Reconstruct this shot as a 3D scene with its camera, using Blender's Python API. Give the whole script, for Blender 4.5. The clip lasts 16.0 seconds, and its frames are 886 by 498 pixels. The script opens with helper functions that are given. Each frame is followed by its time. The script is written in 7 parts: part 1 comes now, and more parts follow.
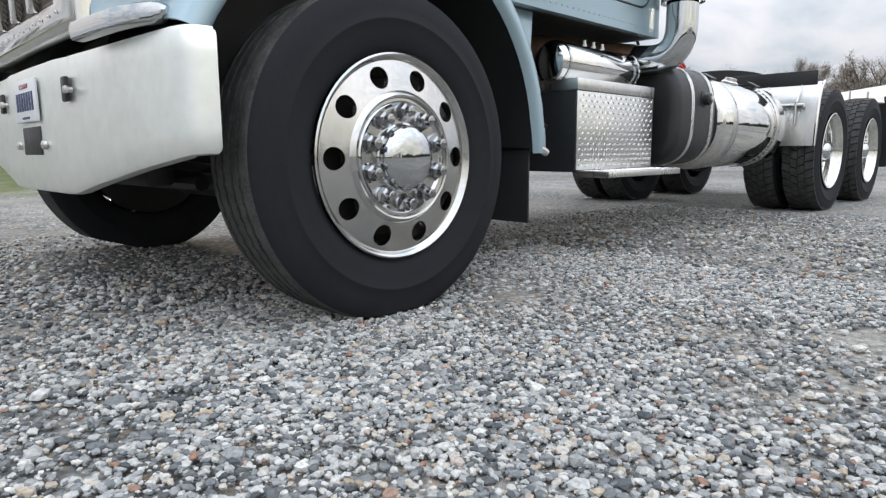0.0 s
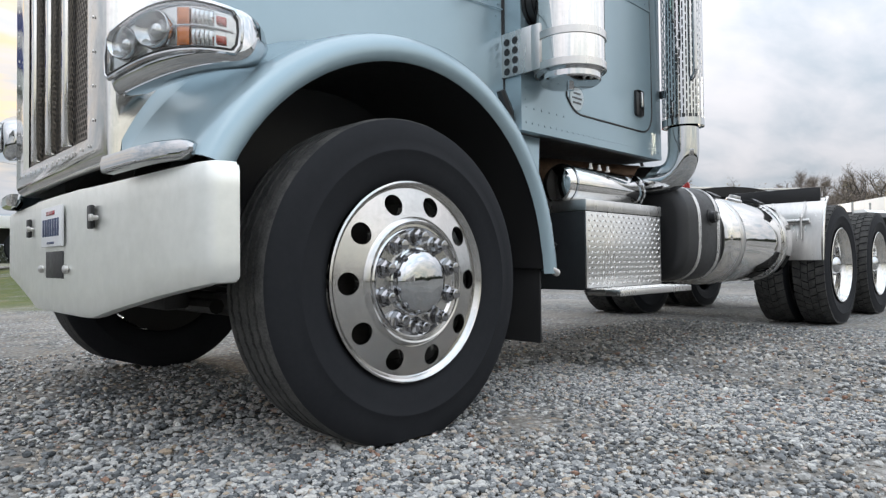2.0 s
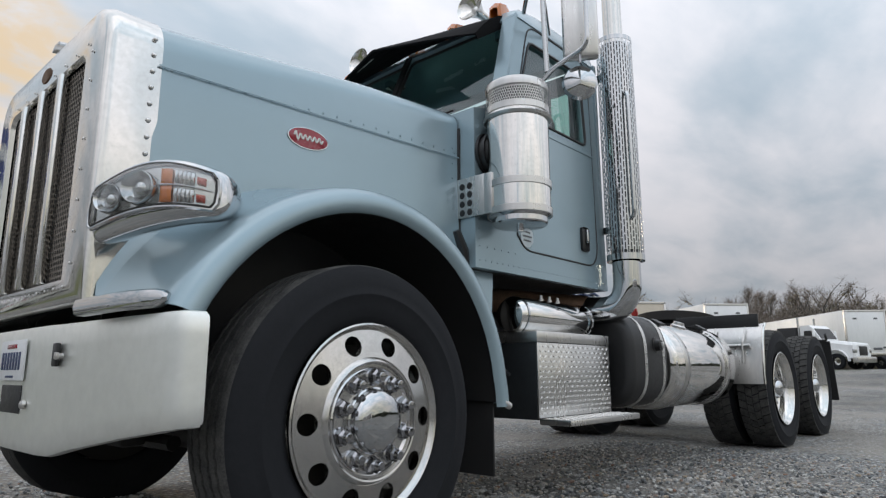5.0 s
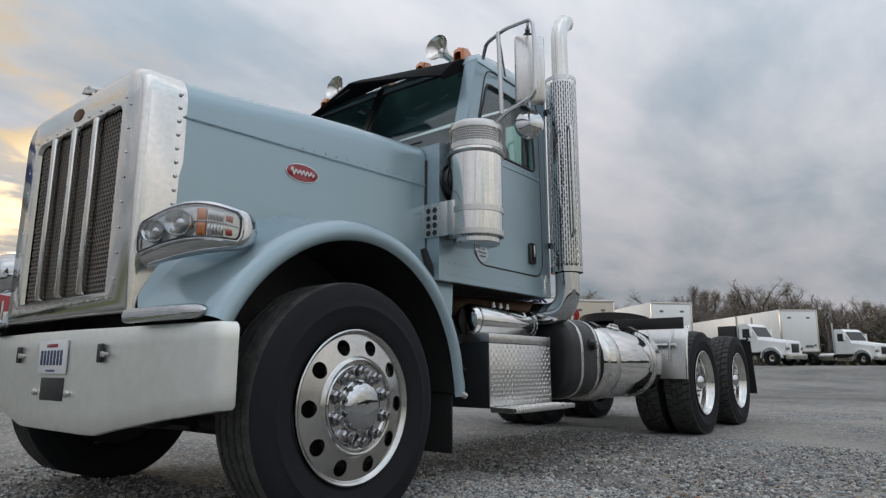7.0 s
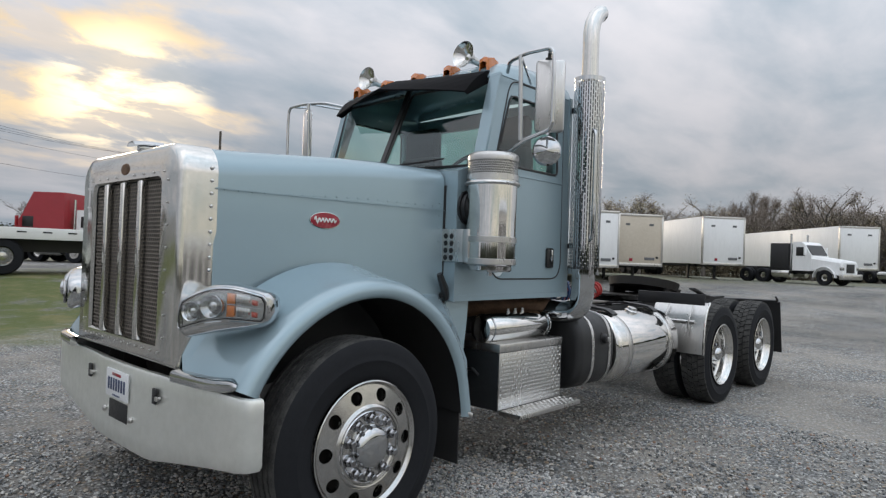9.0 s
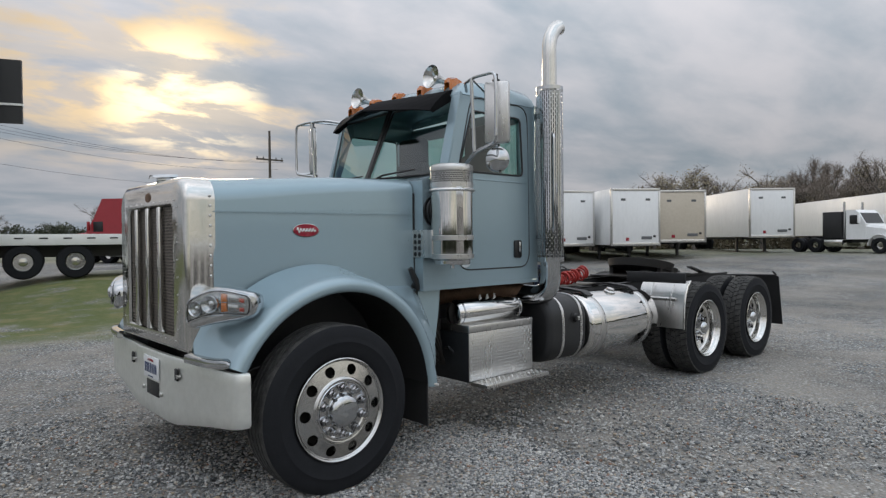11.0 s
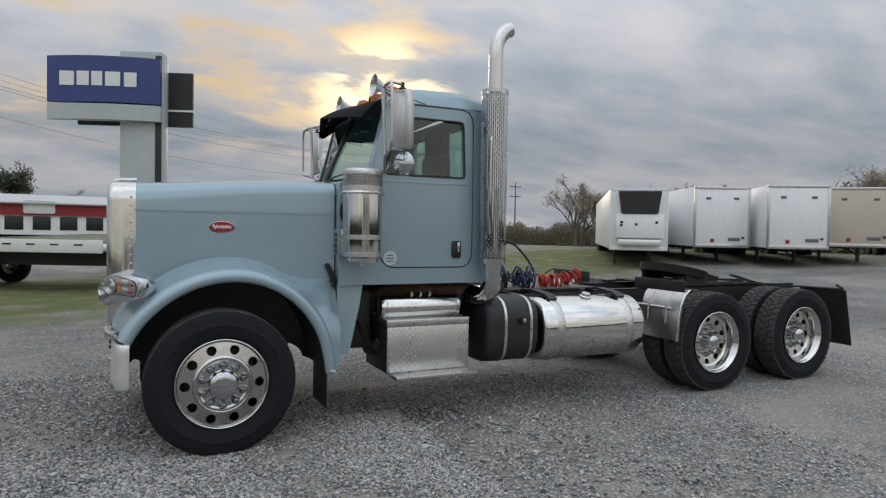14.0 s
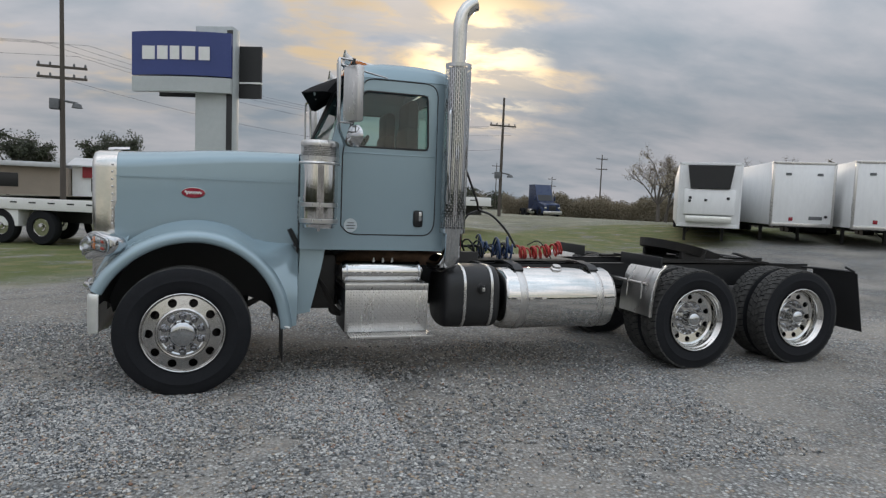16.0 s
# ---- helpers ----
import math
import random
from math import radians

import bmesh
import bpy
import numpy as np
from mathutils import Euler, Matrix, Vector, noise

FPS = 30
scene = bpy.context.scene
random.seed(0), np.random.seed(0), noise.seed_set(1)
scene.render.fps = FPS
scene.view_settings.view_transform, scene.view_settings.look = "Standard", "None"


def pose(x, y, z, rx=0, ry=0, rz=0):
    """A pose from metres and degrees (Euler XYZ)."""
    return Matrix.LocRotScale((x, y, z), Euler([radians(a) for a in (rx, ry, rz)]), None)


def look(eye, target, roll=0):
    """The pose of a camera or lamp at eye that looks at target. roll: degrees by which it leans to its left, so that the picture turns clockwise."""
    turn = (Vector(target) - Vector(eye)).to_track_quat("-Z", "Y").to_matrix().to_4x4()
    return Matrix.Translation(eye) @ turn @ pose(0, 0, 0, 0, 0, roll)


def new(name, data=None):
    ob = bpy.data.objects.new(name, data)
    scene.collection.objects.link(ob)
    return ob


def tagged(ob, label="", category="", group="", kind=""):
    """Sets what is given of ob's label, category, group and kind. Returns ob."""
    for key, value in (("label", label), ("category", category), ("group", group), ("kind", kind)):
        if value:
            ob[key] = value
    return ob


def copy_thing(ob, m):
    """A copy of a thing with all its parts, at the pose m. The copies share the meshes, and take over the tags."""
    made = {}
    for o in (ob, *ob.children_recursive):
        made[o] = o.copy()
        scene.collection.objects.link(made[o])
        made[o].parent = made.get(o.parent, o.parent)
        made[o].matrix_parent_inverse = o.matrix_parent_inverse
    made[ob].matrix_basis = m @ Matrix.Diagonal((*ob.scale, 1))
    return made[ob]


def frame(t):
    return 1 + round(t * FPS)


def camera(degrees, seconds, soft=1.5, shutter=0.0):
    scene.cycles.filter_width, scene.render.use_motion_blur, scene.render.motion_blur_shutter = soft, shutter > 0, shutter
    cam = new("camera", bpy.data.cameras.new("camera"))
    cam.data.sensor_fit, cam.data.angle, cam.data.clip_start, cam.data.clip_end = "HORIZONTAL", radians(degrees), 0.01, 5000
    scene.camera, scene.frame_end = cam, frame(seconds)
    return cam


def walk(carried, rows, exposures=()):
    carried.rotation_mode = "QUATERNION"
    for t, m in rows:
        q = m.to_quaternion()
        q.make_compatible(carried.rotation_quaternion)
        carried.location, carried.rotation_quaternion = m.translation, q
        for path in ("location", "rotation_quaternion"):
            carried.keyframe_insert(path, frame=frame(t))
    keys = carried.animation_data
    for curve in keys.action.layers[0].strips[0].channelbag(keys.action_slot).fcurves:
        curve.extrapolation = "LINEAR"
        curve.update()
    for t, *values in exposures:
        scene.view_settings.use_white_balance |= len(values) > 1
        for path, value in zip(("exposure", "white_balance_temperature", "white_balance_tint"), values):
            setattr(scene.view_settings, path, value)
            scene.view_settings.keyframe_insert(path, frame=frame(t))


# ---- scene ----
cam = camera(70.0, 16.0, soft=1.3)

# t x y z yaw pitch roll
PATH = [
    (0, -1.388, -1.570, 0.541, -45.00, -8.81, -0.33),
    (0.5, -1.386, -1.565, 0.563, -44.66, -6.39, -0.32),
    (1, -1.390, -1.557, 0.569, -44.52, -3.68, -0.55),
    (1.5, -1.391, -1.560, 0.573, -44.28, -1.14, -0.55),
    (2, -1.395, -1.562, 0.586, -44.21, 1.11, -0.54),
    (2.5, -1.395, -1.569, 0.591, -44.29, 3.33, -0.78),
    (3, -1.406, -1.590, 0.614, -44.60, 5.89, -0.99),
    (3.5, -1.421, -1.605, 0.653, -45.32, 7.17, -1.06),
    (4, -1.426, -1.618, 0.666, -46.33, 8.78, -0.85),
    (4.5, -1.436, -1.629, 0.676, -47.05, 10.27, -0.61),
    (7, -2.002, -2.040, 0.694, -51.86, 10.45, 0.05),
    (7.5, -2.027, -2.045, 0.726, -52.87, 7.01, -1.24),
    (8, -2.037, -2.098, 0.952, -49.31, -0.39, -0.90),
    (8.5, -2.072, -2.223, 1.303, -49.02, -2.65, 0.55),
    (9, -2.145, -2.440, 1.507, -47.29, 0.55, 2.07),
    (9.5, -2.542, -2.794, 1.532, -48.34, -2.72, 2.36),
    (10, -2.611, -3.067, 1.557, -47.79, -1.82, 0.70),
    (12.5, -1.265, -3.981, 1.652, -32.96, -1.72, 1.39),
    (13, -1.097, -4.267, 1.629, -31.65, -2.44, 1.98),
    (13.5, -0.847, -4.563, 1.652, -28.81, -1.40, 1.43),
    (14, -0.571, -4.866, 1.679, -25.77, -1.62, 1.02),
    (14.5, -0.369, -5.210, 1.644, -24.36, -2.32, 2.24),
    (15, -0.167, -5.426, 1.704, -22.98, -3.30, 2.07),
    (15.5, 0.181, -5.563, 1.692, -18.53, -4.27, 2.64),
    (16, 0.446, -5.551, 1.704, -17.79, -4.44, 2.25),
]
EXPOSURES = [(0.0, 0.74), (1.5, 0.64), (3.5, 0.30), (4.7, 0.08), (7.0, -0.25), (8.5, 0.06), (12.5, -0.17), (16.0, -0.18)]
walk(cam, [(t, pose(x, y, z, 90 + p, 0, w) @ pose(0, 0, 0, 0, 0, r)) for t, x, y, z, w, p, r in PATH], EXPOSURES)


# ---- light ----
SUN_AZ, SUN_EL = radians(69.8), radians(11.0)
SUN_DIR = Vector((math.cos(SUN_EL) * math.cos(SUN_AZ), math.cos(SUN_EL) * math.sin(SUN_AZ), math.sin(SUN_EL)))


def make_world():
    w = bpy.data.worlds.new("evening_sky")
    scene.world = w
    w.use_nodes = True
    nt = w.node_tree
    nt.nodes.clear()
    N = lambda kind: nt.nodes.new(kind)
    L = nt.links.new

    def math_node(op, a, b=None, clamp=False):
        n = N("ShaderNodeMath")
        n.operation, n.use_clamp = op, clamp
        for i, v in enumerate((a, b)):
            if v is None:
                continue
            if isinstance(v, (int, float)):
                n.inputs[i].default_value = v
            else:
                L(v, n.inputs[i])
        return n.outputs[0]

    def mix(f, a, b, how="MIX"):
        n = N("ShaderNodeMix")
        n.data_type, n.blend_type = "RGBA", how
        for i, v in ((0, f), (6, a), (7, b)):
            if isinstance(v, (int, float)):
                n.inputs[i].default_value = v
            elif isinstance(v, tuple):
                n.inputs[i].default_value = (*v, 1)
            else:
                L(v, n.inputs[i])
        return n.outputs[2]

    def ramp(f, lo, hi):
        n = N("ShaderNodeMapRange")
        n.interpolation_type = "SMOOTHSTEP"
        L(f, n.inputs[0])
        n.inputs[1].default_value, n.inputs[2].default_value = lo, hi
        return n.outputs[0]

    co = N("ShaderNodeTexCoord").outputs["Generated"]
    sep = N("ShaderNodeSeparateXYZ")
    L(co, sep.inputs[0])
    up = math_node("MAXIMUM", sep.outputs[2], 0.0)
    down = math_node("ADD", up, 0.24)
    plane = N("ShaderNodeCombineXYZ")
    L(math_node("DIVIDE", sep.outputs[0], down), plane.inputs[0])
    L(math_node("DIVIDE", sep.outputs[1], down), plane.inputs[1])

    def cloud(scale, detail, rough, shift, twist=0.6):
        m = N("ShaderNodeMapping")
        m.inputs["Location"].default_value = (shift, shift * 0.7, shift * 1.3)
        m.inputs["Rotation"].default_value = (0, 0, 0.35)
        m.inputs["Scale"].default_value = (scale * 0.62, scale, 1)
        L(plane.outputs[0], m.inputs[0])
        n = N("ShaderNodeTexNoise")
        n.inputs["Scale"].default_value, n.inputs["Detail"].default_value = 1.0, detail
        n.inputs["Roughness"].default_value, n.inputs["Distortion"].default_value = rough, twist
        L(m.outputs[0], n.inputs["Vector"])
        return n.outputs[0]

    big, fine, patchy = cloud(1.3, 5, 0.52, 3.1), cloud(3.1, 6, 0.52, 8.4, 0.35), cloud(5.2, 7, 0.56, 5.3, 0.3)
    sky = N("ShaderNodeTexSky")
    sky.sky_type, sky.sun_disc = "NISHITA", False
    sky.sun_elevation, sky.sun_rotation = SUN_EL, math.pi / 2 - SUN_AZ
    sky.air_density, sky.dust_density, sky.ozone_density = 1.2, 2.0, 1.0
    clear = mix(1.0, mix(1.0, sky.outputs[0], (0.1, 0.1, 0.1), "MULTIPLY"), (0.5, 0.5, 0.55), "DARKEN")
    # grey evening cloud: bluer in its thick parts, paler and faintly pink where it is thin
    thick = ramp(math_node("ADD", math_node("MULTIPLY", big, 0.45), math_node("ADD", math_node("MULTIPLY", fine, 0.37), math_node("MULTIPLY", patchy, 0.18))), 0.36, 0.66)
    body = mix(thick, (0.52, 0.515, 0.545), (0.265, 0.32, 0.374))
    # an overcast sky is brighter overhead than at the horizon
    rise = N("ShaderNodeMapRange")
    L(sep.outputs[2], rise.inputs[0])
    for i, v in ((1, 0.12), (2, 0.9), (3, 1.0), (4, 3.0)):
        rise.inputs[i].default_value = v
    body = mix(1.0, body, rise.outputs[0], "MULTIPLY")
    # sky away from the sun, mostly unseen, brightened to light the truck's near side
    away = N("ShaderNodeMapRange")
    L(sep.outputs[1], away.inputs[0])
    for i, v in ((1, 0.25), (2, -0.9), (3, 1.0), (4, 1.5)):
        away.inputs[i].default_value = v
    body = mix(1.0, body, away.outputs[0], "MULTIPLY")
    # low sky there also tinted warm for the polished metal to reflect
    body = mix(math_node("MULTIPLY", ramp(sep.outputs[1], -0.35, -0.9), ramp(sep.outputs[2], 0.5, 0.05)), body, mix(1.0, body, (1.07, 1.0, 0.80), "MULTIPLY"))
    # light that comes through near the sun
    dot = N("ShaderNodeVectorMath")
    dot.operation = "DOT_PRODUCT"
    L(co, dot.inputs[0])
    dot.inputs[1].default_value = SUN_DIR
    near = dot.outputs["Value"]
    side = N("ShaderNodeVectorMath")
    side.operation = "DOT_PRODUCT"
    L(co, side.inputs[0])
    side.inputs[1].default_value = (math.cos(radians(92)) * 0.97, math.sin(radians(92)) * 0.97, 0.24)
    wide, mid, core = ramp(side.outputs["Value"], 0.80, 1.0), ramp(near, 0.974, 1.0), ramp(near, 0.9918, 0.9998)
    bank = ramp(sep.outputs[2], 0.07, 0.21)
    wide, mid, core = (math_node("MULTIPLY", v, bank) for v in (wide, mid, core))
    thin, hole, rift = ramp(fine, 0.60, 0.42), ramp(patchy, 0.56, 0.40), ramp(big, 0.62, 0.42)
    streaks = math_node("ADD", math_node("MULTIPLY", math_node("MULTIPLY", thin, hole), 0.75), math_node("MULTIPLY", thin, 0.22))
    lit = mix(math_node("MULTIPLY", wide, streaks), body, (0.80, 0.62, 0.40))
    lit = mix(math_node("MULTIPLY", math_node("MULTIPLY", mid, thin), math_node("ADD", math_node("MULTIPLY", hole, 0.7), 0.2)), lit, (1.15, 0.86, 0.50))
    lit = mix(math_node("MULTIPLY", core, math_node("ADD", math_node("MULTIPLY", hole, 0.9), 0.08)), lit, (2.05, 1.66, 1.06))
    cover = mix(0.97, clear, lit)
    # the land's haze below the horizon
    low = ramp(sep.outputs[2], -0.02, 0.0)
    bg = N("ShaderNodeBackground")
    L(mix(low, (0.12, 0.12, 0.11), cover), bg.inputs[0])
    bg.inputs[1].default_value = 1.0
    L(bg.outputs[0], N("ShaderNodeOutputWorld").inputs[0])


make_world()
sun_data = bpy.data.lights.new("sun", "SUN")
sun_data.energy, sun_data.angle, sun_data.color = 0.5, radians(10), (1.0, 0.82, 0.62)
sun = new("sun", sun_data)
sun.matrix_world = look(SUN_DIR * 60, (0, 0, 0))

# ---- materials ----


def mat(name, c1, c2=None, rough=0.5, metal=0.0, scale=6.0, bump=0.0, bscale=150.0, rvar=0.08, coat=0.0, spec=0.5, streak=(1, 1, 1), speck=None, rand=0.0):
    """A surface with two colours mixed by noise at two scales, uneven gloss and a fine relief."""
    m = bpy.data.materials.new(name)
    m.use_nodes = True
    nt = m.node_tree
    b = nt.nodes["Principled BSDF"]
    b.inputs["Metallic"].default_value = metal
    b.inputs["Specular IOR Level"].default_value = spec
    b.inputs["Coat Weight"].default_value = coat
    b.inputs["Coat Roughness"].default_value = 0.05
    N, L = nt.nodes.new, nt.links.new
    co = N("ShaderNodeTexCoord").outputs["Object"]
    mp = N("ShaderNodeMapping")
    mp.inputs["Scale"].default_value = streak
    L(co, mp.inputs[0])

    def noise_node(s, d=5, r=0.6):
        n = N("ShaderNodeTexNoise")
        n.inputs["Scale"].default_value, n.inputs["Detail"].default_value, n.inputs["Roughness"].default_value = s, d, r
        L(mp.outputs[0], n.inputs["Vector"])
        return n.outputs[0]

    a, f = noise_node(scale), noise_node(scale * 9, 3)
    mul = N("ShaderNodeMath")
    mul.operation = "MULTIPLY_ADD"
    L(f, mul.inputs[0])
    mul.inputs[1].default_value = 0.45
    add = N("ShaderNodeMath")
    add.operation = "MULTIPLY"
    L(a, add.inputs[0])
    add.inputs[1].default_value = 0.55
    L(add.outputs[0], mul.inputs[2])
    rg = N("ShaderNodeMapRange")
    L(mul.outputs[0], rg.inputs[0])
    rg.inputs[1].default_value, rg.inputs[2].default_value = 0.34, 0.66
    mx = N("ShaderNodeMix")
    mx.data_type = "RGBA"
    L(rg.outputs[0], mx.inputs[0])
    mx.inputs[6].default_value = (*c1, 1)
    mx.inputs[7].default_value = (*(c2 or tuple(v * 0.86 for v in c1)), 1)
    colour = mx.outputs[2]
    if speck:
        sp = N("ShaderNodeMapRange")
        L(noise_node(scale * 3.1, 8, 0.75), sp.inputs[0])
        sp.inputs[1].default_value, sp.inputs[2].default_value = speck[3], speck[3] + 0.06
        m2 = N("ShaderNodeMix")
        m2.data_type = "RGBA"
        L(sp.outputs[0], m2.inputs[0])
        L(colour, m2.inputs[6])
        m2.inputs[7].default_value = (*speck[:3], 1)
        colour = m2.outputs[2]
    if rand:
        oi = N("ShaderNodeNewGeometry").outputs["Random Per Island"]
        hv = N("ShaderNodeMapRange")
        L(oi, hv.inputs[0])
        hv.inputs[3].default_value, hv.inputs[4].default_value = 1 - rand, 1 + rand
        hs = N("ShaderNodeHueSaturation")
        L(hv.outputs[0], hs.inputs["Value"])
        L(colour, hs.inputs["Color"])
        colour = hs.outputs[0]
    L(colour, b.inputs["Base Color"])
    rr = N("ShaderNodeMapRange")
    L(mul.outputs[0], rr.inputs[0])
    rr.inputs[1].default_value, rr.inputs[2].default_value = 0.3, 0.7
    rr.inputs[3].default_value, rr.inputs[4].default_value = max(0.02, rough - rvar), min(1, rough + rvar)
    L(rr.outputs[0], b.inputs["Roughness"])
    if bump:
        bn = N("ShaderNodeBump")
        bn.inputs["Strength"].default_value, bn.inputs["Distance"].default_value = bump, 0.004
        L(noise_node(bscale, 4), bn.inputs["Height"])
        L(bn.outputs[0], b.inputs["Normal"])
    return m


def glass(name, tint, rough=0.02, alpha=0.3):
    """A thin tinted pane: partly clear, partly a glossy tinted film."""
    m = bpy.data.materials.new(name)
    m.use_nodes = True
    nt = m.node_tree
    nt.nodes.clear()
    N, L = nt.nodes.new, nt.links.new
    out, mx, tr, gl, m2 = N("ShaderNodeOutputMaterial"), N("ShaderNodeMixShader"), N("ShaderNodeBsdfTransparent"), N("ShaderNodeBsdfGlossy"), N("ShaderNodeLayerWeight")
    tr.inputs[0].default_value = (*tint, 1)
    gl.inputs[1].default_value = rough
    m2.inputs[0].default_value = 0.5
    pw, sc = N("ShaderNodeMath"), N("ShaderNodeMapRange")
    pw.operation = "POWER"
    L(m2.outputs["Facing"], pw.inputs[0])
    pw.inputs[1].default_value = 4.0
    L(pw.outputs[0], sc.inputs[0])
    sc.inputs[3].default_value, sc.inputs[4].default_value = alpha, 0.95
    L(sc.outputs[0], mx.inputs[0])
    L(tr.outputs[0], mx.inputs[1])
    L(gl.outputs[0], mx.inputs[2])
    L(mx.outputs[0], out.inputs[0])
    return m


PAINT = mat("blue_grey_metallic_paint", (0.315, 0.412, 0.458), (0.306, 0.402, 0.447), 0.21, 0.34, 1.3, 0, 900, 0.02)
CHROME = mat("chrome", (0.55, 0.56, 0.57), (0.50, 0.51, 0.515), 0.035, 1.0, 9, 0, rvar=0.04)
POLISH = mat("bright_polished_metal", (0.74, 0.73, 0.71), (0.66, 0.65, 0.63), 0.055, 1.0, 6, 0, 300, 0.03)
ALU = mat("polished_aluminium", (0.67, 0.66, 0.635), (0.59, 0.58, 0.555), 0.12, 1.0, 5, 0, 400, 0.05)
DULL_ALU = mat("weathered_aluminium", (0.86, 0.87, 0.83), (0.74, 0.75, 0.71), 0.42, 0.85, 2.0, 0.02, 300, 0.1)
STEEL = mat("stainless_sheet", (0.66, 0.65, 0.63), (0.54, 0.53, 0.52), 0.30, 1.0, 5, 0.02, 500, 0.08, streak=(1, 1, 0.2))
RUBBER = mat("tyre_rubber", (0.013, 0.014, 0.0165), (0.019, 0.020, 0.0225), 0.72, 0, 7, 0.12, 260, 0.06, spec=0.14)
TREAD = mat("dusty_tread", (0.020, 0.021, 0.022), (0.085, 0.083, 0.078), 0.85, 0, 16, 0.3, 160, 0.08, spec=0.25)
BLACK = mat("black_painted_steel", (0.011, 0.0115, 0.013), (0.020, 0.020, 0.0205), 0.5, 0, 5, 0.1, 160, 0.12)
PLASTIC = mat("black_plastic", (0.010, 0.010, 0.011), (0.018, 0.018, 0.018), 0.38, 0, 12, 0.05, 300)
VISOR = mat("matt_black_visor", (0.006, 0.006, 0.007), (0.011, 0.011, 0.012), 0.8, 0, 8, 0.05, 200, spec=0.12)
GREASE = mat("greasy_black_steel", (0.007, 0.0065, 0.0065), (0.02, 0.017, 0.014), 0.6, 0, 7, 0.3, 90, 0.15)
BOXGREY = mat("scuffed_dark_grey_paint", (0.022, 0.025, 0.028), (0.015, 0.017, 0.019), 0.42, 0, 4, 0.05, 200, speck=(0.32, 0.28, 0.10, 0.70))
RUST = mat("heat_stained_pipe", (0.20, 0.115, 0.07), (0.10, 0.065, 0.045), 0.7, 0.35, 8, 0.25, 120, 0.12)
LAMP_GREY = mat("lamp_reflector", (0.62, 0.63, 0.63), (0.56, 0.57, 0.57), 0.16, 1.0, 30, 0)
RIM_ALU = mat("brushed_rim_aluminium", (0.56, 0.55, 0.53), (0.48, 0.47, 0.455), 0.17, 1.0, 9, 0.015, 400, 0.06)
AMBER = mat("amber_lens", (0.60, 0.18, 0.025), (0.50, 0.13, 0.02), 0.18, 0, 20, 0, coat=0.6)
RED = mat("red_enamel", (0.30, 0.012, 0.030), (0.25, 0.01, 0.024), 0.25, 0, 9, 0, coat=0.5)
WHITE = mat("white_paint", (0.78, 0.78, 0.76), (0.70, 0.70, 0.68), 0.42, 0, 3, 0.02, 200)
PLATE = mat("plate_white", (0.74, 0.75, 0.76), (0.66, 0.67, 0.68), 0.45, 0, 12)
INKBLUE = mat("plate_ink", (0.03, 0.05, 0.12), None, 0.5)
SEATGREY = mat("grey_upholstery", (0.16, 0.165, 0.17), (0.11, 0.115, 0.12), 0.85, 0, 12, 0.3, 300)
HOSE_RED = mat("red_coiled_hose", (0.42, 0.03, 0.025), (0.34, 0.025, 0.02), 0.4, 0, 10)
HOSE_BLUE = mat("blue_coiled_hose", (0.02, 0.05, 0.14), (0.018, 0.04, 0.10), 0.4, 0, 10)
MESHGREY = mat("grille_mesh_wire", (0.24, 0.21, 0.18), (0.17, 0.15, 0.13), 0.5, 0.6, 12, 0)
GLASS = glass("tinted_window_glass", (0.62, 0.78, 0.74), 0.02, 0.10)
CLEAR = glass("clear_lens", (0.92, 0.93, 0.93), 0.03, 0.14)
HUB_CHROME = mat("hub_chrome", (0.60, 0.60, 0.60), (0.55, 0.55, 0.555), 0.07, 1.0, 9, 0, rvar=0.03)
# nut chrome darkened in its colour, standing in for dark reflections
NUT_CHROME = mat("worn_chrome", (0.35, 0.35, 0.36), (0.29, 0.29, 0.30), 0.08, 1.0, 20, 0)
MARKER_RED = mat("red_marker_lens", (0.42, 0.045, 0.02), (0.34, 0.03, 0.015), 0.2, 0, 20, 0, coat=0.6)
SEAT_DARK = mat("dark_seat_cloth", (0.045, 0.05, 0.05), (0.03, 0.034, 0.034), 0.9, 0, 12, 0.3, 300)
MIRROR = mat("mirror_glass", (0.82, 0.84, 0.85), (0.80, 0.82, 0.83), 0.03, 1.0, 5, 0, rvar=0.01)

# ---- building helpers ----
CY = 1.22  # the truck's middle line


def thing(name, label, category, group="", at=(0, 0, 0)):
    ob = new(name)
    ob.location = at
    ob.empty_display_size = 0.2
    return tagged(ob, label, category, group)


def part(name, bm, material, parent, label="", smooth=True, at=None, sharp=40):
    me = bpy.data.meshes.new(name)
    bm.normal_update()
    if smooth:
        for f in bm.faces:
            f.smooth = True
        for e in bm.edges:
            if len(e.link_faces) != 2 or e.calc_face_angle(0) > radians(sharp):
                e.smooth = False
    bm.to_mesh(me)
    bm.free()
    for m in material if isinstance(material, (list, tuple)) else (material,):
        me.materials.append(m)
    ob = new(name, me)
    ob.parent = parent
    if at is not None:
        ob.matrix_basis = at
    if label:
        ob["label"] = label
    return ob


def again(ob, parent, m):
    """Another object on the same mesh."""
    o = new(ob.name.split(".")[0], ob.data)
    o.parent = parent
    o.matrix_basis = m
    if "label" in ob:
        o["label"] = ob["label"]
    return o


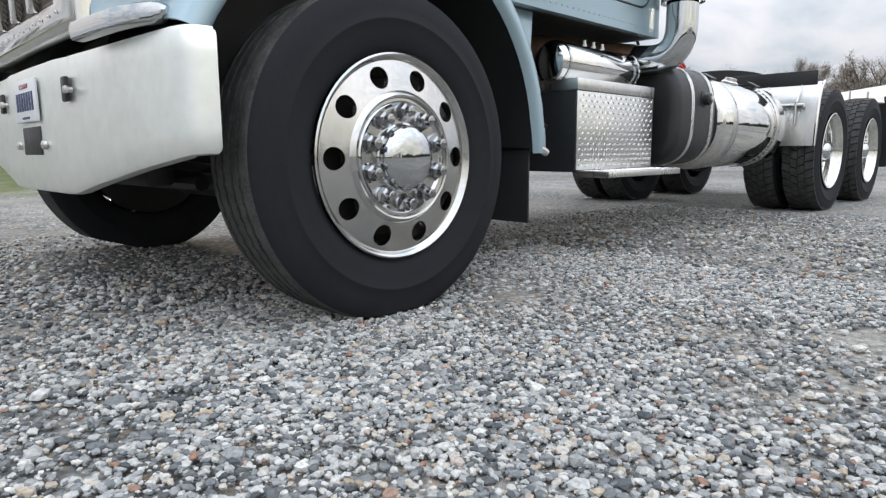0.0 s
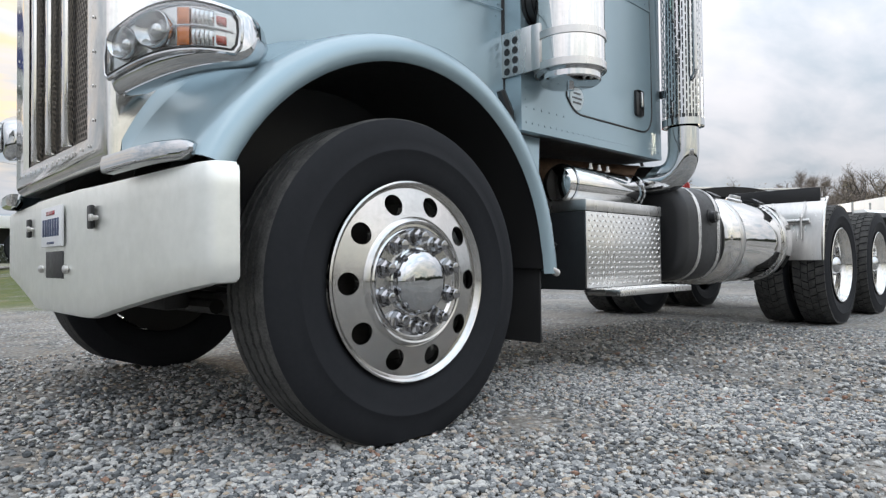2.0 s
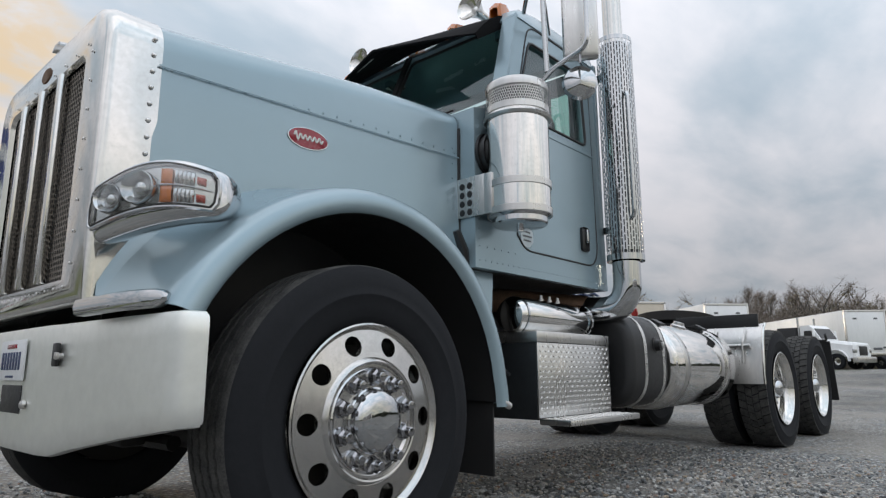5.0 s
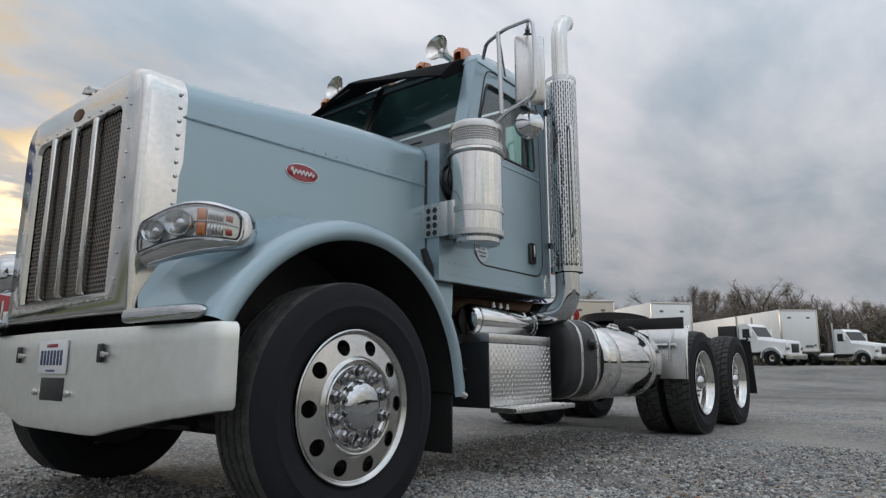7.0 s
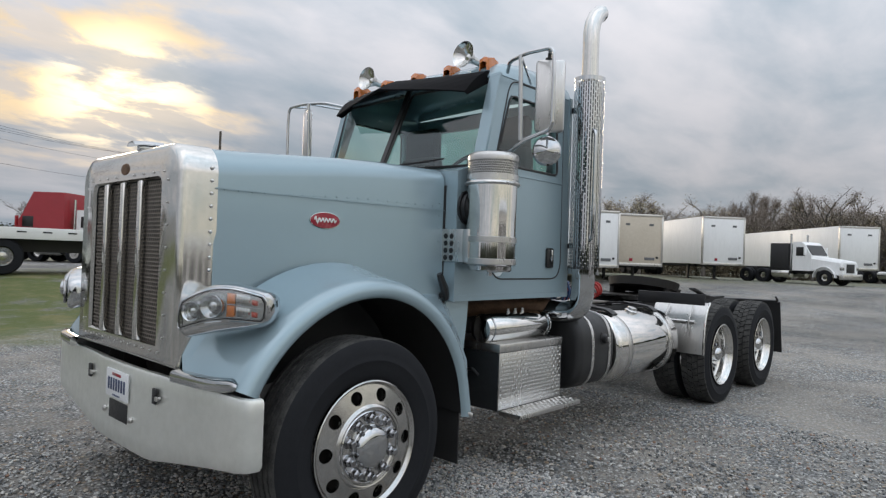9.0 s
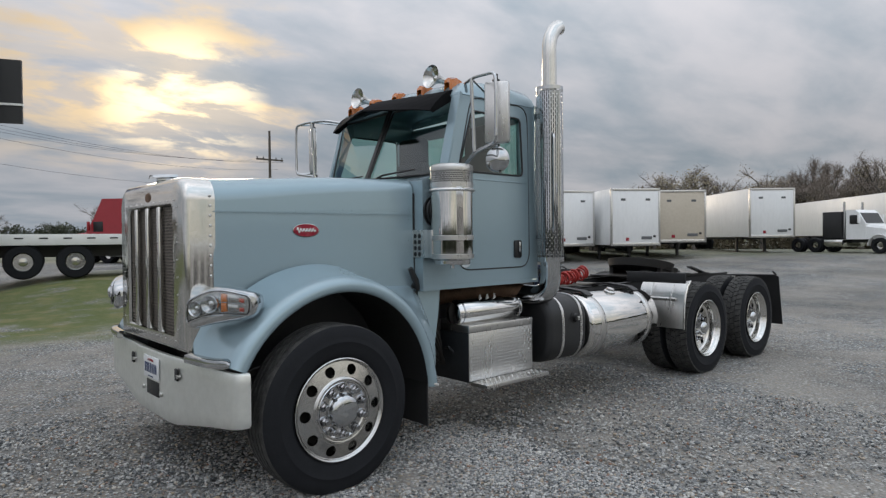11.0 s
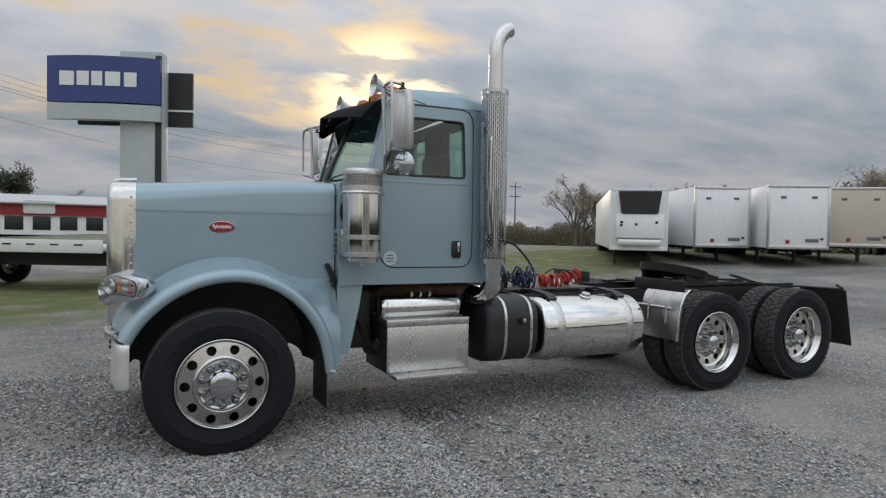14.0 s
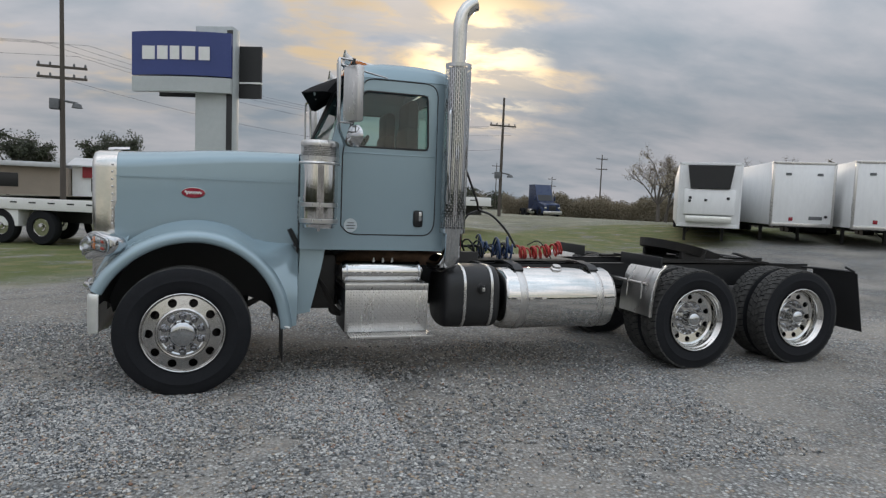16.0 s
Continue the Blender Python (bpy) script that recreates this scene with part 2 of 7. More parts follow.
def box(bm, lo, hi, bevel=0.0, m=None, seg=2):
    vs = bmesh.ops.create_cube(bm, size=1.0)["verts"]
    c, s = [(a + b) / 2 for a, b in zip(lo, hi)], [abs(b - a) for a, b in zip(lo, hi)]
    for v in vs:
        v.co = Vector([c[i] + v.co[i] * s[i] for i in range(3)])
    if bevel:
        es = list({e for v in vs for e in v.link_edges})
        r = bmesh.ops.bevel(bm, geom=es, offset=bevel, segments=seg, affect="EDGES", profile=0.5)
        vs = list({v for f in r["faces"] for v in f.verts} | {v for v in vs if v.is_valid})
    if m is not None:
        bmesh.ops.transform(bm, matrix=m, verts=vs)
    return vs


def boxbm(lo, hi, bevel=0.0, m=None):
    bm = bmesh.new()
    box(bm, lo, hi, bevel, m)
    return bm


def lathe(bm, profile, n=32, axis="z", at=(0, 0, 0), close=False):
    """Turns (radius, height) points round an axis."""
    rings = []
    for r, h in profile:
        ring = []
        for k in range(n):
            a = 2 * math.pi * k / n
            p = {"z": (r * math.cos(a), r * math.sin(a), h), "y": (r * math.cos(a), h, r * math.sin(a)), "x": (h, r * math.cos(a), r * math.sin(a))}[axis]
            ring.append(bm.verts.new(Vector(p) + Vector(at)))
        rings.append(ring)
    pairs = list(zip(rings, rings[1:])) + ([(rings[-1], rings[0])] if close else [])
    for a, b in pairs:
        for k in range(n):
            bm.faces.new((a[k], a[(k + 1) % n], b[(k + 1) % n], b[k]))
    if not close:
        for ring, r in ((rings[0], profile[0][0]), (rings[-1], profile[-1][0])):
            if r > 1e-4:
                bm.faces.new(ring)
    bmesh.ops.recalc_face_normals(bm, faces=bm.faces)
    return bm


def tube(bm, points, radius, n=10, cap=True):
    """A pipe along points; radius may be a list."""
    pts = [Vector(p) for p in points]
    rings, side = [], None
    for i, p in enumerate(pts):
        d = (pts[min(i + 1, len(pts) - 1)] - pts[max(i - 1, 0)]).normalized()
        if side is None:
            side = d.orthogonal().normalized()
        side = (side - d * side.dot(d)).normalized()
        other = d.cross(side)
        r = radius[i] if isinstance(radius, (list, tuple)) else radius
        rings.append([bm.verts.new(p + (side * math.cos(2 * math.pi * k / n) + other * math.sin(2 * math.pi * k / n)) * r) for k in range(n)])
    for a, b in zip(rings, rings[1:]):
        for k in range(n):
            bm.faces.new((a[k], a[(k + 1) % n], b[(k + 1) % n], b[k]))
    if cap:
        bm.faces.new(rings[0][::-1])
        bm.faces.new(rings[-1])
    return bm


def bend(points, r=0.05, n=5):
    """Rounds the corners of a polyline."""
    pts = [Vector(p) for p in points]
    out = [pts[0]]
    for a, b, c in zip(pts, pts[1:], pts[2:]):
        p, q = b + (a - b).normalized() * min(r, (a - b).length / 2), b + (c - b).normalized() * min(r, (c - b).length / 2)
        for k in range(n + 1):
            t = k / n
            out.append(p * (1 - t) ** 2 + b * 2 * t * (1 - t) + q * t * t)
    return out + [pts[-1]]


def loft(bm, sections, closed=False, cap=False):
    rings = [[bm.verts.new(p) for p in s] for s in sections]
    n = len(rings[0])
    for a, b in zip(rings, rings[1:]):
        for k in range(n if closed else n - 1):
            bm.faces.new((a[k], a[(k + 1) % n], b[(k + 1) % n], b[k]))
    if cap:
        bm.faces.new(rings[0])
        bm.faces.new(rings[-1])
    return bm


def solid(bm, t):
    """Gives a sheet its thickness, inwards of its normals."""
    bmesh.ops.recalc_face_normals(bm, faces=bm.faces)
    bmesh.ops.solidify(bm, geom=bm.faces[:], thickness=t)
    bmesh.ops.recalc_face_normals(bm, faces=bm.faces)
    return bm


def flip(bm):
    """Mirrors a mesh across the truck's middle line."""
    for v in bm.verts:
        v.co.y = 2 * CY - v.co.y
    bmesh.ops.reverse_faces(bm, faces=bm.faces)
    return bm


def rivet_mesh():
    bm = bmesh.new()
    lathe(bm, [(0.007, 0), (0.0065, 0.002), (0.004, 0.0035), (0.0, 0.004)], 8)
    me = bpy.data.meshes.new("rivet")
    for f in bm.faces:
        f.smooth = True
    bm.to_mesh(me)
    bm.free()
    return me


RIVET = rivet_mesh()


def rivets(parent, pts, normal, material, size=1.0):
    if material.name not in RIVETS:
        me = RIVET.copy()
        me.name = "rivet"
        me.materials.append(material)
        RIVETS[material.name] = me
    q = Vector(normal).to_track_quat("Z", "Y").to_matrix().to_4x4()
    for p in pts:
        o = new("rivet", RIVETS[material.name])
        o.parent = parent
        o.matrix_basis = Matrix.Translation(p) @ q @ Matrix.Scale(size, 4)


RIVETS = {}


def line(a, b, n):
    a, b = Vector(a), Vector(b)
    return [a.lerp(b, k / (n - 1)) for k in range(n)]

# ---- ground ----


def ground_material():
    """Crushed grey stone with dusty tan tracks; grass beyond the yard's edges."""
    m = bpy.data.materials.new("gravel_and_grass")
    m.use_nodes = True
    nt = m.node_tree
    b = nt.nodes["Principled BSDF"]
    b.inputs["Roughness"].default_value = 0.9
    b.inputs["Specular IOR Level"].default_value = 0.25
    N, L = nt.nodes.new, nt.links.new
    co = N("ShaderNodeTexCoord").outputs["Object"]

    def noise_node(s, d=6, r=0.6, vec=co):
        n = N("ShaderNodeTexNoise")
        n.inputs["Scale"].default_value, n.inputs["Detail"].default_value, n.inputs["Roughness"].default_value = s, d, r
        L(vec, n.inputs["Vector"])
        return n.outputs[0]

    def rng(f, lo, hi, to0=0.0, to1=1.0):
        n = N("ShaderNodeMapRange")
        n.interpolation_type = "SMOOTHSTEP"
        L(f, n.inputs[0])
        for i, v in ((1, lo), (2, hi), (3, to0), (4, to1)):
            n.inputs[i].default_value = v
        return n.outputs[0]

    def mix(f, a, c, how="MIX"):
        n = N("ShaderNodeMix")
        n.data_type, n.blend_type = "RGBA", how
        for i, v in ((0, f), (6, a), (7, c)):
            if isinstance(v, (int, float)):
                n.inputs[i].default_value = v
            elif isinstance(v, tuple):
                n.inputs[i].default_value = (*v, 1)
            else:
                L(v, n.inputs[i])
        return n.outputs[2]

    def mathn(op, a, c):
        n = N("ShaderNodeMath")
        n.operation = op
        for i, v in enumerate((a, c)):
            if isinstance(v, (int, float)):
                n.inputs[i].default_value = v
            else:
                L(v, n.inputs[i])
        return n.outputs[0]

    vo = N("ShaderNodeTexVoronoi")
    vo.inputs["Scale"].default_value = 42
    L(co, vo.inputs["Vector"])
    vo2 = N("ShaderNodeTexVoronoi")
    vo2.inputs["Scale"].default_value = 95
    L(co, vo2.inputs["Vector"])
    sep = N("ShaderNodeSeparateColor")
    L(vo.outputs["Color"], sep.inputs[0])
    stone = mix(sep.outputs[0], (0.160, 0.169, 0.172), (0.37, 0.380, 0.376))
    stone = mix(rng(sep.outputs[1], 0.86, 0.92), stone, (0.60, 0.605, 0.59))
    stone = mix(rng(sep.outputs[2], 0.9, 0.95), stone, (0.36, 0.28, 0.20))
    # stone colour darkened towards its edges: painted shade in the gaps
    gap_shaded = mix(1.0, stone, rng(vo.outputs["Distance"], 0.75, 0.25, 0.32, 1.0), "MULTIPLY")
    dust = rng(mathn("ADD", mathn("MULTIPLY", noise_node(0.55, 5), 0.65), mathn("MULTIPLY", noise_node(3.2, 6, 0.7), 0.35)), 0.41, 0.60)
    fine = mix(noise_node(60, 6, 0.75), (0.175, 0.160, 0.138), (0.46, 0.428, 0.378))
    gravel = mix(mathn("MULTIPLY", dust, 0.62), gap_shaded, fine)
    wear = rng(noise_node(0.16, 4), 0.36, 0.64, 0.74, 1.16)
    gravel = mix(1.0, gravel, wear, "MULTIPLY")
    # grass: outside the yard on the far left and round the parked trailers
    xyz = N("ShaderNodeSeparateXYZ")
    L(co, xyz.inputs[0])
    wob = mathn("MULTIPLY", mathn("SUBTRACT", noise_node(0.35, 6, 0.65), 0.5), 7.0)
    left = mathn("ADD", mathn("ADD", mathn("MULTIPLY", xyz.outputs[0], -0.35), xyz.outputs[1]), wob)
    far = mathn("ADD", mathn("ADD", mathn("MULTIPLY", xyz.outputs[0], 0.72), mathn("MULTIPLY", xyz.outputs[1], 0.70)), wob)
    g1 = mathn("MULTIPLY", rng(left, 7.2, 10.0), rng(left, 21.0, 17.0))
    g2 = rng(far, 25.0, 29.0)
    patch = rng(noise_node(0.8, 6, 0.7), 0.30, 0.50)
    grass = mix(noise_node(9, 8, 0.75), (0.055, 0.085, 0.025), (0.15, 0.16, 0.06))
    grass = mix(rng(noise_node(1.3, 5), 0.45, 0.7), grass, (0.18, 0.165, 0.075))
    gm = mathn("MULTIPLY", mathn("MAXIMUM", g1, mathn("MULTIPLY", g2, 0.5)), patch)
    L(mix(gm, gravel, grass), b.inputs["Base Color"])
    hgt = mathn("ADD", mathn("MULTIPLY", vo.outputs["Distance"], -0.9), mathn("MULTIPLY", vo2.outputs["Distance"], -0.5))
    bp = N("ShaderNodeBump")
    bp.inputs["Strength"].default_value, bp.inputs["Distance"].default_value = 0.9, 0.012
    L(hgt, bp.inputs["Height"])
    L(bp.outputs[0], b.inputs["Normal"])
    return m


def rise(v, lo, hi):
    t = max(0.0, min(1.0, (v - lo) / (hi - lo)))
    return t * t * (3 - 2 * t)


def lie(x, y):
    """Ground height shaped to fit the camera's view: a level pad, a swell towards the parked trailers, a fall behind
    them.
    """
    u = 0.8 * x + 0.45 * y
    return max(0.72 * rise(u, 15, 30) * (1 - 0.85 * rise(u, 37, 54)), 0.55 * rise(y, 11, 17) * rise(x, -2, 3) * (1 - rise(x, 9, 16)) * (1 - rise(y, 40, 60)))


def ground():
    """One sheet to the horizon, finer and slightly uneven near the truck, with a gentle swell fitted to the camera's
    view.
    """
    xs = sorted({*np.linspace(-8, 12, 81).round(3), *np.linspace(13, 75, 32).round(3), *(-1500, -600, -250, -120, -60, -30, -16, -12, 90, 120, 250, 600, 1500)})
    ys = sorted({*np.linspace(-10, 10, 81).round(3), *np.linspace(11, 71, 31).round(3), *(-1500, -600, -250, -120, -60, -30, -16, 90, 120, 250, 600, 1500)})
    verts = []
    for y in ys:
        for x in xs:
            near = max(0.0, 1 - max(abs(x - 2) / 10, abs(y) / 10))
            z = (noise.noise((x * 0.8, y * 0.8, 0)) * 0.014 + noise.noise((x * 2.7, y * 2.7, 4)) * 0.006 - 0.006) * min(1, near * 3)
            verts.append((x, y, z + lie(x, y)))
    n = len(xs)
    faces = [(j * n + i, j * n + i + 1, (j + 1) * n + i + 1, (j + 1) * n + i) for j in range(len(ys) - 1) for i in range(n - 1)]
    me = bpy.data.meshes.new("ground")
    me.from_pydata(verts, [], faces)
    me.materials.append(ground_material())
    for p in me.polygons:
        p.use_smooth = True
    return tagged(new("ground", me), "grey crushed-stone yard with dusty tan tracks and grassy edges", "ground", kind="structure")


ground()


def stone_material():
    """Crushed limestone: slate, grey, pale, tan and a few rusty chips, each with its own tone."""
    m = bpy.data.materials.new("crushed_stone")
    m.use_nodes = True
    nt = m.node_tree
    b = nt.nodes["Principled BSDF"]
    b.inputs["Roughness"].default_value, b.inputs["Specular IOR Level"].default_value = 0.85, 0.25
    N, L = nt.nodes.new, nt.links.new
    cr = N("ShaderNodeValToRGB")
    tones = [(0.0, (0.07, 0.077, 0.082)), (0.22, (0.19, 0.20, 0.205)), (0.55, (0.365, 0.368, 0.36)), (0.80, (0.53, 0.525, 0.50)), (0.90, (0.36, 0.285, 0.205)), (0.95, (0.64, 0.64, 0.61)), (0.985, (0.27, 0.165, 0.12))]
    cr.color_ramp.interpolation = "LINEAR"
    while len(cr.color_ramp.elements) < len(tones):
        cr.color_ramp.elements.new(0.5)
    for el, (p, c) in zip(cr.color_ramp.elements, tones):
        el.position, el.color = p, (*c, 1)
    L(N("ShaderNodeNewGeometry").outputs["Random Per Island"], cr.inputs[0])
    co = N("ShaderNodeTexCoord").outputs["Object"]
    n = N("ShaderNodeTexNoise")
    n.inputs["Scale"].default_value, n.inputs["Detail"].default_value = 110, 5
    L(co, n.inputs["Vector"])
    r = N("ShaderNodeMapRange")
    L(n.outputs[0], r.inputs[0])
    r.inputs[1].default_value, r.inputs[2].default_value, r.inputs[3].default_value, r.inputs[4].default_value = 0.3, 0.7, 0.72, 1.2
    mx = N("ShaderNodeMix")
    mx.data_type, mx.blend_type = "RGBA", "MULTIPLY"
    mx.inputs[0].default_value = 1.0
    L(cr.outputs[0], mx.inputs[6])
    L(r.outputs[0], mx.inputs[7])
    L(mx.outputs[2], b.inputs["Base Color"])
    bp = N("ShaderNodeBump")
    bp.inputs["Strength"].default_value, bp.inputs["Distance"].default_value = 0.5, 0.004
    L(n.outputs[0], bp.inputs["Height"])
    L(bp.outputs[0], b.inputs["Normal"])
    return m


def pebbles():
    """Loose stones on the yard, densest where the camera begins low over them."""
    base = bmesh.new()
    bmesh.ops.create_icosphere(base, subdivisions=1, radius=1.0)
    V = np.array([v.co[:] for v in base.verts])
    Fc = np.array([[v.index for v in f.verts] for f in base.faces])
    base.free()
    rs = np.random.RandomState(7)
    spots = []
    for x0, x1, y0, y1, count, lo, hi in ((-1.5, 1.6, -1.5, 0.6, 78000, 0.0030, 0.0118), (-1.0, 4.5, -2.2, 1.5, 30000, 0.0045, 0.014), (-4.5, 3.0, -5.2, -0.3, 14000, 0.005, 0.013), (-2.2, 0.2, 0.0, 3.2, 9000, 0.006, 0.015), (-1.5, 3.0, -1.8, 0.9, 1600, 0.011, 0.022)):
        p = np.c_[rs.uniform(x0, x1, count), rs.uniform(y0, y1, count)]
        r = lo + (hi - lo) * rs.rand(count) ** 2.2
        keep = np.array([noise.noise((a * 1.1, b * 1.1, 9)) + noise.noise((a * 3.3, b * 3.3, 2)) * 0.6 for a, b in p]) > rs.uniform(-0.95, 0.32, count)
        keep &= ~((abs(p[:, 0] - 0.0) < 0.16) & (p[:, 1] > 0.0) & (p[:, 1] < 0.32))
        spots.append(np.c_[p, r][keep])
    S = np.vstack(spots)
    n = len(S)
    sc = S[:, 2:3] * np.c_[rs.uniform(0.8, 1.5, n), rs.uniform(0.7, 1.15, n), rs.uniform(0.45, 0.8, n)]
    P = V[None] * sc[:, None, :] * rs.uniform(0.82, 1.16, (n, len(V), 1))
    a, tl = rs.uniform(0, 6.28, n), rs.uniform(-0.4, 0.4, n)
    ca, sa, ct, st = np.cos(a)[:, None], np.sin(a)[:, None], np.cos(tl)[:, None], np.sin(tl)[:, None]
    x, y, z = P[..., 0], P[..., 1] * ct - P[..., 2] * st, P[..., 1] * st + P[..., 2] * ct
    P = np.stack([x * ca - y * sa + S[:, 0:1], x * sa + y * ca + S[:, 1:2], z + sc[:, 2:3] * 0.42], -1).reshape(-1, 3)
    F = (Fc[None] + (np.arange(n) * len(V))[:, None, None]).reshape(-1, 3)
    me = bpy.data.meshes.new("loose_stones")
    me.vertices.add(len(P))
    me.vertices.foreach_set("co", P.ravel())
    me.loops.add(F.size)
    me.loops.foreach_set("vertex_index", F.ravel())
    me.polygons.add(len(F))
    me.polygons.foreach_set("loop_start", np.arange(0, F.size, 3))
    me.polygons.foreach_set("use_smooth", np.zeros(len(F), bool))
    me.update(calc_edges=True)
    me.materials.append(stone_material())
    tagged(new("loose_stones", me), "loose grey limestone chips strewn over the yard", "gravel", kind="stuff")


pebbles()

# ---- the truck ----
truck = thing("semi_truck", "blue-grey day-cab semi tractor with chrome trim, parked on gravel", "truck")


def rim_with_holes(bm, r0, r1, y0, y1, hole_r, count=10, hc=None):
    """A conical ring between two radii, with round hand holes through it."""
    step = 2 * math.pi / count
    hc = hc or (r0 + r1) / 2

    def at(r, a):
        return (r * math.cos(a), y0 + (y1 - y0) * (r - r0) / (r1 - r0), r * math.sin(a))

    n = 24
    for s in range(count):
        mid = (s + 0.5) * step
        edge, ring, wall = [], [], []
        for k in range(n):
            t = 2 * math.pi * k / n
            c, q = math.cos(t), math.sin(t)
            u = max(abs(c), abs(q))
            rr = (r1 if c > 0 else r0) if abs(c) >= abs(q) - 1e-6 else hc + (r1 - hc if c > 0 else hc - r0) * c / u
            aa = mid + step / 2 * (q / u)
            edge.append(bm.verts.new(at(rr, aa)))
            hx, ha = hc + hole_r * c, mid + hole_r * q / hc
            ring.append(bm.verts.new(at(hx, ha)))
            wall.append(bm.verts.new(Vector(at(hx, ha)) + Vector((0, 0.022, 0))))
        for k in range(n):
            j = (k + 1) % n
            bm.faces.new((edge[k], edge[j], ring[j], ring[k]))
            bm.faces.new((ring[k], ring[j], wall[j], wall[k]))
    bmesh.ops.remove_doubles(bm, verts=bm.verts, dist=0.0008)
    bmesh.ops.recalc_face_normals(bm, faces=bm.faces)


def nut(bm, r, y, h, a, big=1.0):
    """A flanged lug nut with a tall tapered chrome cover."""
    c = Vector((r * math.cos(a), y, r * math.sin(a)))
    lathe(bm, [(0.0265 * big, 0.002), (0.0265 * big, -0.004), (0.022 * big, -0.008)], 20, "y", c)
    lathe(bm, [(0.0225 * big, -0.004), (0.0232 * big, -0.010), (0.0215 * big, -h * 0.50), (0.0165 * big, -h * 0.62)], 6, "y", c)
    lathe(bm, [(0.0165 * big, -h * 0.55), (0.0135 * big, -h * 0.64), (0.0130 * big, -h * 0.96), (0.0105 * big, -h), (0.0, -h - 0.001)], 16, "y", c)


def revolve_profile_tyre(bm, prof, n, zig=None):
    rings = []
    for i, (y, r) in enumerate(prof):
        ring = []
        for k in range(n):
            a = 2 * math.pi * k / n
            dy = zig[i] * (1 if k % 2 else -1) if zig else 0
            ring.append(bm.verts.new((r * math.cos(a), y + dy, r * math.sin(a))))
        rings.append(ring)
    for a, b in zip(rings, rings[1:]):
        for k in range(n):
            bm.faces.new((a[k], a[(k + 1) % n], b[(k + 1) % n], b[k]))


TYRE_R, WHEEL_Z = 0.545, 0.52


def flatten(bm, z=WHEEL_Z):
    """The contact patch: rubber pressed flat on the ground, with a slight bulge above it."""
    for v in bm.verts:
        if v.co.z < -z + 0.004:
            v.co.z = -z + 0.004
            v.co.y += 0.008 if v.co.y > 0.14 else -0.008


SIDE = [(0.045, 0.325), (0.030, 0.333), (0.016, 0.360), (0.006, 0.395), (0.001, 0.430), (-0.001, 0.4335), (-0.001, 0.4375), (0.0015, 0.441), (0.004, 0.470), (0.011, 0.502), (0.021, 0.524), (0.030, 0.537), (0.040, 0.5425)]


def steer_tyre():
    bm = bmesh.new()
    prof = list(SIDE)
    zig = [0] * len(prof)
    for g in (0.072, 0.116, 0.164, 0.208):
        prof += [(g - 0.0075, TYRE_R), (g - 0.0045, TYRE_R - 0.014), (g + 0.0045, TYRE_R - 0.014), (g + 0.0075, TYRE_R)]
        zig += [0.0038] * 4
    prof += [(0.28 - y, r) for y, r in reversed(SIDE)]
    zig += [0] * len(SIDE)
    revolve_profile_tyre(bm, prof, 144, zig)
    flatten(bm)
    for f in bm.faces:
        c = f.calc_center_median()
        f.material_index = 1 if math.hypot(c.x, c.z) > 0.536 else 0
    return bm


def drive_tyre():
    """A drive tyre: deep lugs in four staggered rows."""
    bm = bmesh.new()
    prof = [(y, r - (0.016 if r > 0.53 else 0)) for y, r in SIDE] + [(0.14, 0.529)] + [(0.28 - y, r - (0.016 if r > 0.53 else 0)) for y, r in reversed(SIDE)]
    revolve_profile_tyre(bm, prof, 96)
    flatten(bm)
    return bm


def drive_lugs():
    bm = bmesh.new()
    count = 46
    for row, (y0, y1) in enumerate(((0.018, 0.082), (0.088, 0.137), (0.143, 0.192), (0.198, 0.262))):
        for k in range(count):
            a0 = 2 * math.pi * (k + (0.5 if row % 2 else 0) + 0.06) / count
            a1 = a0 + 2 * math.pi / count * 0.84
            skew = 0.25 * 2 * math.pi / count * (1 if row < 2 else -1)
            ring = []
            for r in (0.520, TYRE_R):
                for y, a in ((y0, a0), (y0, a1), (y1, a1 + skew), (y1, a0 + skew)):
                    drop = 0.010 if (row == 0 and y == y0) or (row == 3 and y == y1) else 0
                    ring.append(bm.verts.new(((r - drop) * math.cos(a), y, (r - drop) * math.sin(a))))
            for q in ((4, 5, 6, 7), (0, 1, 5, 4), (1, 2, 6, 5), (2, 3, 7, 6), (3, 0, 4, 7)):
                f = bm.faces.new([ring[i] for i in q])
                f.material_index = 1
    flatten(bm)
    bmesh.ops.recalc_face_normals(bm, faces=bm.faces)
    return bm


def steer_rim():
    """Polished steer wheel: rolled flange, dished face with ten hand holes and a raised shoulder."""
    bm = bmesh.new()
    lathe(bm, [(0.310, 0.052), (0.318, 0.045), (0.326, 0.030), (0.333, 0.020), (0.3335, 0.012), (0.328, 0.008), (0.321, 0.012), (0.316, 0.022), (0.310, 0.027)], 80, "y", close=True)
    rim_with_holes(bm, 0.214, 0.311, 0.004, 0.026, 0.035, 10, 0.262)
    lathe(bm, [(0.2145, 0.004), (0.207, -0.005), (0.200, -0.010), (0.194, -0.008), (0.190, 0.004), (0.184, 0.012), (0.10, 0.012), (0.10, 0.03)], 80, "y")
    lathe(bm, [(0.29, 0.05), (0.27, 0.12), (0.27, 0.22), (0.20, 0.22)], 48, "y", close=True)
    return bm


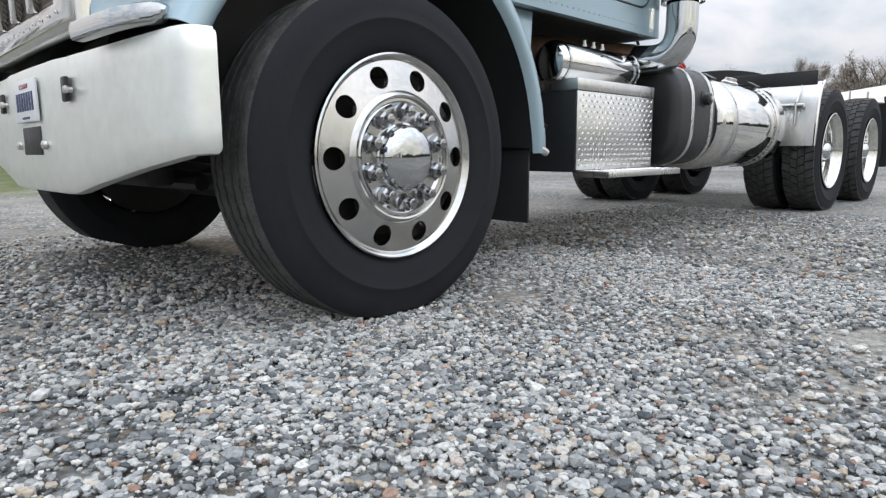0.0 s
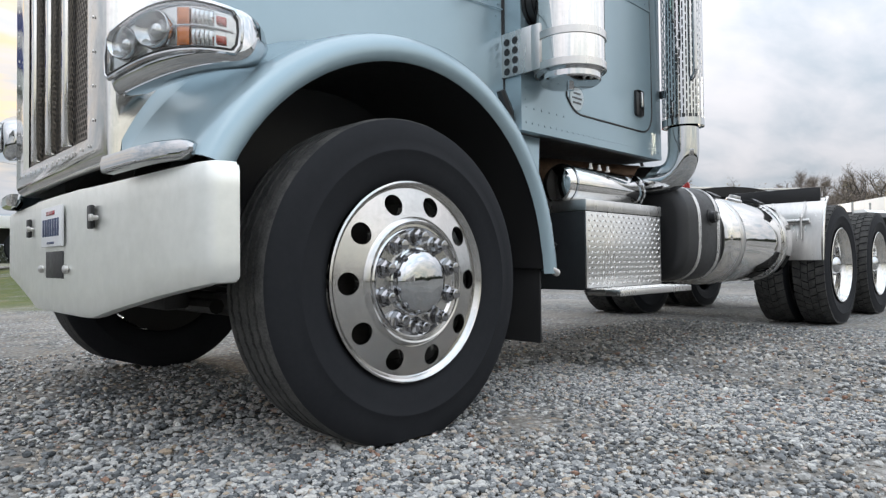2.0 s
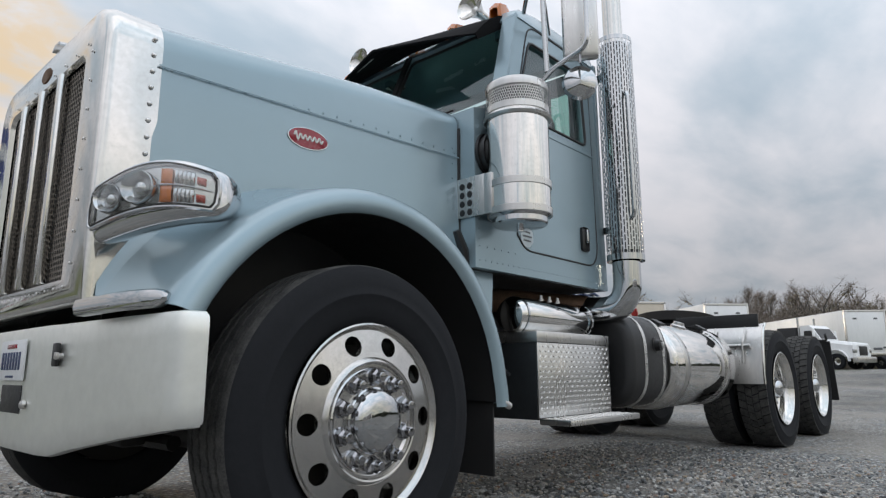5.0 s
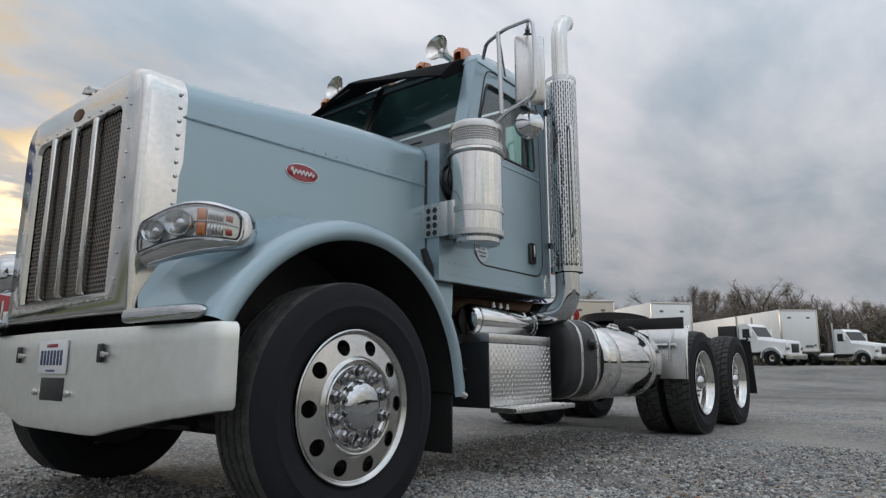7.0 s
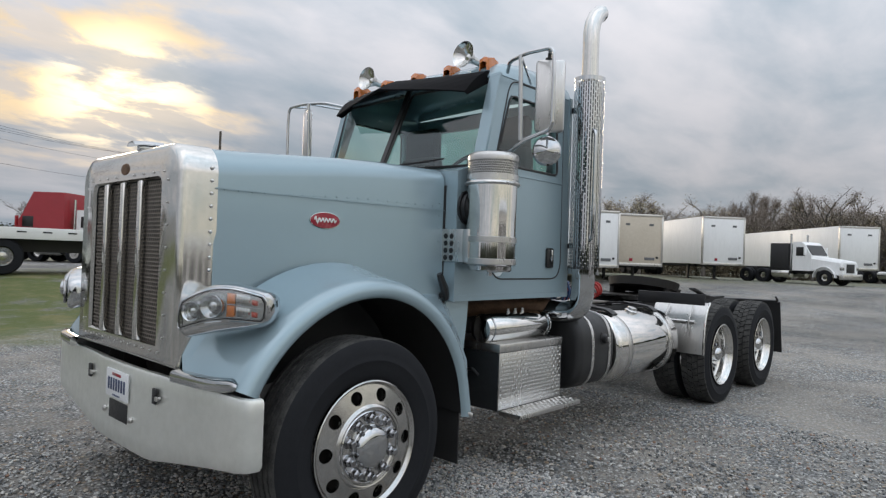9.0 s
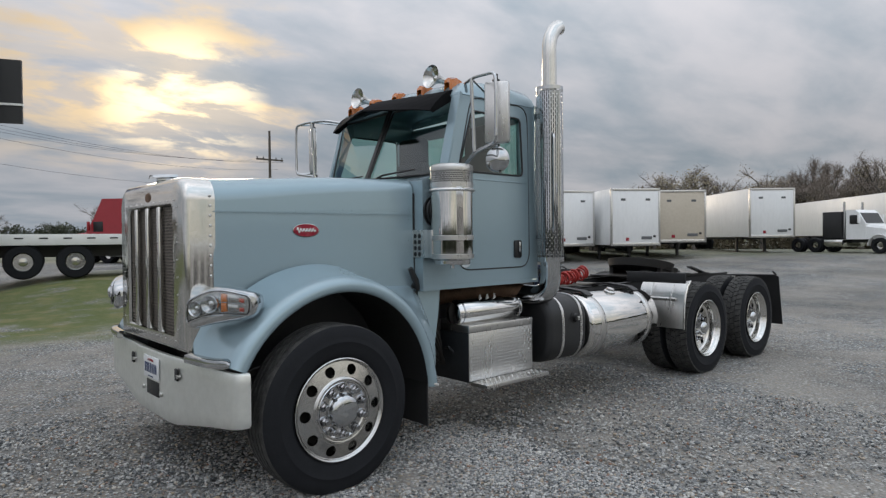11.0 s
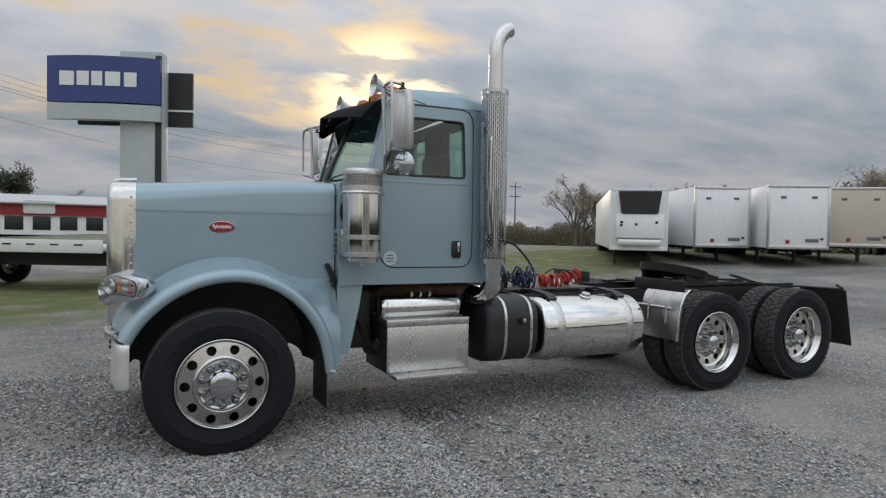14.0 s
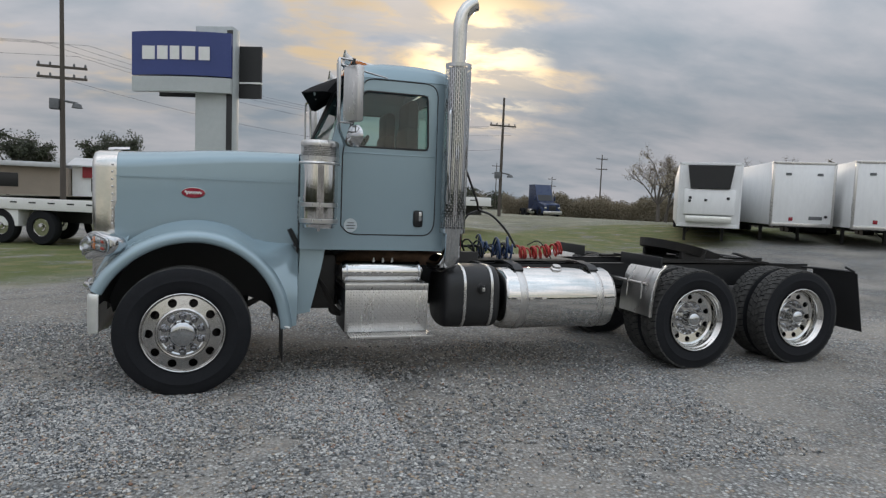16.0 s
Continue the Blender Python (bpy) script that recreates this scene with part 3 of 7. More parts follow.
def drive_rim():
    """Polished deep-dish outer dual wheel."""
    bm = bmesh.new()
    lathe(bm, [(0.310, 0.052), (0.326, 0.030), (0.3335, 0.016), (0.3335, 0.010), (0.327, 0.007), (0.320, 0.014), (0.314, 0.036), (0.306, 0.046), (0.296, 0.056), (0.292, 0.100), (0.288, 0.128), (0.270, 0.142), (0.262, 0.146), (0.30, 0.2)], 72, "y", close=True)
    rim_with_holes(bm, 0.190, 0.271, 0.158, 0.142, 0.030, 10, 0.232)
    lathe(bm, [(0.1905, 0.158), (0.182, 0.150), (0.10, 0.150), (0.10, 0.18)], 48, "y")
    return bm


def hub_cap(r, y, h):
    bm = bmesh.new()
    lathe(bm, [(r + 0.006, y), (r + 0.005, y - h * 0.25), (r, y - h * 0.3), (r * 0.97, y - h * 0.62), (r * 0.86, y - h * 0.82), (r * 0.60, y - h * 0.94), (r * 0.28, y - h * 0.99), (0.0, y - h)], 48, "y")
    return bm


def wheel(name, label, tyre, rim, nuts, cap, lugs=False):
    w = new(name)
    w.parent = truck
    w["label"] = label
    part("tyre", tyre, [RUBBER, TREAD], w)
    if lugs:
        part("lug_tread", drive_lugs(), [RUBBER, TREAD], w, smooth=False)["kind"] = "stuff"
    part("rim", rim, ALU if lugs else RIM_ALU, w, "polished aluminium rim with ten hand holes")
    part("hub_cap", cap, CHROME, w)
    bm = bmesh.new()
    lathe(bm, [(0.184, nuts[1] + 0.004), (0.182, nuts[1] - 0.006), (0.177, nuts[1] - 0.010), (0.171, nuts[1] - 0.007), (0.160, nuts[1] + 0.000), (0.140, nuts[1] + 0.005), (0.118, nuts[1] + 0.006), (0.095, nuts[1] + 0.002)], 64, "y")
    part("hub_face", bm, HUB_CHROME, w)
    if not lugs:
        bm = bmesh.new()
        lathe(bm, [(0.12, 0.09), (0.262, 0.10), (0.268, 0.13), (0.268, 0.25), (0.25, 0.262), (0.10, 0.27)], 40, "y")
        part("brake_drum", bm, GREASE, w)
        # dark disc added behind the rim to hide its bright barrel
        bm = bmesh.new()
        lathe(bm, [(0.06, 0.280), (0.305, 0.276), (0.318, 0.268), (0.305, 0.262), (0.06, 0.262)], 48, "y")
        part("dust_shield", bm, GREASE, w)
    bm = bmesh.new()
    nut(bm, 0.0, 0, nuts[2], 0, 1.0 if lugs else 1.22)
    first = None
    for k in range(10):
        a = 2 * math.pi * k / 10
        m = Matrix.Translation((nuts[0] * math.cos(a), nuts[1], nuts[0] * math.sin(a)))
        if first is None:
            first = part("lug_nut", bm, NUT_CHROME, w, at=m, smooth=False)
        else:
            again(first, w, m)
    return w


wf = wheel("front_wheel", "polished aluminium steer wheel with chrome lug nuts", steer_tyre(), steer_rim(), (0.1475, 0.008, 0.058), hub_cap(0.107, 0.014, 0.070))
wf.matrix_basis = pose(0, 0.0, WHEEL_Z, 0, 18, 0)
AX1, AX2 = 5.13, 6.56


# the ground presses the tyre flat below, so the pressed part is turned back to the bottom
def set_tyre_down(w, deg):
    for c in w.children:
        if c.name.startswith(("tyre", "lug_tread")):
            c.matrix_basis = pose(0, 0, 0, 0, -deg, 0)


set_tyre_down(wf, 18)
wr = wheel("drive_wheel", "deep-dish polished dual drive wheel with lug tread", drive_tyre(), drive_rim(), (0.1428, 0.152, 0.062), hub_cap(0.082, 0.152, 0.13), True)
wr.matrix_basis = pose(AX1, 0.0, WHEEL_Z, 0, 0, 0)
wr2 = copy_thing(wr, pose(AX2, 0.0, WHEEL_Z, 0, 21, 0))
set_tyre_down(wr2, 21)
for x in (AX1, AX2):
    copy_thing(wr, pose(x, 2 * CY, WHEEL_Z, 0, 0, 180))
copy_thing(wf, pose(0, 2 * CY, WHEEL_Z, 0, 0, 180))
bm = drive_tyre()
inner = part("inner_dual_tyre", bm, [RUBBER, TREAD], truck, "inner dual drive tyre", at=pose(AX1, 0.325, WHEEL_Z))
part("lug_tread", drive_lugs(), [RUBBER, TREAD], inner, smooth=False)["kind"] = "stuff"
for x, y in ((AX2, 0.325), (AX1, 2 * CY - 0.605), (AX2, 2 * CY - 0.605)):
    o = again(inner, truck, pose(x, y, WHEEL_Z))
    again(inner.children[0], o, Matrix.Identity(4))["kind"] = "stuff"


def bumper():
    """Polished bumper: flat middle with plate and tow openings, swept ends whose lower edge rises."""
    bm = bmesh.new()
    plan = [(-0.632, -0.014, 0.564), (-0.665, -0.012, 0.563), (-0.690, 0.0, 0.562), (-0.705, 0.022, 0.559), (-0.714, 0.06, 0.553), (-0.728, 0.30, 0.520), (-0.745, 0.62, 0.468), (-0.755, 0.81, 0.432), (-0.766, 0.90, 0.430), (-0.770, CY, 0.430)]
    half = [(x, y, lo) for x, y, lo in plan]
    full = half + [(x, 2 * CY - y, lo) for x, y, lo in reversed(half[:-1])]
    secs = []
    for x, y, lo in full:
        k0 = full.index((x, y, lo))
        p, q = full[max(0, k0 - 1)], full[min(len(full) - 1, k0 + 1)]
        tx, ty = q[0] - p[0], q[1] - p[1]
        nl = math.hypot(tx, ty)
        nx, ny = ty / nl, -tx / nl
        wide = 0.5 if k0 < 4 or k0 > len(full) - 5 else 1.0
        s = [(x + nx * 0.05 * wide, y + ny * 0.05 * wide, 0.872), (x + nx * 0.022, y + ny * 0.022, 0.884), (x + nx * 0.006, y + ny * 0.006, 0.880), (x, y, 0.866)]
        s += [(x, y, 0.866 + (lo + 0.02 - 0.866) * k / 6) for k in range(1, 7)]
        s += [(x + nx * 0.006, y + ny * 0.006, lo + 0.004), (x + nx * 0.022, y + ny * 0.022, lo), (x + nx * 0.05 * wide, y + ny * 0.05 * wide, lo + 0.004)]
        secs.append(s)
    for i, s in enumerate(secs):
        d = 1 if s[0][1] < CY - 0.01 else -1 if s[0][1] > CY + 0.01 else 0
        s += [(x + 0.010, y + 0.008 * d, z - (0.006 if z > 0.8 else -0.006 if k > 9 else 0)) for k, (x, y, z) in reversed(list(enumerate(s)))]
    loft(bm, secs, closed=True, cap=True)
    bmesh.ops.recalc_face_normals(bm, faces=bm.faces)
    return bm


part("bumper", bumper(), DULL_ALU, truck, "dull polished aluminium bumper with swept ends")


def bumper_fittings():
    b = [o for o in bpy.data.objects if o.name == "bumper"][0]
    for y in (CY - 0.45, CY + 0.45):
        part("tow_slot", boxbm((-0.7735, y - 0.022, 0.735), (-0.758, y + 0.022, 0.815), 0.006), BLACK, b)
        bm = bmesh.new()
        tube(bm, [(-0.758, y - 0.045, 0.77), (-0.780, y - 0.045, 0.77)], 0.009, 10)
        box(bm, (-0.784, y - 0.057, 0.758), (-0.772, y - 0.033, 0.782), 0.004)
        part("tow_pin", bm, STEEL, b)
    part("centre_slot", boxbm((-0.7735, CY - 0.125, 0.565), (-0.758, CY + 0.125, 0.668), 0.004), BLACK, b)
    for y in (CY - 0.18, CY + 0.18):
        bm = bmesh.new()
        lathe(bm, [(0.016, 0.0), (0.016, -0.012), (0.010, -0.016), (0.0, -0.018)], 10, "x", (-0.770, y, 0.60))
        part("bolt", bm, STEEL, b)
    p = part("licence_plate", boxbm((-0.784, CY - 0.152, 0.685), (-0.774, CY + 0.152, 0.838), 0.004), PLATE, b, "white licence plate with dark characters")
    for k in range(7):
        y = CY + 0.108 - k * 0.036
        part("character_bar", boxbm((-0.7865, y - 0.011, 0.725), (-0.7835, y + 0.011, 0.792), 0.001), INKBLUE, p)
    part("state_bar", boxbm((-0.7865, CY - 0.06, 0.806), (-0.7835, CY + 0.06, 0.822), 0.001), RED, p)
    part("county_bar", boxbm((-0.7865, CY - 0.05, 0.696), (-0.7835, CY + 0.05, 0.704), 0.001), INKBLUE, p)


bumper_fittings()


def hood_sections():
    """Half cross-sections of the hood, from the crown back to the cowl."""
    secs = []
    for x in (-0.600, -0.45, -0.2, 0.1, 0.4, 0.7, 0.945):
        t = (x + 0.6) / 1.545
        side, top, low = 0.555 - 0.135 * t, 2.045 + 0.035 * math.sin(t * 1.6), 1.205
        r = 0.15 - 0.05 * t
        arch = 0.64 - (x - 0.045) ** 2
        low = max(low, 0.55 + math.sqrt(arch) if arch > 0 else low)
        half = [(side - 0.012, low), (side - 0.004, 1.50), (side, 1.70), (side, top - r)]
        for k in range(1, 7):
            a = math.pi / 2 * k / 6
            half.append((side + r - r * math.cos(a), top - r + r * math.sin(a)))
        half += [(side + r + 0.2, top + 0.018), (CY, top + 0.03)]
        secs.append([Vector((x, y, z)) for y, z in half] + [Vector((x, 2 * CY - y, z)) for y, z in reversed(half[:-1])])
    return secs


bm = bmesh.new()
loft(bm, hood_sections())
hood = part("hood", solid(bm, 0.008), PAINT, truck, "blue-grey hood with riveted seams")
# seam strip and rivets along the hood's upper side, both sides
for s in (0, 1):
    sy = lambda y: y if s == 0 else 2 * CY - y
    bm = bmesh.new()
    box(bm, (-0.60, -0.0025, -0.003), (0.945, 0.0025, 0.003))
    m = Matrix.Translation((0, sy(0.4975 - 0.006), 1.815)) @ Matrix.Rotation((-0.0873 if s == 0 else 0.0873), 4, "Z")
    part("hood_seam", bm, PAINT, hood, at=m)
    rivets(hood, [Vector((x, sy(0.555 - 0.135 * (x + 0.6) / 1.545 - 0.002), 1.828)) for x in np.linspace(-0.55, 0.92, 21)], (0, -1 if s == 0 else 1, 0), PAINT, 0.8)
    rivets(hood, [Vector((0.905, sy(0.4215), z)) for z in np.linspace(1.27, 1.85, 8)], (0, -1 if s == 0 else 1, 0), PAINT, 0.8)
    bm = bmesh.new()
    lathe(bm, [(0.5, 0.0), (0.5, 0.05), (0.47, 0.09), (0.0, 0.09)], 32, "z")
    bmesh.ops.scale(bm, vec=(0.195, 0.090, 0.09), verts=bm.verts)
    em = part("side_emblem", bm, RED, hood, "oval red enamel emblem with chrome rim", at=Matrix.Translation((0.040, sy(0.5005), 1.690)) @ Matrix.Rotation(-0.087 if s == 0 else 0.087, 4, "Z") @ Matrix.Rotation(radians(90 if s == 0 else -90), 4, "X"))
    bm = bmesh.new()
    ring = [(0.0985 * math.cos(2 * math.pi * k / 32), 0.046 * math.sin(2 * math.pi * k / 32), 0.004) for k in range(33)]
    tube(bm, ring, 0.0035, 6, False)
    part("rim", bm, CHROME, em)
    # a flowing white stroke in place of the maker's lettering
    bm = bmesh.new()
    wave = [(-0.07 + 0.14 * k / 40, 0.014 * math.sin(k * 0.95) * (1.4 if k < 7 else 0.8) + 0.002, 0.0085) for k in range(41)]
    tube(bm, wave, 0.0042, 5)
    part("script_stroke", bm, WHITE, em)


# black strips stand in for the shaded gap behind the hood
for s in (0, 1):
    bm = bmesh.new()
    tube(bm, [(0.951, 0.420, 1.20), (0.951, 0.418, 1.6), (0.951, 0.416, 1.97)], 0.009, 6)
    part("hood_gap_seal", flip(bm) if s else bm, PLASTIC, hood)


def fender():
    """The wheel arch: a rolled lip and a crown that sweeps in to the hood's side."""
    bm = bmesh.new()
    cx, cz, R = 0.045, 0.55, 0.755
    path = []
    n = 28
    for k in range(n + 1):
        a = radians(154.5 - (154.5 - 8) * k / n)
        path.append((cx + R * math.cos(a), cz + R * math.sin(a), a))
    path += [(0.805, 0.60, 0.0), (0.812, 0.53, 0.0)]
    secs = []
    for i, (x, z, a) in enumerate(path):
        if i >= n + 1:
            a = radians(3)
        ox, oz = math.cos(a), math.sin(a)
        t = max(0.0, min(1.0, (math.pi - a) / math.pi))
        inner = 0.50 - 0.06 * t
        crown = 0.035 + 0.02 * max(0, math.sin(a)) ** 1.5
        w = max(0.0, math.sin(a))
        s = [(0.066, -0.026), (0.046, -0.014), (0.040, 0.002), (0.0405, 0.022), (0.047, 0.042), (0.062, 0.059), (0.086, 0.071), (0.120, 0.079)]
        box_r = min(0.885 / max(0.02, math.cos(a)), 0.68 / max(0.02, math.sin(a))) - R if a < radians(62) else 0.0
        if i >= n + 1:
            box_r = 0.925 - x
        ext = max(0.0, box_r - 0.079)
        deep = min(0.9, max(0.10, (z + oz * ext - 0.75) / 0.45 * 0.8)) if ext else 0.14
        s += [(0.120 + (inner - 0.120) * f, 0.079 + crown * g + ext * e) for f, g, e in ((deep * 0.35, 0.04, 0.45), (deep, 0.10, 1.0), (deep + (1 - deep) * 0.3, 0.40, 1.0), (deep + (1 - deep) * 0.7, 0.75, 1.0), (1.0, 1.25, 1.0))]
        secs.append([Vector((x + ox * r, y, z + oz * r)) for y, r in s])
    loft(bm, secs)
    return solid(bm, 0.006)


def liner():
    """The dark inside of the wheel arch."""
    bm = bmesh.new()
    secs = []
    for k in range(25):
        a = radians(165 - 165 * k / 24)
        x, z = 0.045 + 0.745 * math.cos(a), 0.55 + 0.76 * math.sin(a)
        secs.append([Vector((x, 0.07, z)), Vector((x, 0.40, z + 0.01)), Vector((x * 0.98, 0.66, z)), Vector((x * 0.95, 0.70, 0.55 + (z - 0.55) * 0.3))])
    loft(bm, secs)
    return solid(bm, 0.006)


for s in (0, 1):
    f = flip if s else (lambda b: b)
    fo = part("fender", f(fender()), PAINT, truck, "blue-grey wheel-arch fender with a rolled lip")
    part("liner", f(liner()), BLACK, fo)
    # polished cap on the fender's nose above the bumper
    bm = bmesh.new()
    run = bend([(-0.690, 0.10, 0.925), (-0.765, 0.215, 0.922), (-0.790, 0.52, 0.918)], 0.10, 8)
    run = [run[0], Vector(run[0]).lerp(Vector(run[1]), 0.3), Vector(run[0]).lerp(Vector(run[1]), 0.65), *run[1:]]
    secs = []
    for k, p in enumerate(run):
        p = Vector(p)
        d = (Vector(run[min(k + 1, len(run) - 1)]) - Vector(run[max(k - 1, 0)])).normalized()
        n = Vector((-d.y, d.x, 0))
        n = n if n.x < 0 or n.y < 0 else -n
        h = 0.028 * min(1.0, 0.4 + 5.0 * k / (len(run) - 1))
        secs.append([p + n * o + Vector((0, 0, z * h)) for o, z in ((-0.02, -1), (0.008, -1), (0.016, -0.8), (0.020, 0.0), (0.014, 0.8), (0.002, 1.0), (-0.03, 1.05))])
    loft(bm, secs, closed=True, cap=True)
    bmesh.ops.recalc_face_normals(bm, faces=bm.faces)
    part("nose_cap", f(bm), CHROME, fo)
    # the fender's inner side, up to the grille surround and the hood
    bm = bmesh.new()
    secs = []
    for k in range(15):
        a = radians(154.5 - 27.5 * k / 14)
        t = max(0.0, min(1.0, (math.pi - a) / math.pi))
        r = 0.755 + 0.079 + (0.035 + 0.02 * math.sin(a) ** 1.5) * 1.2
        x, z, y = 0.045 + r * math.cos(a), 0.55 + r * math.sin(a), 0.497 - 0.06 * t
        secs.append([Vector((x + 0.02, y - 0.03, z - 0.004)), Vector((x, y + 0.012, z + 0.006)), Vector((x + 0.006, y + 0.035, z + 0.025)), Vector((x + 0.014, 0.549, z + 0.075))])
    loft(bm, secs)
    part("nose_panel", f(solid(bm, 0.006)), PAINT, fo)
    part("corner_panel", f(boxbm((-0.592, 0.538, 1.19), (-0.44, 0.548, 1.30), 0.002)), PAINT, fo)
    # mud flap behind the front wheel
    bm = bmesh.new()
    box(bm, (0.80, 0.10, 0.23), (0.812, 0.52, 0.62), 0.004)
    part("splash_flap", f(bm), BLACK, fo)
    bm = bmesh.new()
    tube(bm, [(0.82, 0.055, 0.55), (0.86, 0.05, 0.53)], 0.016, 10)
    part("fender_bolt", f(bm), STEEL, fo)
    # the cowl's lower splash panel
    bm = bmesh.new()
    pts = [(0.955, 1.205), (1.185, 1.205), (1.15, 1.02), (1.05, 0.62), (0.93, 0.60)]
    vs = [bm.verts.new((x + 0.012, 0.40 + (z - 1.2) * 0.10, z)) for x, z in pts]
    bm.faces.new(vs)
    part("splash_panel", f(solid(bm, 0.01)), PAINT, truck, "blue-grey splash panel below the cab")
    # black strip put in for the shaded gap beside the splash panel
    bm = bmesh.new()
    tube(bm, [(0.940, 0.388, 1.205), (0.936, 0.366, 1.0), (0.928, 0.325, 0.61)], 0.011, 6)
    part("fender_seal", f(bm), PLASTIC, truck)
    # hood latch strap
    bm = bmesh.new()
    tube(bm, [(0.95, 0.372, 1.215), (0.915, 0.360, 1.29), (0.865, 0.362, 1.385)], [0.018, 0.027, 0.020], 8)
    lathe(bm, [(0.022, -0.012), (0.022, 0.012)], 10, "y", (0.925, 0.385, 1.245))
    part("hood_latch", f(bm), PLASTIC, truck)


def crown():
    """The polished grille surround, open in the middle."""
    bm = bmesh.new()
    def outline(half, lo, hi, r, n=6):
        p = [(-half, lo)]
        for k in range(n + 1):
            a = math.pi - math.pi / 2 * k / n
            p.append((-half + r + r * math.cos(a), hi - r + r * math.sin(a)))
        for k in range(n + 1):
            a = math.pi / 2 - math.pi / 2 * k / n
            p.append((half - r + r * math.cos(a), hi - r + r * math.sin(a)))
        return p + [(half, lo)]
    secs = []
    for x, half, lo, hi, r in ((-0.585, 0.668, 0.93, 2.052, 0.15), (-0.74, 0.668, 0.93, 2.050, 0.15), (-0.768, 0.655, 0.945, 2.037, 0.14), (-0.780, 0.635, 0.965, 2.015, 0.13), (-0.783, 0.475, 1.03, 1.885, 0.05), (-0.765, 0.465, 1.04, 1.875, 0.045)):
        secs.append([Vector((x, CY + y, z)) for y, z in outline(half, lo, hi, r)])
    loft(bm, secs, closed=True)
    return solid(bm, 0.006)


cr = part("grille_surround", crown(), ALU, truck, "polished riveted grille surround")
for s in (-1, 1):
    rivets(cr, [Vector((-0.618, CY + s * 0.6705, z)) for z in np.linspace(1.42, 1.93, 9)], (0, s, 0), STEEL, 1.35)
    rivets(cr, [Vector((-0.7855, CY + s * 0.548, z)) for z in np.linspace(1.08, 1.86, 8)], (-1, 0, 0), STEEL, 0.9)
rivets(cr, [Vector((-0.7855, CY + y, 1.002)) for y in np.linspace(-0.5, 0.5, 12)], (-1, 0, 0), STEEL, 0.9)
rivets(cr, [Vector((-0.7855, CY + y, 1.905)) for y in np.linspace(-0.5, 0.5, 9) if abs(y) > 0.1], (-1, 0, 0), STEEL, 0.9)


def mesh_sheet(y0, y1, z0, z1, x, pitch=0.024):
    """Punched honeycomb sheet: hexagonal cells with open middles."""
    bm = bmesh.new()
    rows = int((z1 - z0) / (pitch * 0.866))
    cols = int((y1 - y0) / pitch)
    for j in range(rows):
        for i in range(cols):
            cy, cz = y0 + (i + 0.5 + 0.5 * (j % 2)) * pitch, z0 + (j + 0.5) * pitch * 0.866
            if cy + pitch * 0.5 > y1 + pitch * 0.3:
                continue
            o, n = [], []
            for k in range(6):
                a = math.pi / 6 + math.pi / 3 * k
                o.append(bm.verts.new((x, cy + pitch * 0.577 * math.cos(a), cz + pitch * 0.577 * math.sin(a))))
                n.append(bm.verts.new((x - 0.002, cy + pitch * 0.36 * math.cos(a), cz + pitch * 0.36 * math.sin(a))))
            for k in range(6):
                bm.faces.new((o[k], o[(k + 1) % 6], n[(k + 1) % 6], n[k]))
    return bm


part("grille_mesh", mesh_sheet(CY - 0.47, CY + 0.47, 1.035, 1.88, -0.760), MESHGREY, truck, "punched honeycomb grille mesh", smooth=False)
part("radiator", boxbm((-0.70, CY - 0.53, 1.0), (-0.62, CY + 0.53, 1.9), 0.01), BLACK, truck)
for k in range(3):
    y = CY - 0.234 + 0.234 * k
    part("grille_bar", boxbm((-0.800, y - 0.021, 1.035), (-0.768, y + 0.021, 1.872), 0.008), ALU, truck)
bm = bmesh.new()
lathe(bm, [(0.5, 0), (0.5, 0.1), (0.42, 0.2), (0, 0.2)], 28, "z")
bmesh.ops.scale(bm, vec=(0.07, 0.125, 0.07), verts=bm.verts)
part("crown_emblem", bm, RUST, truck, "worn oval emblem on the grille surround", at=Matrix.Translation((-0.772, CY, 1.945)) @ Matrix.Rotation(radians(-90), 4, "Y") )
bm = bmesh.new()
loft(bm, [[Vector((x, CY + s * w, z + h)) for s, h in ((-1, 0), (-0.5, 0.02), (0.5, 0.02), (1, 0))] for x, w, z in ((-0.76, 0.055, 2.085), (-0.70, 0.05, 2.095), (-0.58, 0.02, 2.10))])
box(bm, (-0.72, CY - 0.02, 2.05), (-0.66, CY + 0.02, 2.10), 0.008)
part("hood_ornament", solid(bm, 0.008), CHROME, truck)


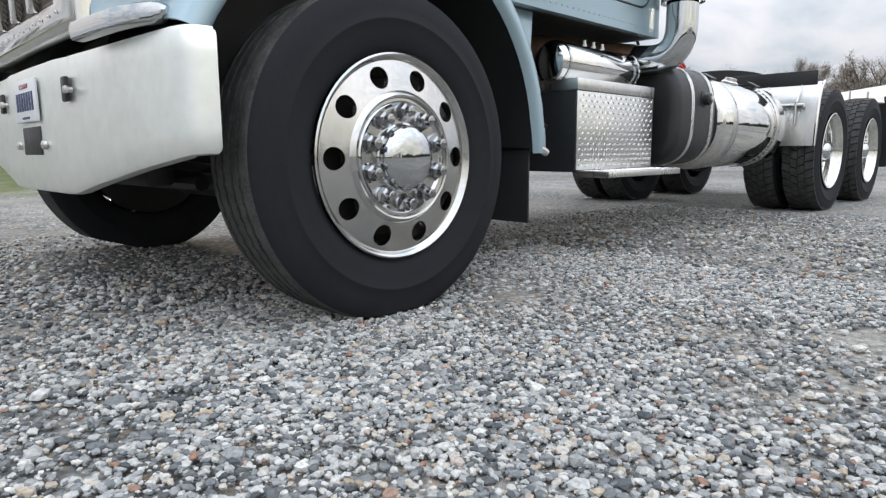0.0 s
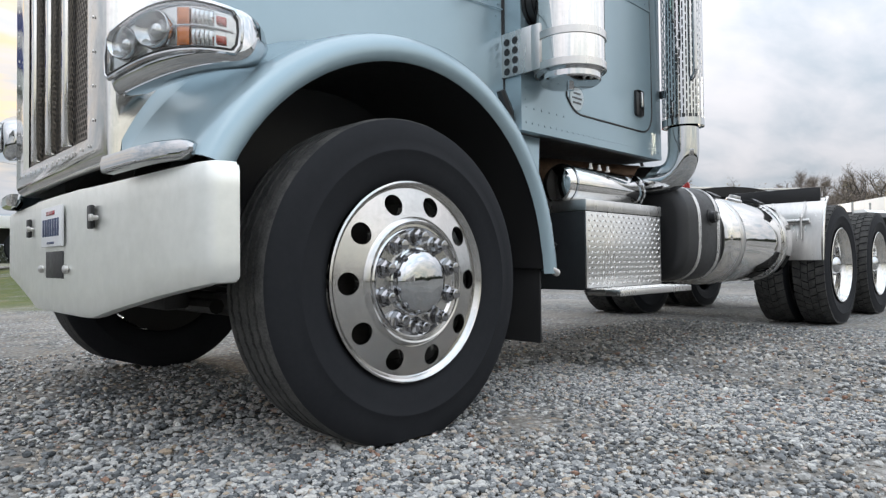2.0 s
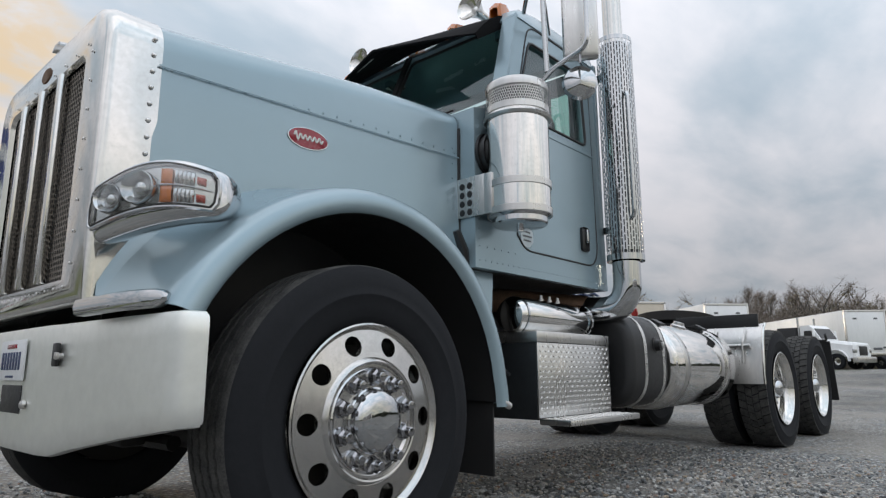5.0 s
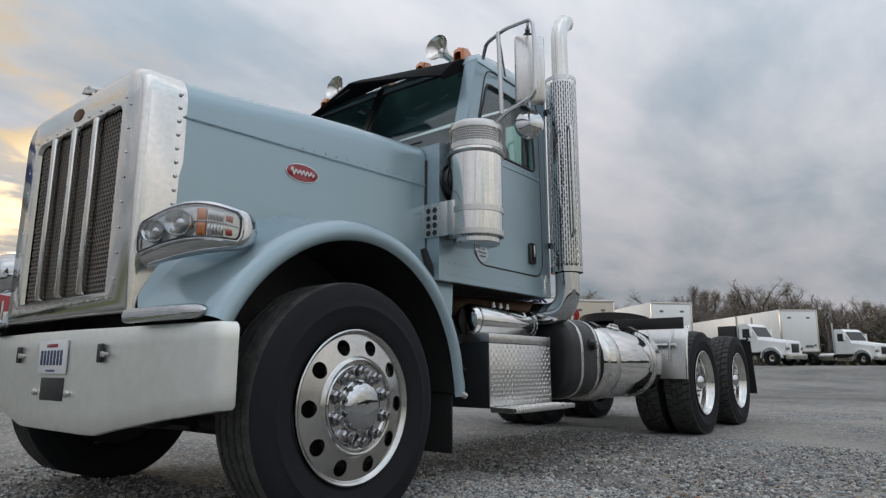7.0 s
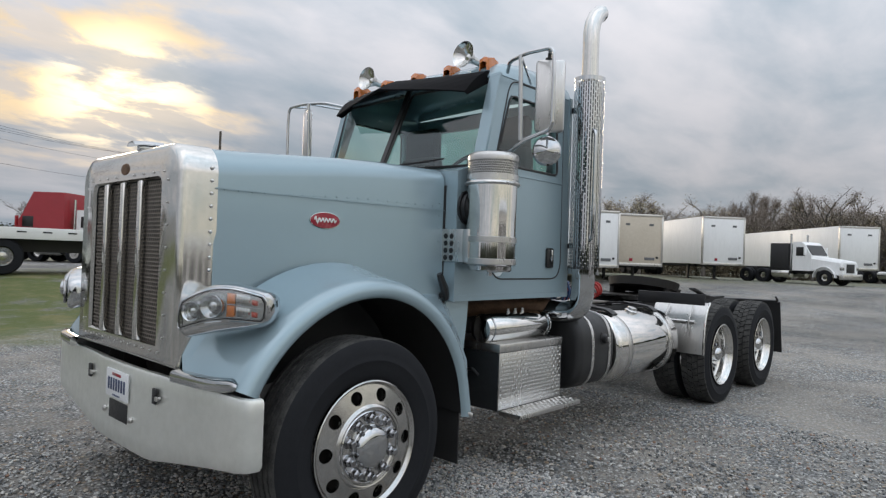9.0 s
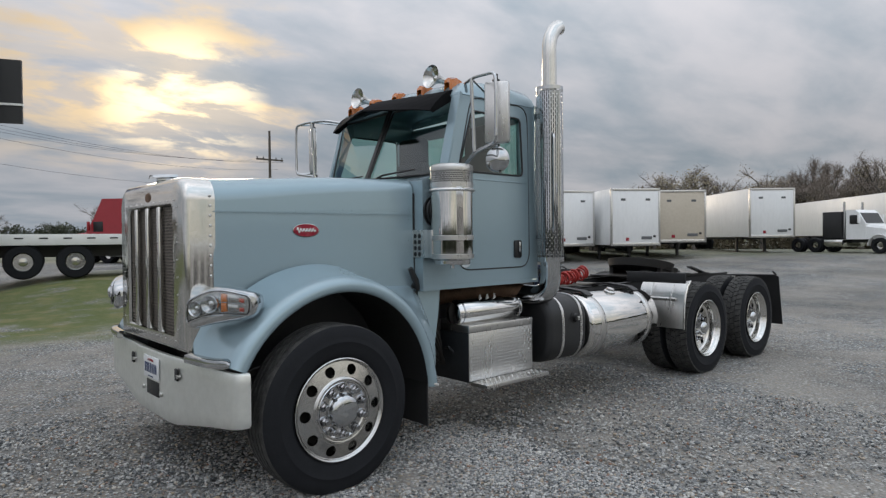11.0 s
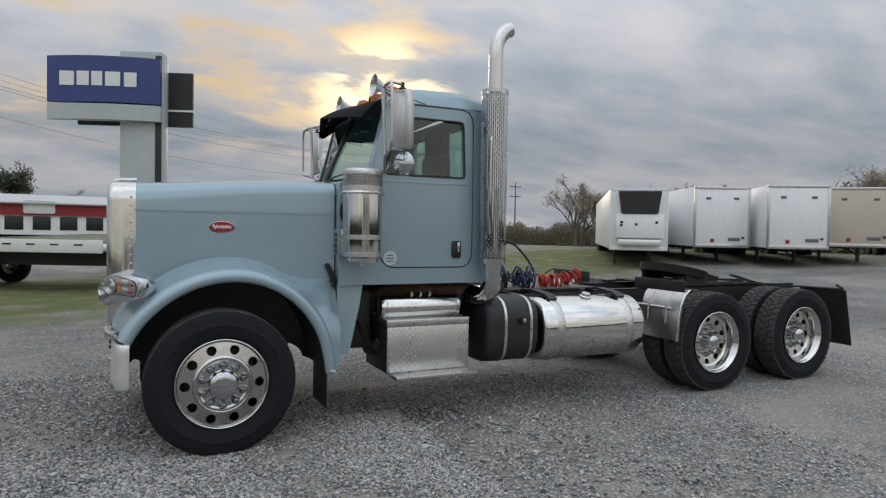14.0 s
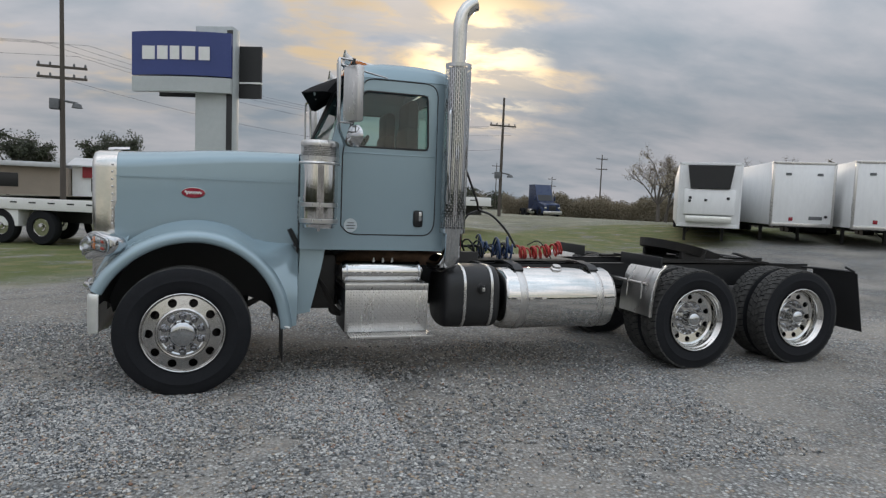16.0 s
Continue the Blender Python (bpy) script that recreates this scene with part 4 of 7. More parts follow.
def headlight():
    h = new("headlight")
    h.parent = truck
    h["label"] = "wrap-around headlight in a chrome pod with amber turn signal"
    # pod: swept body that starts low beside the grille, rises and runs outwards and back
    A, B = Vector((-0.780, 0.437, 1.232)), Vector((-0.552, 0.095, 1.262))
    ax = (B - A).normalized()
    nrm = Vector((-ax.y, ax.x, 0))
    nrm = -nrm if nrm.x > 0 else nrm
    upv = Vector((0, 0, 1))
    length = (B - A).length

    def mid(t):
        return -0.016 * (1 - t) ** 2 + 0.036 * math.sin(math.pi * min(1, t * 1.05))

    def half(t):
        return 0.062 + 0.012 * math.sin(math.pi * t) - 0.006 * t

    def wrap(t):
        return 0.020 * math.sin(math.pi * t) - 0.030 * max(0, t - 0.7) ** 2 * 10

    def lip(t):
        return 0.048 + 0.022 * math.sin(math.pi * t) - 0.026 * t

    def face(t, v, out):
        return A + ax * (length * t) + upv * (mid(t) + v * half(t)) + nrm * (out + wrap(t))

    bm = bmesh.new()
    secs = []
    for i in range(31):
        u = -math.cos(math.pi * i / 30)
        t = 0.492 + 0.548 * u
        tc = min(1.0, max(0.0, t))
        e = max(0.10, (1 - abs(u) ** 16) ** 0.5)
        c = A + ax * (length * t) + nrm * wrap(tc)
        up_, lo_ = (mid(tc) + half(tc) * e + 0.020 * e), (mid(tc) - half(tc) * e - lip(tc) * e)
        dep = 0.135 * e
        sec = []
        # front face, top roll, back, deep lower roll
        for o, z in ((0.036, mid(tc) + half(tc) * 0.98 * e), (0.030, up_ - 0.006), (0.012, up_), (-0.03, up_ - 0.001), (-dep * 0.8, up_ - 0.02), (-dep, mid(tc)), (-dep * 0.9, lo_ + 0.05), (-dep * 0.55, lo_ + 0.018), (-0.02, lo_ + 0.002), (0.008, lo_), (0.024, lo_ + 0.010), (0.034, lo_ + 0.026), (0.036, mid(tc) - half(tc) * 0.98 * e)):
            sec.append(c + nrm * (-0.03 + (o + 0.03) * (0.3 + 0.7 * e)) + upv * z)
        secs.append(sec)
    loft(bm, secs, closed=True, cap=True)
    bmesh.ops.recalc_face_normals(bm, faces=bm.faces)
    part("pod", bm, CHROME, h)

    def patch(t0, t1, v0, v1, out, bulge=0.0, n=8):
        b = bmesh.new()
        loft(b, [[face(t0 + (t1 - t0) * i / n, v0 + (v1 - v0) * j / n, out + bulge * (1 - (2 * i / n - 1) ** 4) * (1 - (2 * j / n - 1) ** 4)) for j in range(n + 1)] for i in range(n + 1)])
        return solid(b, 0.003)

    part("reflector", patch(0.0, 0.97, -0.96, 0.96, 0.038, n=14), LAMP_GREY, h)
    rim_line = [(0.03 + 0.92 * k / 14, 0.99) for k in range(15)] + [(0.985, 0.6), (0.99, 0.0), (0.98, -0.7)] + [(0.95 - 0.95 * k / 14, -0.99) for k in range(15)] + [(-0.02, -0.8), (-0.025, 0.0), (0.0, 0.8), (0.03, 0.99)]
    part("bezel", tube(bmesh.new(), [face(t, v, 0.043) for t, v in rim_line], 0.0085, 8, False), CHROME, h)
    part("gasket", tube(bmesh.new(), [face(0.5 + (t - 0.5) * 0.975, v * 0.93, 0.048) for t, v in rim_line], 0.0048, 6, False), PLASTIC, h)
    q = (-nrm).to_track_quat("Z", "Y").to_matrix().to_4x4()
    for t, r in ((0.17, 0.046), (0.42, 0.054)):
        b = bmesh.new()
        lathe(b, [(r * 1.02, 0.004), (r, -0.024), (r * 0.95, -0.027), (r * 0.88, -0.024), (r * 0.70, -0.006), (r * 0.45, 0.002), (0.0, 0.004)], 32)
        part("lamp_bowl", b, CHROME, h, at=Matrix.Translation(face(t, -0.06, 0.044)) @ q)
        b = bmesh.new()
        lathe(b, [(r * 0.50, 0.0), (r * 0.48, -0.006), (r * 0.32, -0.014), (0.0, -0.018)], 20)
        part("bulb_lens", b, LAMP_GREY, h, at=Matrix.Translation(face(t, -0.06, 0.044)) @ q)
    part("turn_signal", patch(0.575, 0.665, -0.80, -0.06, 0.044, 0.008), AMBER, h, "amber turn signal lens")
    part("turn_signal", patch(0.575, 0.665, 0.04, 0.72, 0.044, 0.008), AMBER, h, "amber turn signal lens")
    part("marker_top", patch(0.845, 0.905, 0.18, 0.56, 0.044, 0.010), MARKER_RED, h)
    part("marker_low", patch(0.845, 0.905, -0.70, -0.32, 0.044, 0.010), MARKER_RED, h)
    part("divider", patch(0.50, 0.95, -0.05, 0.03, 0.046, 0.004), CHROME, h)
    for k in range(5):
        for v in (-0.78, 0.08):
            part("ribbed_lens", patch(0.68 + k * 0.03, 0.706 + k * 0.03, v, v + 0.66, 0.042, 0.006, 4), LAMP_GREY, h)
    b = bmesh.new()
    loft(b, [[face(-0.01 + 0.985 * i / 16, -0.96 + 1.92 * j / 12, 0.050 + 0.028 * (1 - (i / 8 - 1) ** 4) * (1 - (j / 6 - 1) ** 4)) for j in range(13)] for i in range(17)])
    cv = part("cover_lens", b, CLEAR, h)
    cv.visible_shadow = False
    return h


hl = headlight()
hr = copy_thing(hl, Matrix.Identity(4))
for c in hr.children:
    me = c.data.copy()
    mw = c.matrix_basis.copy()
    me.transform(mw)
    for v in me.vertices:
        v.co.y = 2 * CY - v.co.y
    me.flip_normals()
    c.data, c.matrix_basis = me, Matrix.Identity(4)

# ---- cab ----
X0, X1, YS, ZB = 0.955, 2.345, 0.312, 1.205
SHELL = [(X0, ZB), (X0, 2.03), (1.225, 2.108), (1.41, 2.735), (1.50, 2.745), (2.25, 2.745), (X1, 2.735), (X1, ZB)]
WIN = [(1.345, 2.125), (1.515, 2.615), (2.125, 2.615), (2.14, 2.125)]


def cab_side():
    """A cab wall with its window opening."""
    bm = bmesh.new()
    o = [bm.verts.new((x, YS + (0.03 * max(0, z - 2.1)), z)) for x, z in SHELL]
    mid = [bm.verts.new((x, YS + (0.03 * max(0, z - 2.1)), z)) for x, z in WIN]
    for q in ((o[0], o[1], o[2], mid[0]), (o[2], o[3], mid[1], mid[0]), (o[3], o[4], mid[1]), (o[4], o[5], mid[2], mid[1]), (o[5], o[6], mid[2]), (o[6], o[7], mid[3], mid[2]), (o[7], o[0], mid[0], mid[3])):
        bm.faces.new(q)
    solid(bm, 0.04)
    low = min(v.co.y for v in bm.verts)
    for v in bm.verts:
        v.co.y += YS - low if low < YS - 0.01 else 0
    return bm


cab = new("cab")
cab.parent = truck
cab["label"] = "blue-grey day cab with tinted windows"
for s in (0, 1):
    f = flip if s else (lambda b: b)
    part("side_wall", f(cab_side()), PAINT, cab, smooth=False)
    bm = bmesh.new()
    vs = [bm.verts.new((x, YS + 0.018 + 0.03 * (z - 2.1), z)) for x, z in WIN]
    bm.faces.new(vs)
    p = part("side_window", f(bm), GLASS, cab, "tinted side window")
    p.visible_shadow = False
    bm = bmesh.new()
    w = [Vector((x, YS - 0.001 + 0.03 * (z - 2.1), z)) for x, z in WIN]
    tube(bm, bend([*w, w[0], w[1]], 0.05)[:-1], 0.009, 6, False)
    part("window_seal", f(bm), PLASTIC, cab)
    # door: raised panel outline, handle, hinge line
    d = [(1.325, 1.42), (1.325, 2.08), (1.50, 2.68), (1.56, 2.725), (2.16, 2.725), (2.225, 2.66), (2.225, 1.42), (2.16, 1.345), (1.40, 1.345), (1.325, 1.42)]
    bm = bmesh.new()
    tube(bm, bend([Vector((x, YS - 0.001 + 0.03 * max(0, z - 2.1), z)) for x, z in d], 0.07), 0.0055, 6, False)
    part("door_gap", f(bm), PLASTIC, cab)
    bm = bmesh.new()
    box(bm, (1.33, YS - 0.004, 2.062), (2.22, YS + 0.002, 2.074), 0.002)
    part("door_crease", f(bm), PAINT, cab)
    bm = bmesh.new()
    box(bm, (2.015, YS - 0.010, 1.425), (2.105, YS + 0.004, 1.575), 0.02)
    hd = part("door_handle", f(bm), PLASTIC, cab, "black recessed door handle")
    bm = bmesh.new()
    box(bm, (2.062, YS - 0.026, 1.475), (2.096, YS - 0.006, 1.565), 0.008)
    part("lever", f(bm), CHROME, hd)
    ny = -1 if s == 0 else 1
    yy = YS if s == 0 else 2 * CY - YS
    rivets(cab, [Vector((x, yy, 1.245)) for x in np.linspace(0.99, 2.31, 28)], (0, ny, 0), PAINT, 0.75)
    rivets(cab, [Vector((x, yy, 1.315)) for x in np.linspace(0.99, 1.30, 6)], (0, ny, 0), PAINT, 0.75)
    rivets(cab, [Vector((0.985, yy, z)) for z in np.linspace(1.35, 1.98, 13)], (0, ny, 0), PAINT, 0.75)
    rivets(cab, [Vector((2.31, yy, z)) for z in np.linspace(1.3, 2.0, 12)], (0, ny, 0), PAINT, 0.6)
    rivets(cab, [Vector((x, yy - ny * 0.0, 2.098)) for x in np.linspace(1.36, 2.16, 14)], (0, ny, 0), PAINT, 0.6)


def across(points, y0, y1, n=6):
    bm = bmesh.new()
    loft(bm, [[Vector((x, y0 + (y1 - y0) * k / n, z)) for k in range(n + 1)] for x, z in points])
    return bm


YE = 2 * CY - YS
part("cowl", solid(across([(X0, ZB), (X0, 2.03), (1.225, 2.098), (1.34, 2.098)], YS + 0.001, YE - 0.001), 0.01), PAINT, cab)
# roof with rounded edges
bm = bmesh.new()
secs = []
for x, z, dy in ((1.380, 2.735, 0.015), (1.42, 2.81, 0.012), (1.50, 2.860, 0.012), (1.70, 2.892, 0.012), (2.02, 2.897, 0.012), (2.22, 2.882, 0.012), (2.315, 2.855, 0.012), (2.348, 2.78, 0.012)):
    y0 = YS + dy
    secs.append([Vector((x, y0, 2.733)), Vector((x, y0 + 0.018, 2.733 + (z - 2.733) * 0.55)), Vector((x, y0 + 0.06, 2.733 + (z - 2.733) * 0.86)), Vector((x, y0 + 0.15, z - 0.004)), Vector((x, CY, z + 0.02)), Vector((x, 2 * CY - y0 - 0.15, z - 0.004)), Vector((x, 2 * CY - y0 - 0.06, 2.733 + (z - 2.733) * 0.86)), Vector((x, 2 * CY - y0 - 0.018, 2.733 + (z - 2.733) * 0.55)), Vector((x, 2 * CY - y0, 2.733))])
loft(bm, secs)
part("roof", solid(bm, 0.02), PAINT, cab)
# rear wall with a wide window
bm = bmesh.new()
for y0, y1, z0, z1 in ((YS, YE, ZB, 2.14), (YS, YE, 2.62, 2.75), (YS, YS + 0.22, 2.14, 2.62), (YE - 0.22, YE, 2.14, 2.62)):
    box(bm, (X1 - 0.035, y0 + 0.004, z0), (X1 - 0.002, y1 - 0.004, z1))
part("rear_wall", bm, PAINT, cab, smooth=False)
p = part("rear_window", boxbm((X1 - 0.022, YS + 0.20, 2.13), (X1 - 0.016, YE - 0.20, 2.63)), GLASS, cab)
p.visible_shadow = False
part("cab_floor", boxbm((X0 + 0.02, YS + 0.02, ZB + 0.002), (X1 - 0.03, YE - 0.02, ZB + 0.06)), BLACK, cab)
# split windscreen
for y0, y1 in ((YS + 0.075, CY - 0.02), (CY + 0.02, YE - 0.075)):
    bm = bmesh.new()
    vs = [bm.verts.new(p) for p in ((1.238 if y0 < 1 else 1.085, y0 - 0.03 * (y0 < 1), 2.085), (1.238 if y1 > 2 else 1.085, y1 + 0.03 * (y1 > 2), 2.085), (1.404 if y1 > 2 else 1.380, y1, 2.725), (1.404 if y0 < 1 else 1.380, y0, 2.725))]
    bm.faces.new(vs)
    p = part("windscreen", bm, GLASS, cab, "tinted windscreen half")
    p.visible_shadow = False
for y in (YS + 0.06, CY, YE - 0.06):
    bm = bmesh.new()
    w = 0.022 if y == CY else 0.05
    loft(bm, [[Vector((x, y - w, z)), Vector((x, y + w, z))] for x, z in (((1.073, 2.07), (1.378, 2.755)) if y == CY else ((1.228, 2.07), (1.405, 2.745)))])
    part("windscreen_post", solid(bm, 0.02), PAINT if y != CY else PLASTIC, cab)
bm = bmesh.new()
for y0, y1 in ((YS + 0.08, CY - 0.025), (CY + 0.025, YE - 0.08)):
    w = [Vector(p) for p in ((1.232 if y0 < 1 else 1.079, y0, 2.10), (1.232 if y1 > 2 else 1.079, y1, 2.10), (1.398 if y1 > 2 else 1.372, y1, 2.71), (1.398 if y0 < 1 else 1.372, y0, 2.71))]
    tube(bm, bend([*w, w[0], w[1]], 0.04)[:-1], 0.010, 6, False)
part("windscreen_seal", bm, PLASTIC, cab)
for y in (CY - 0.12, CY + 0.62):
    bm = bmesh.new()
    tube(bm, [(1.10, y, 2.105), (1.09, y - 0.10, 2.125), (1.125, y - 0.50, 2.145)], [0.012, 0.008, 0.006], 6)
    part("wiper", bm, PLASTIC, cab)
# drop visor
bm = bmesh.new()
vy = [CY + 0.78 * k / 6 for k in range(-6, 7)]


def visor_at(y, t):
    """A point of the visor at its width y, from the roof (t 0) to the lip (t 1)."""
    k = 1 - abs(y - CY) / 0.78
    lip = Vector((1.195 - 0.175 * k, CY + (y - CY) * 0.93, 2.605 + 0.08 * k ** 0.8))
    root = Vector((1.425 - 0.03 * k, y, 2.790 + 0.025 * k))
    return root.lerp(lip, t) + Vector((0, 0, 0.035 * math.sin(math.pi * t)))


loft(bm, [[visor_at(y, t) for y in vy] for t in (0, 0.25, 0.5, 0.75, 0.93, 1.0)])
visor = part("sun_visor", solid(bm, 0.012), VISOR, cab, "black drop visor with pale slots", smooth=False)
for y in (CY - 0.58, CY - 0.26, CY + 0.26, CY + 0.58):
    bm = bmesh.new()
    loft(bm, [[visor_at(y + d, t) - Vector((0, 0, 0.013)) for d in (-0.10, 0.0, 0.10)] for t in (0.66, 0.72)])
    part("slot", solid(bm, 0.003), WHITE, visor)
for s in (0, 1):
    bm = bmesh.new()
    edge = [visor_at(vy[0], t) for t in (0, 0.25, 0.5, 0.75, 1.0)]
    vs = [bm.verts.new(p + Vector((0, -0.006, 0))) for p in (*edge, edge[-1] + Vector((0.05, 0.02, -0.012)), Vector((1.405, vy[0], 2.700)))]
    bm.faces.new(vs)
    part("end_plate", (flip if s else (lambda b: b))(solid(bm, 0.008)), VISOR, visor)
# cab lights
for k in range(5):
    y = CY + (k - 2) * 0.36
    bm = bmesh.new()
    loft(bm, [[Vector((x, y + s * w, z)) for s, z in ((-1, z0), (-0.9, z0 + h), (0, z0 + h * 1.2), (0.9, z0 + h), (1, z0))] for x, w, z0, h in ((1.395, 0.034, 2.79, 0.055), (1.41, 0.048, 2.79, 0.085), (1.47, 0.048, 2.82, 0.07), (1.56, 0.018, 2.87, 0.01))])
    part("roof_marker", solid(bm, 0.006), AMBER, cab, "amber roof marker light")
for y in (CY - 0.55, CY + 0.55):
    bm = bmesh.new()
    lathe(bm, [(0.0, 0.03), (0.022, 0.04), (0.055, 0.015), (0.085, 0.0), (0.088, -0.006), (0.060, 0.025), (0.028, 0.09), (0.020, 0.20), (0.020, 0.42), (0.0, 0.44)], 24, "x", (0, 0, 0))
    hn = part("air_horn", bm, ALU, cab, "chrome air horn on the roof", at=Matrix.Translation((1.37, y, 2.925)) @ Matrix.Rotation(radians(6), 4, "Y") @ Matrix.Scale(1.15, 4))
    part("horn_stand", boxbm((0.26, -0.02, -0.075), (0.32, 0.02, -0.005), 0.005), CHROME, hn)
# inside: seats, wheel, dash
for y in (0.72, 1.72):
    bm = bmesh.new()
    box(bm, (1.62, y - 0.24, 1.62), (2.02, y + 0.24, 1.76), 0.05)
    box(bm, (1.96, y - 0.23, 1.70), (2.10, y + 0.23, 2.36), 0.06)
    box(bm, (1.98, y - 0.20, 2.30), (2.10, y + 0.20, 2.60), 0.05)
    part("seat", bm, SEAT_DARK, cab, "dark grey high-backed seat")
part("dashboard", boxbm((1.27, YS + 0.06, 1.75), (1.47, YE - 0.06, 2.10), 0.05), BLACK, cab)
bm = bmesh.new()
ring = [(0.22 * math.cos(2 * math.pi * k / 28), 0.22 * math.sin(2 * math.pi * k / 28), 0) for k in range(29)]
tube(bm, ring, 0.015, 8, False)
for a in (0.3, 2.4, 4.5):
    tube(bm, [(0, 0, 0), (0.22 * math.cos(a), 0.22 * math.sin(a), 0)], 0.012, 6)
part("steering_wheel", bm, PLASTIC, cab, at=Matrix.Translation((1.50, 0.72, 2.08)) @ Matrix.Rotation(radians(-55), 4, "Y"))
STICKER = mat("faded_sticker", (0.56, 0.62, 0.64), None, 0.5)
# round inspection sticker
bm = bmesh.new()
lathe(bm, [(0.062, 0), (0.062, 0.002)], 24, "y", (1.415, YS - 0.003, 1.425))
part("round_sticker", bm, STICKER, cab, "pale round sticker with small print")
bm = bmesh.new()
for k, w in enumerate((0.035, 0.042, 0.03)):
    box(bm, (1.415 - w, YS - 0.0055, 1.395 + k * 0.024), (1.415 + w, YS - 0.003, 1.404 + k * 0.024))
part("sticker_print", bm, SEATGREY, cab)

# ---- things on the truck's side ----
cl = new("air_cleaner")
cl.parent = truck
cl["label"] = "polished stainless air cleaner canister"
CX, CYY, CR = 1.10, 0.135, 0.162
bm = bmesh.new()
lathe(bm, [(CR, 1.45), (CR, 1.985)], 56, "z", (CX, CYY, 0))
part("canister", bm, POLISH, cl)
for z in (1.465, 1.60, 1.985):
    bm = bmesh.new()
    w = 0.016
    lathe(bm, [(CR + 0.006, z - w), (CR + 0.006, z + w), (CR, z + w + 0.002), (CR, z - w - 0.002)], 56, "z", (CX, CYY, 0), close=True)
    part("clamp_band", bm, STEEL, cl)
bm = bmesh.new()
lathe(bm, [(CR + 0.012, 1.935), (CR + 0.020, 1.945), (CR + 0.012, 1.957), (CR, 1.957), (CR, 1.935)], 56, "z", (CX, CYY, 0), close=True)
part("strap_ring", bm, STEEL, cl)
bm = bmesh.new()
lathe(bm, [(0.0, 1.395), (0.05, 1.398), (0.135, 1.405), (0.142, 1.412), (0.142, 1.436), (CR, 1.45)], 56, "z", (CX, CYY, 0))
tube(bm, [(CX, CYY, 1.375), (CX, CYY, 1.40)], 0.018, 10)
part("bottom_cap", bm, HUB_CHROME, cl)
bm = bmesh.new()
lathe(bm, [(CR + 0.003, 2.085), (CR + 0.005, 2.11), (CR, 2.125), (CR * 0.9, 2.135), (0.0, 2.14)], 56, "z", (CX, CYY, 0))
part("rain_cap", bm, STEEL, cl)


def punched_drum(bm, r, z0, z1, at, cell, open_=0.42, tall=1.0):
    """A drum of punched sheet: staggered slots."""
    n = int(2 * math.pi * r / cell)
    rows = int((z1 - z0) / (cell * tall))
    for j in range(rows):
        for i in range(n):
            a0, zc = 2 * math.pi * (i + 0.5 * (j % 2)) / n, z0 + (j + 0.5) * (z1 - z0) / rows
            da, dz = math.pi / n, (z1 - z0) / rows / 2
            o, q = [], []
            for u, v in ((-1, -1), (1, -1), (1, 1), (-1, 1)):
                for dst, k in ((o, 1.0), (q, open_ * (1.35 if v else 1))):
                    kk = 1.0 if dst is o else k
                    a = a0 + u * da * kk
                    dst.append(bm.verts.new((at[0] + r * math.cos(a), at[1] + r * math.sin(a), zc + v * dz * (kk if dst is o else min(0.8, kk * 1.3)))))
            for k in range(4):
                bm.faces.new((o[k], o[(k + 1) % 4], q[(k + 1) % 4], q[k]))


bm = bmesh.new()
punched_drum(bm, CR + 0.001, 2.0, 2.086, (CX, CYY), 0.0125, 0.5)
part("intake_screen", bm, STEEL, cl, "punched intake screen", smooth=False)
bm = bmesh.new()
lathe(bm, [(CR - 0.02, 1.99), (CR - 0.02, 2.09)], 32, "z", (CX, CYY, 0))
part("inner_filter", bm, BLACK, cl)
bm = bmesh.new()
box(bm, (0.940, 0.235, 1.455), (0.952, 0.42, 1.66), 0.004)
box(bm, (0.940, 0.190, 1.455), (1.00, 0.245, 1.66), 0.006)
part("mount_bracket", bm, STEEL, cl)
for z in (1.48, 1.525, 1.57, 1.615):
    for y in (0.385, 0.335):
        bm = bmesh.new()
        lathe(bm, [(0.017, 0.9395), (0.017, 0.938)], 14, "x", (0, y, z))
        part("bracket_hole", bm, BLACK, cl)
bm = bmesh.new()
tube(bm, bend([(1.10, 0.16, 1.80), (1.08, 0.24, 1.80), (1.06, 0.34, 1.80)], 0.06), 0.10, 18)
for k in range(4):
    tube(bm, [(1.09 - 0.008 * k, 0.20 + 0.035 * k, 1.80), (1.088 - 0.008 * k, 0.215 + 0.035 * k, 1.80)], 0.112, 18)
part("intake_hose", bm, PLASTIC, cl)

def slotted_drum(bm, r, z0, z1, at, n, rows):
    """A drum of sheet with upright slots, staggered column by column."""
    dz, da = (z1 - z0) / rows, math.pi / n
    for i in range(n):
        for j in range(rows - (i % 2)):
            a0, zc = 2 * math.pi * i / n, z0 + (j + 0.5 + 0.5 * (i % 2)) * dz
            o, q = [], []
            for u, v in ((-1, -1), (1, -1), (1, 1), (-1, 1)):
                o.append(bm.verts.new((at[0] + r * math.cos(a0 + u * da), at[1] + r * math.sin(a0 + u * da), zc + v * dz / 2)))
            for u, v in ((-0.40, -0.72), (0, -0.86), (0.40, -0.72), (0.40, 0.72), (0, 0.86), (-0.40, 0.72)):
                q.append(bm.verts.new((at[0] + r * math.cos(a0 + u * da), at[1] + r * math.sin(a0 + u * da), zc + v * dz / 2)))
            for f in ((o[0], o[1], q[2], q[1], q[0]), (o[1], o[2], q[3], q[2]), (o[2], o[3], q[5], q[4], q[3]), (o[3], o[0], q[0], q[5])):
                bm.faces.new(f)


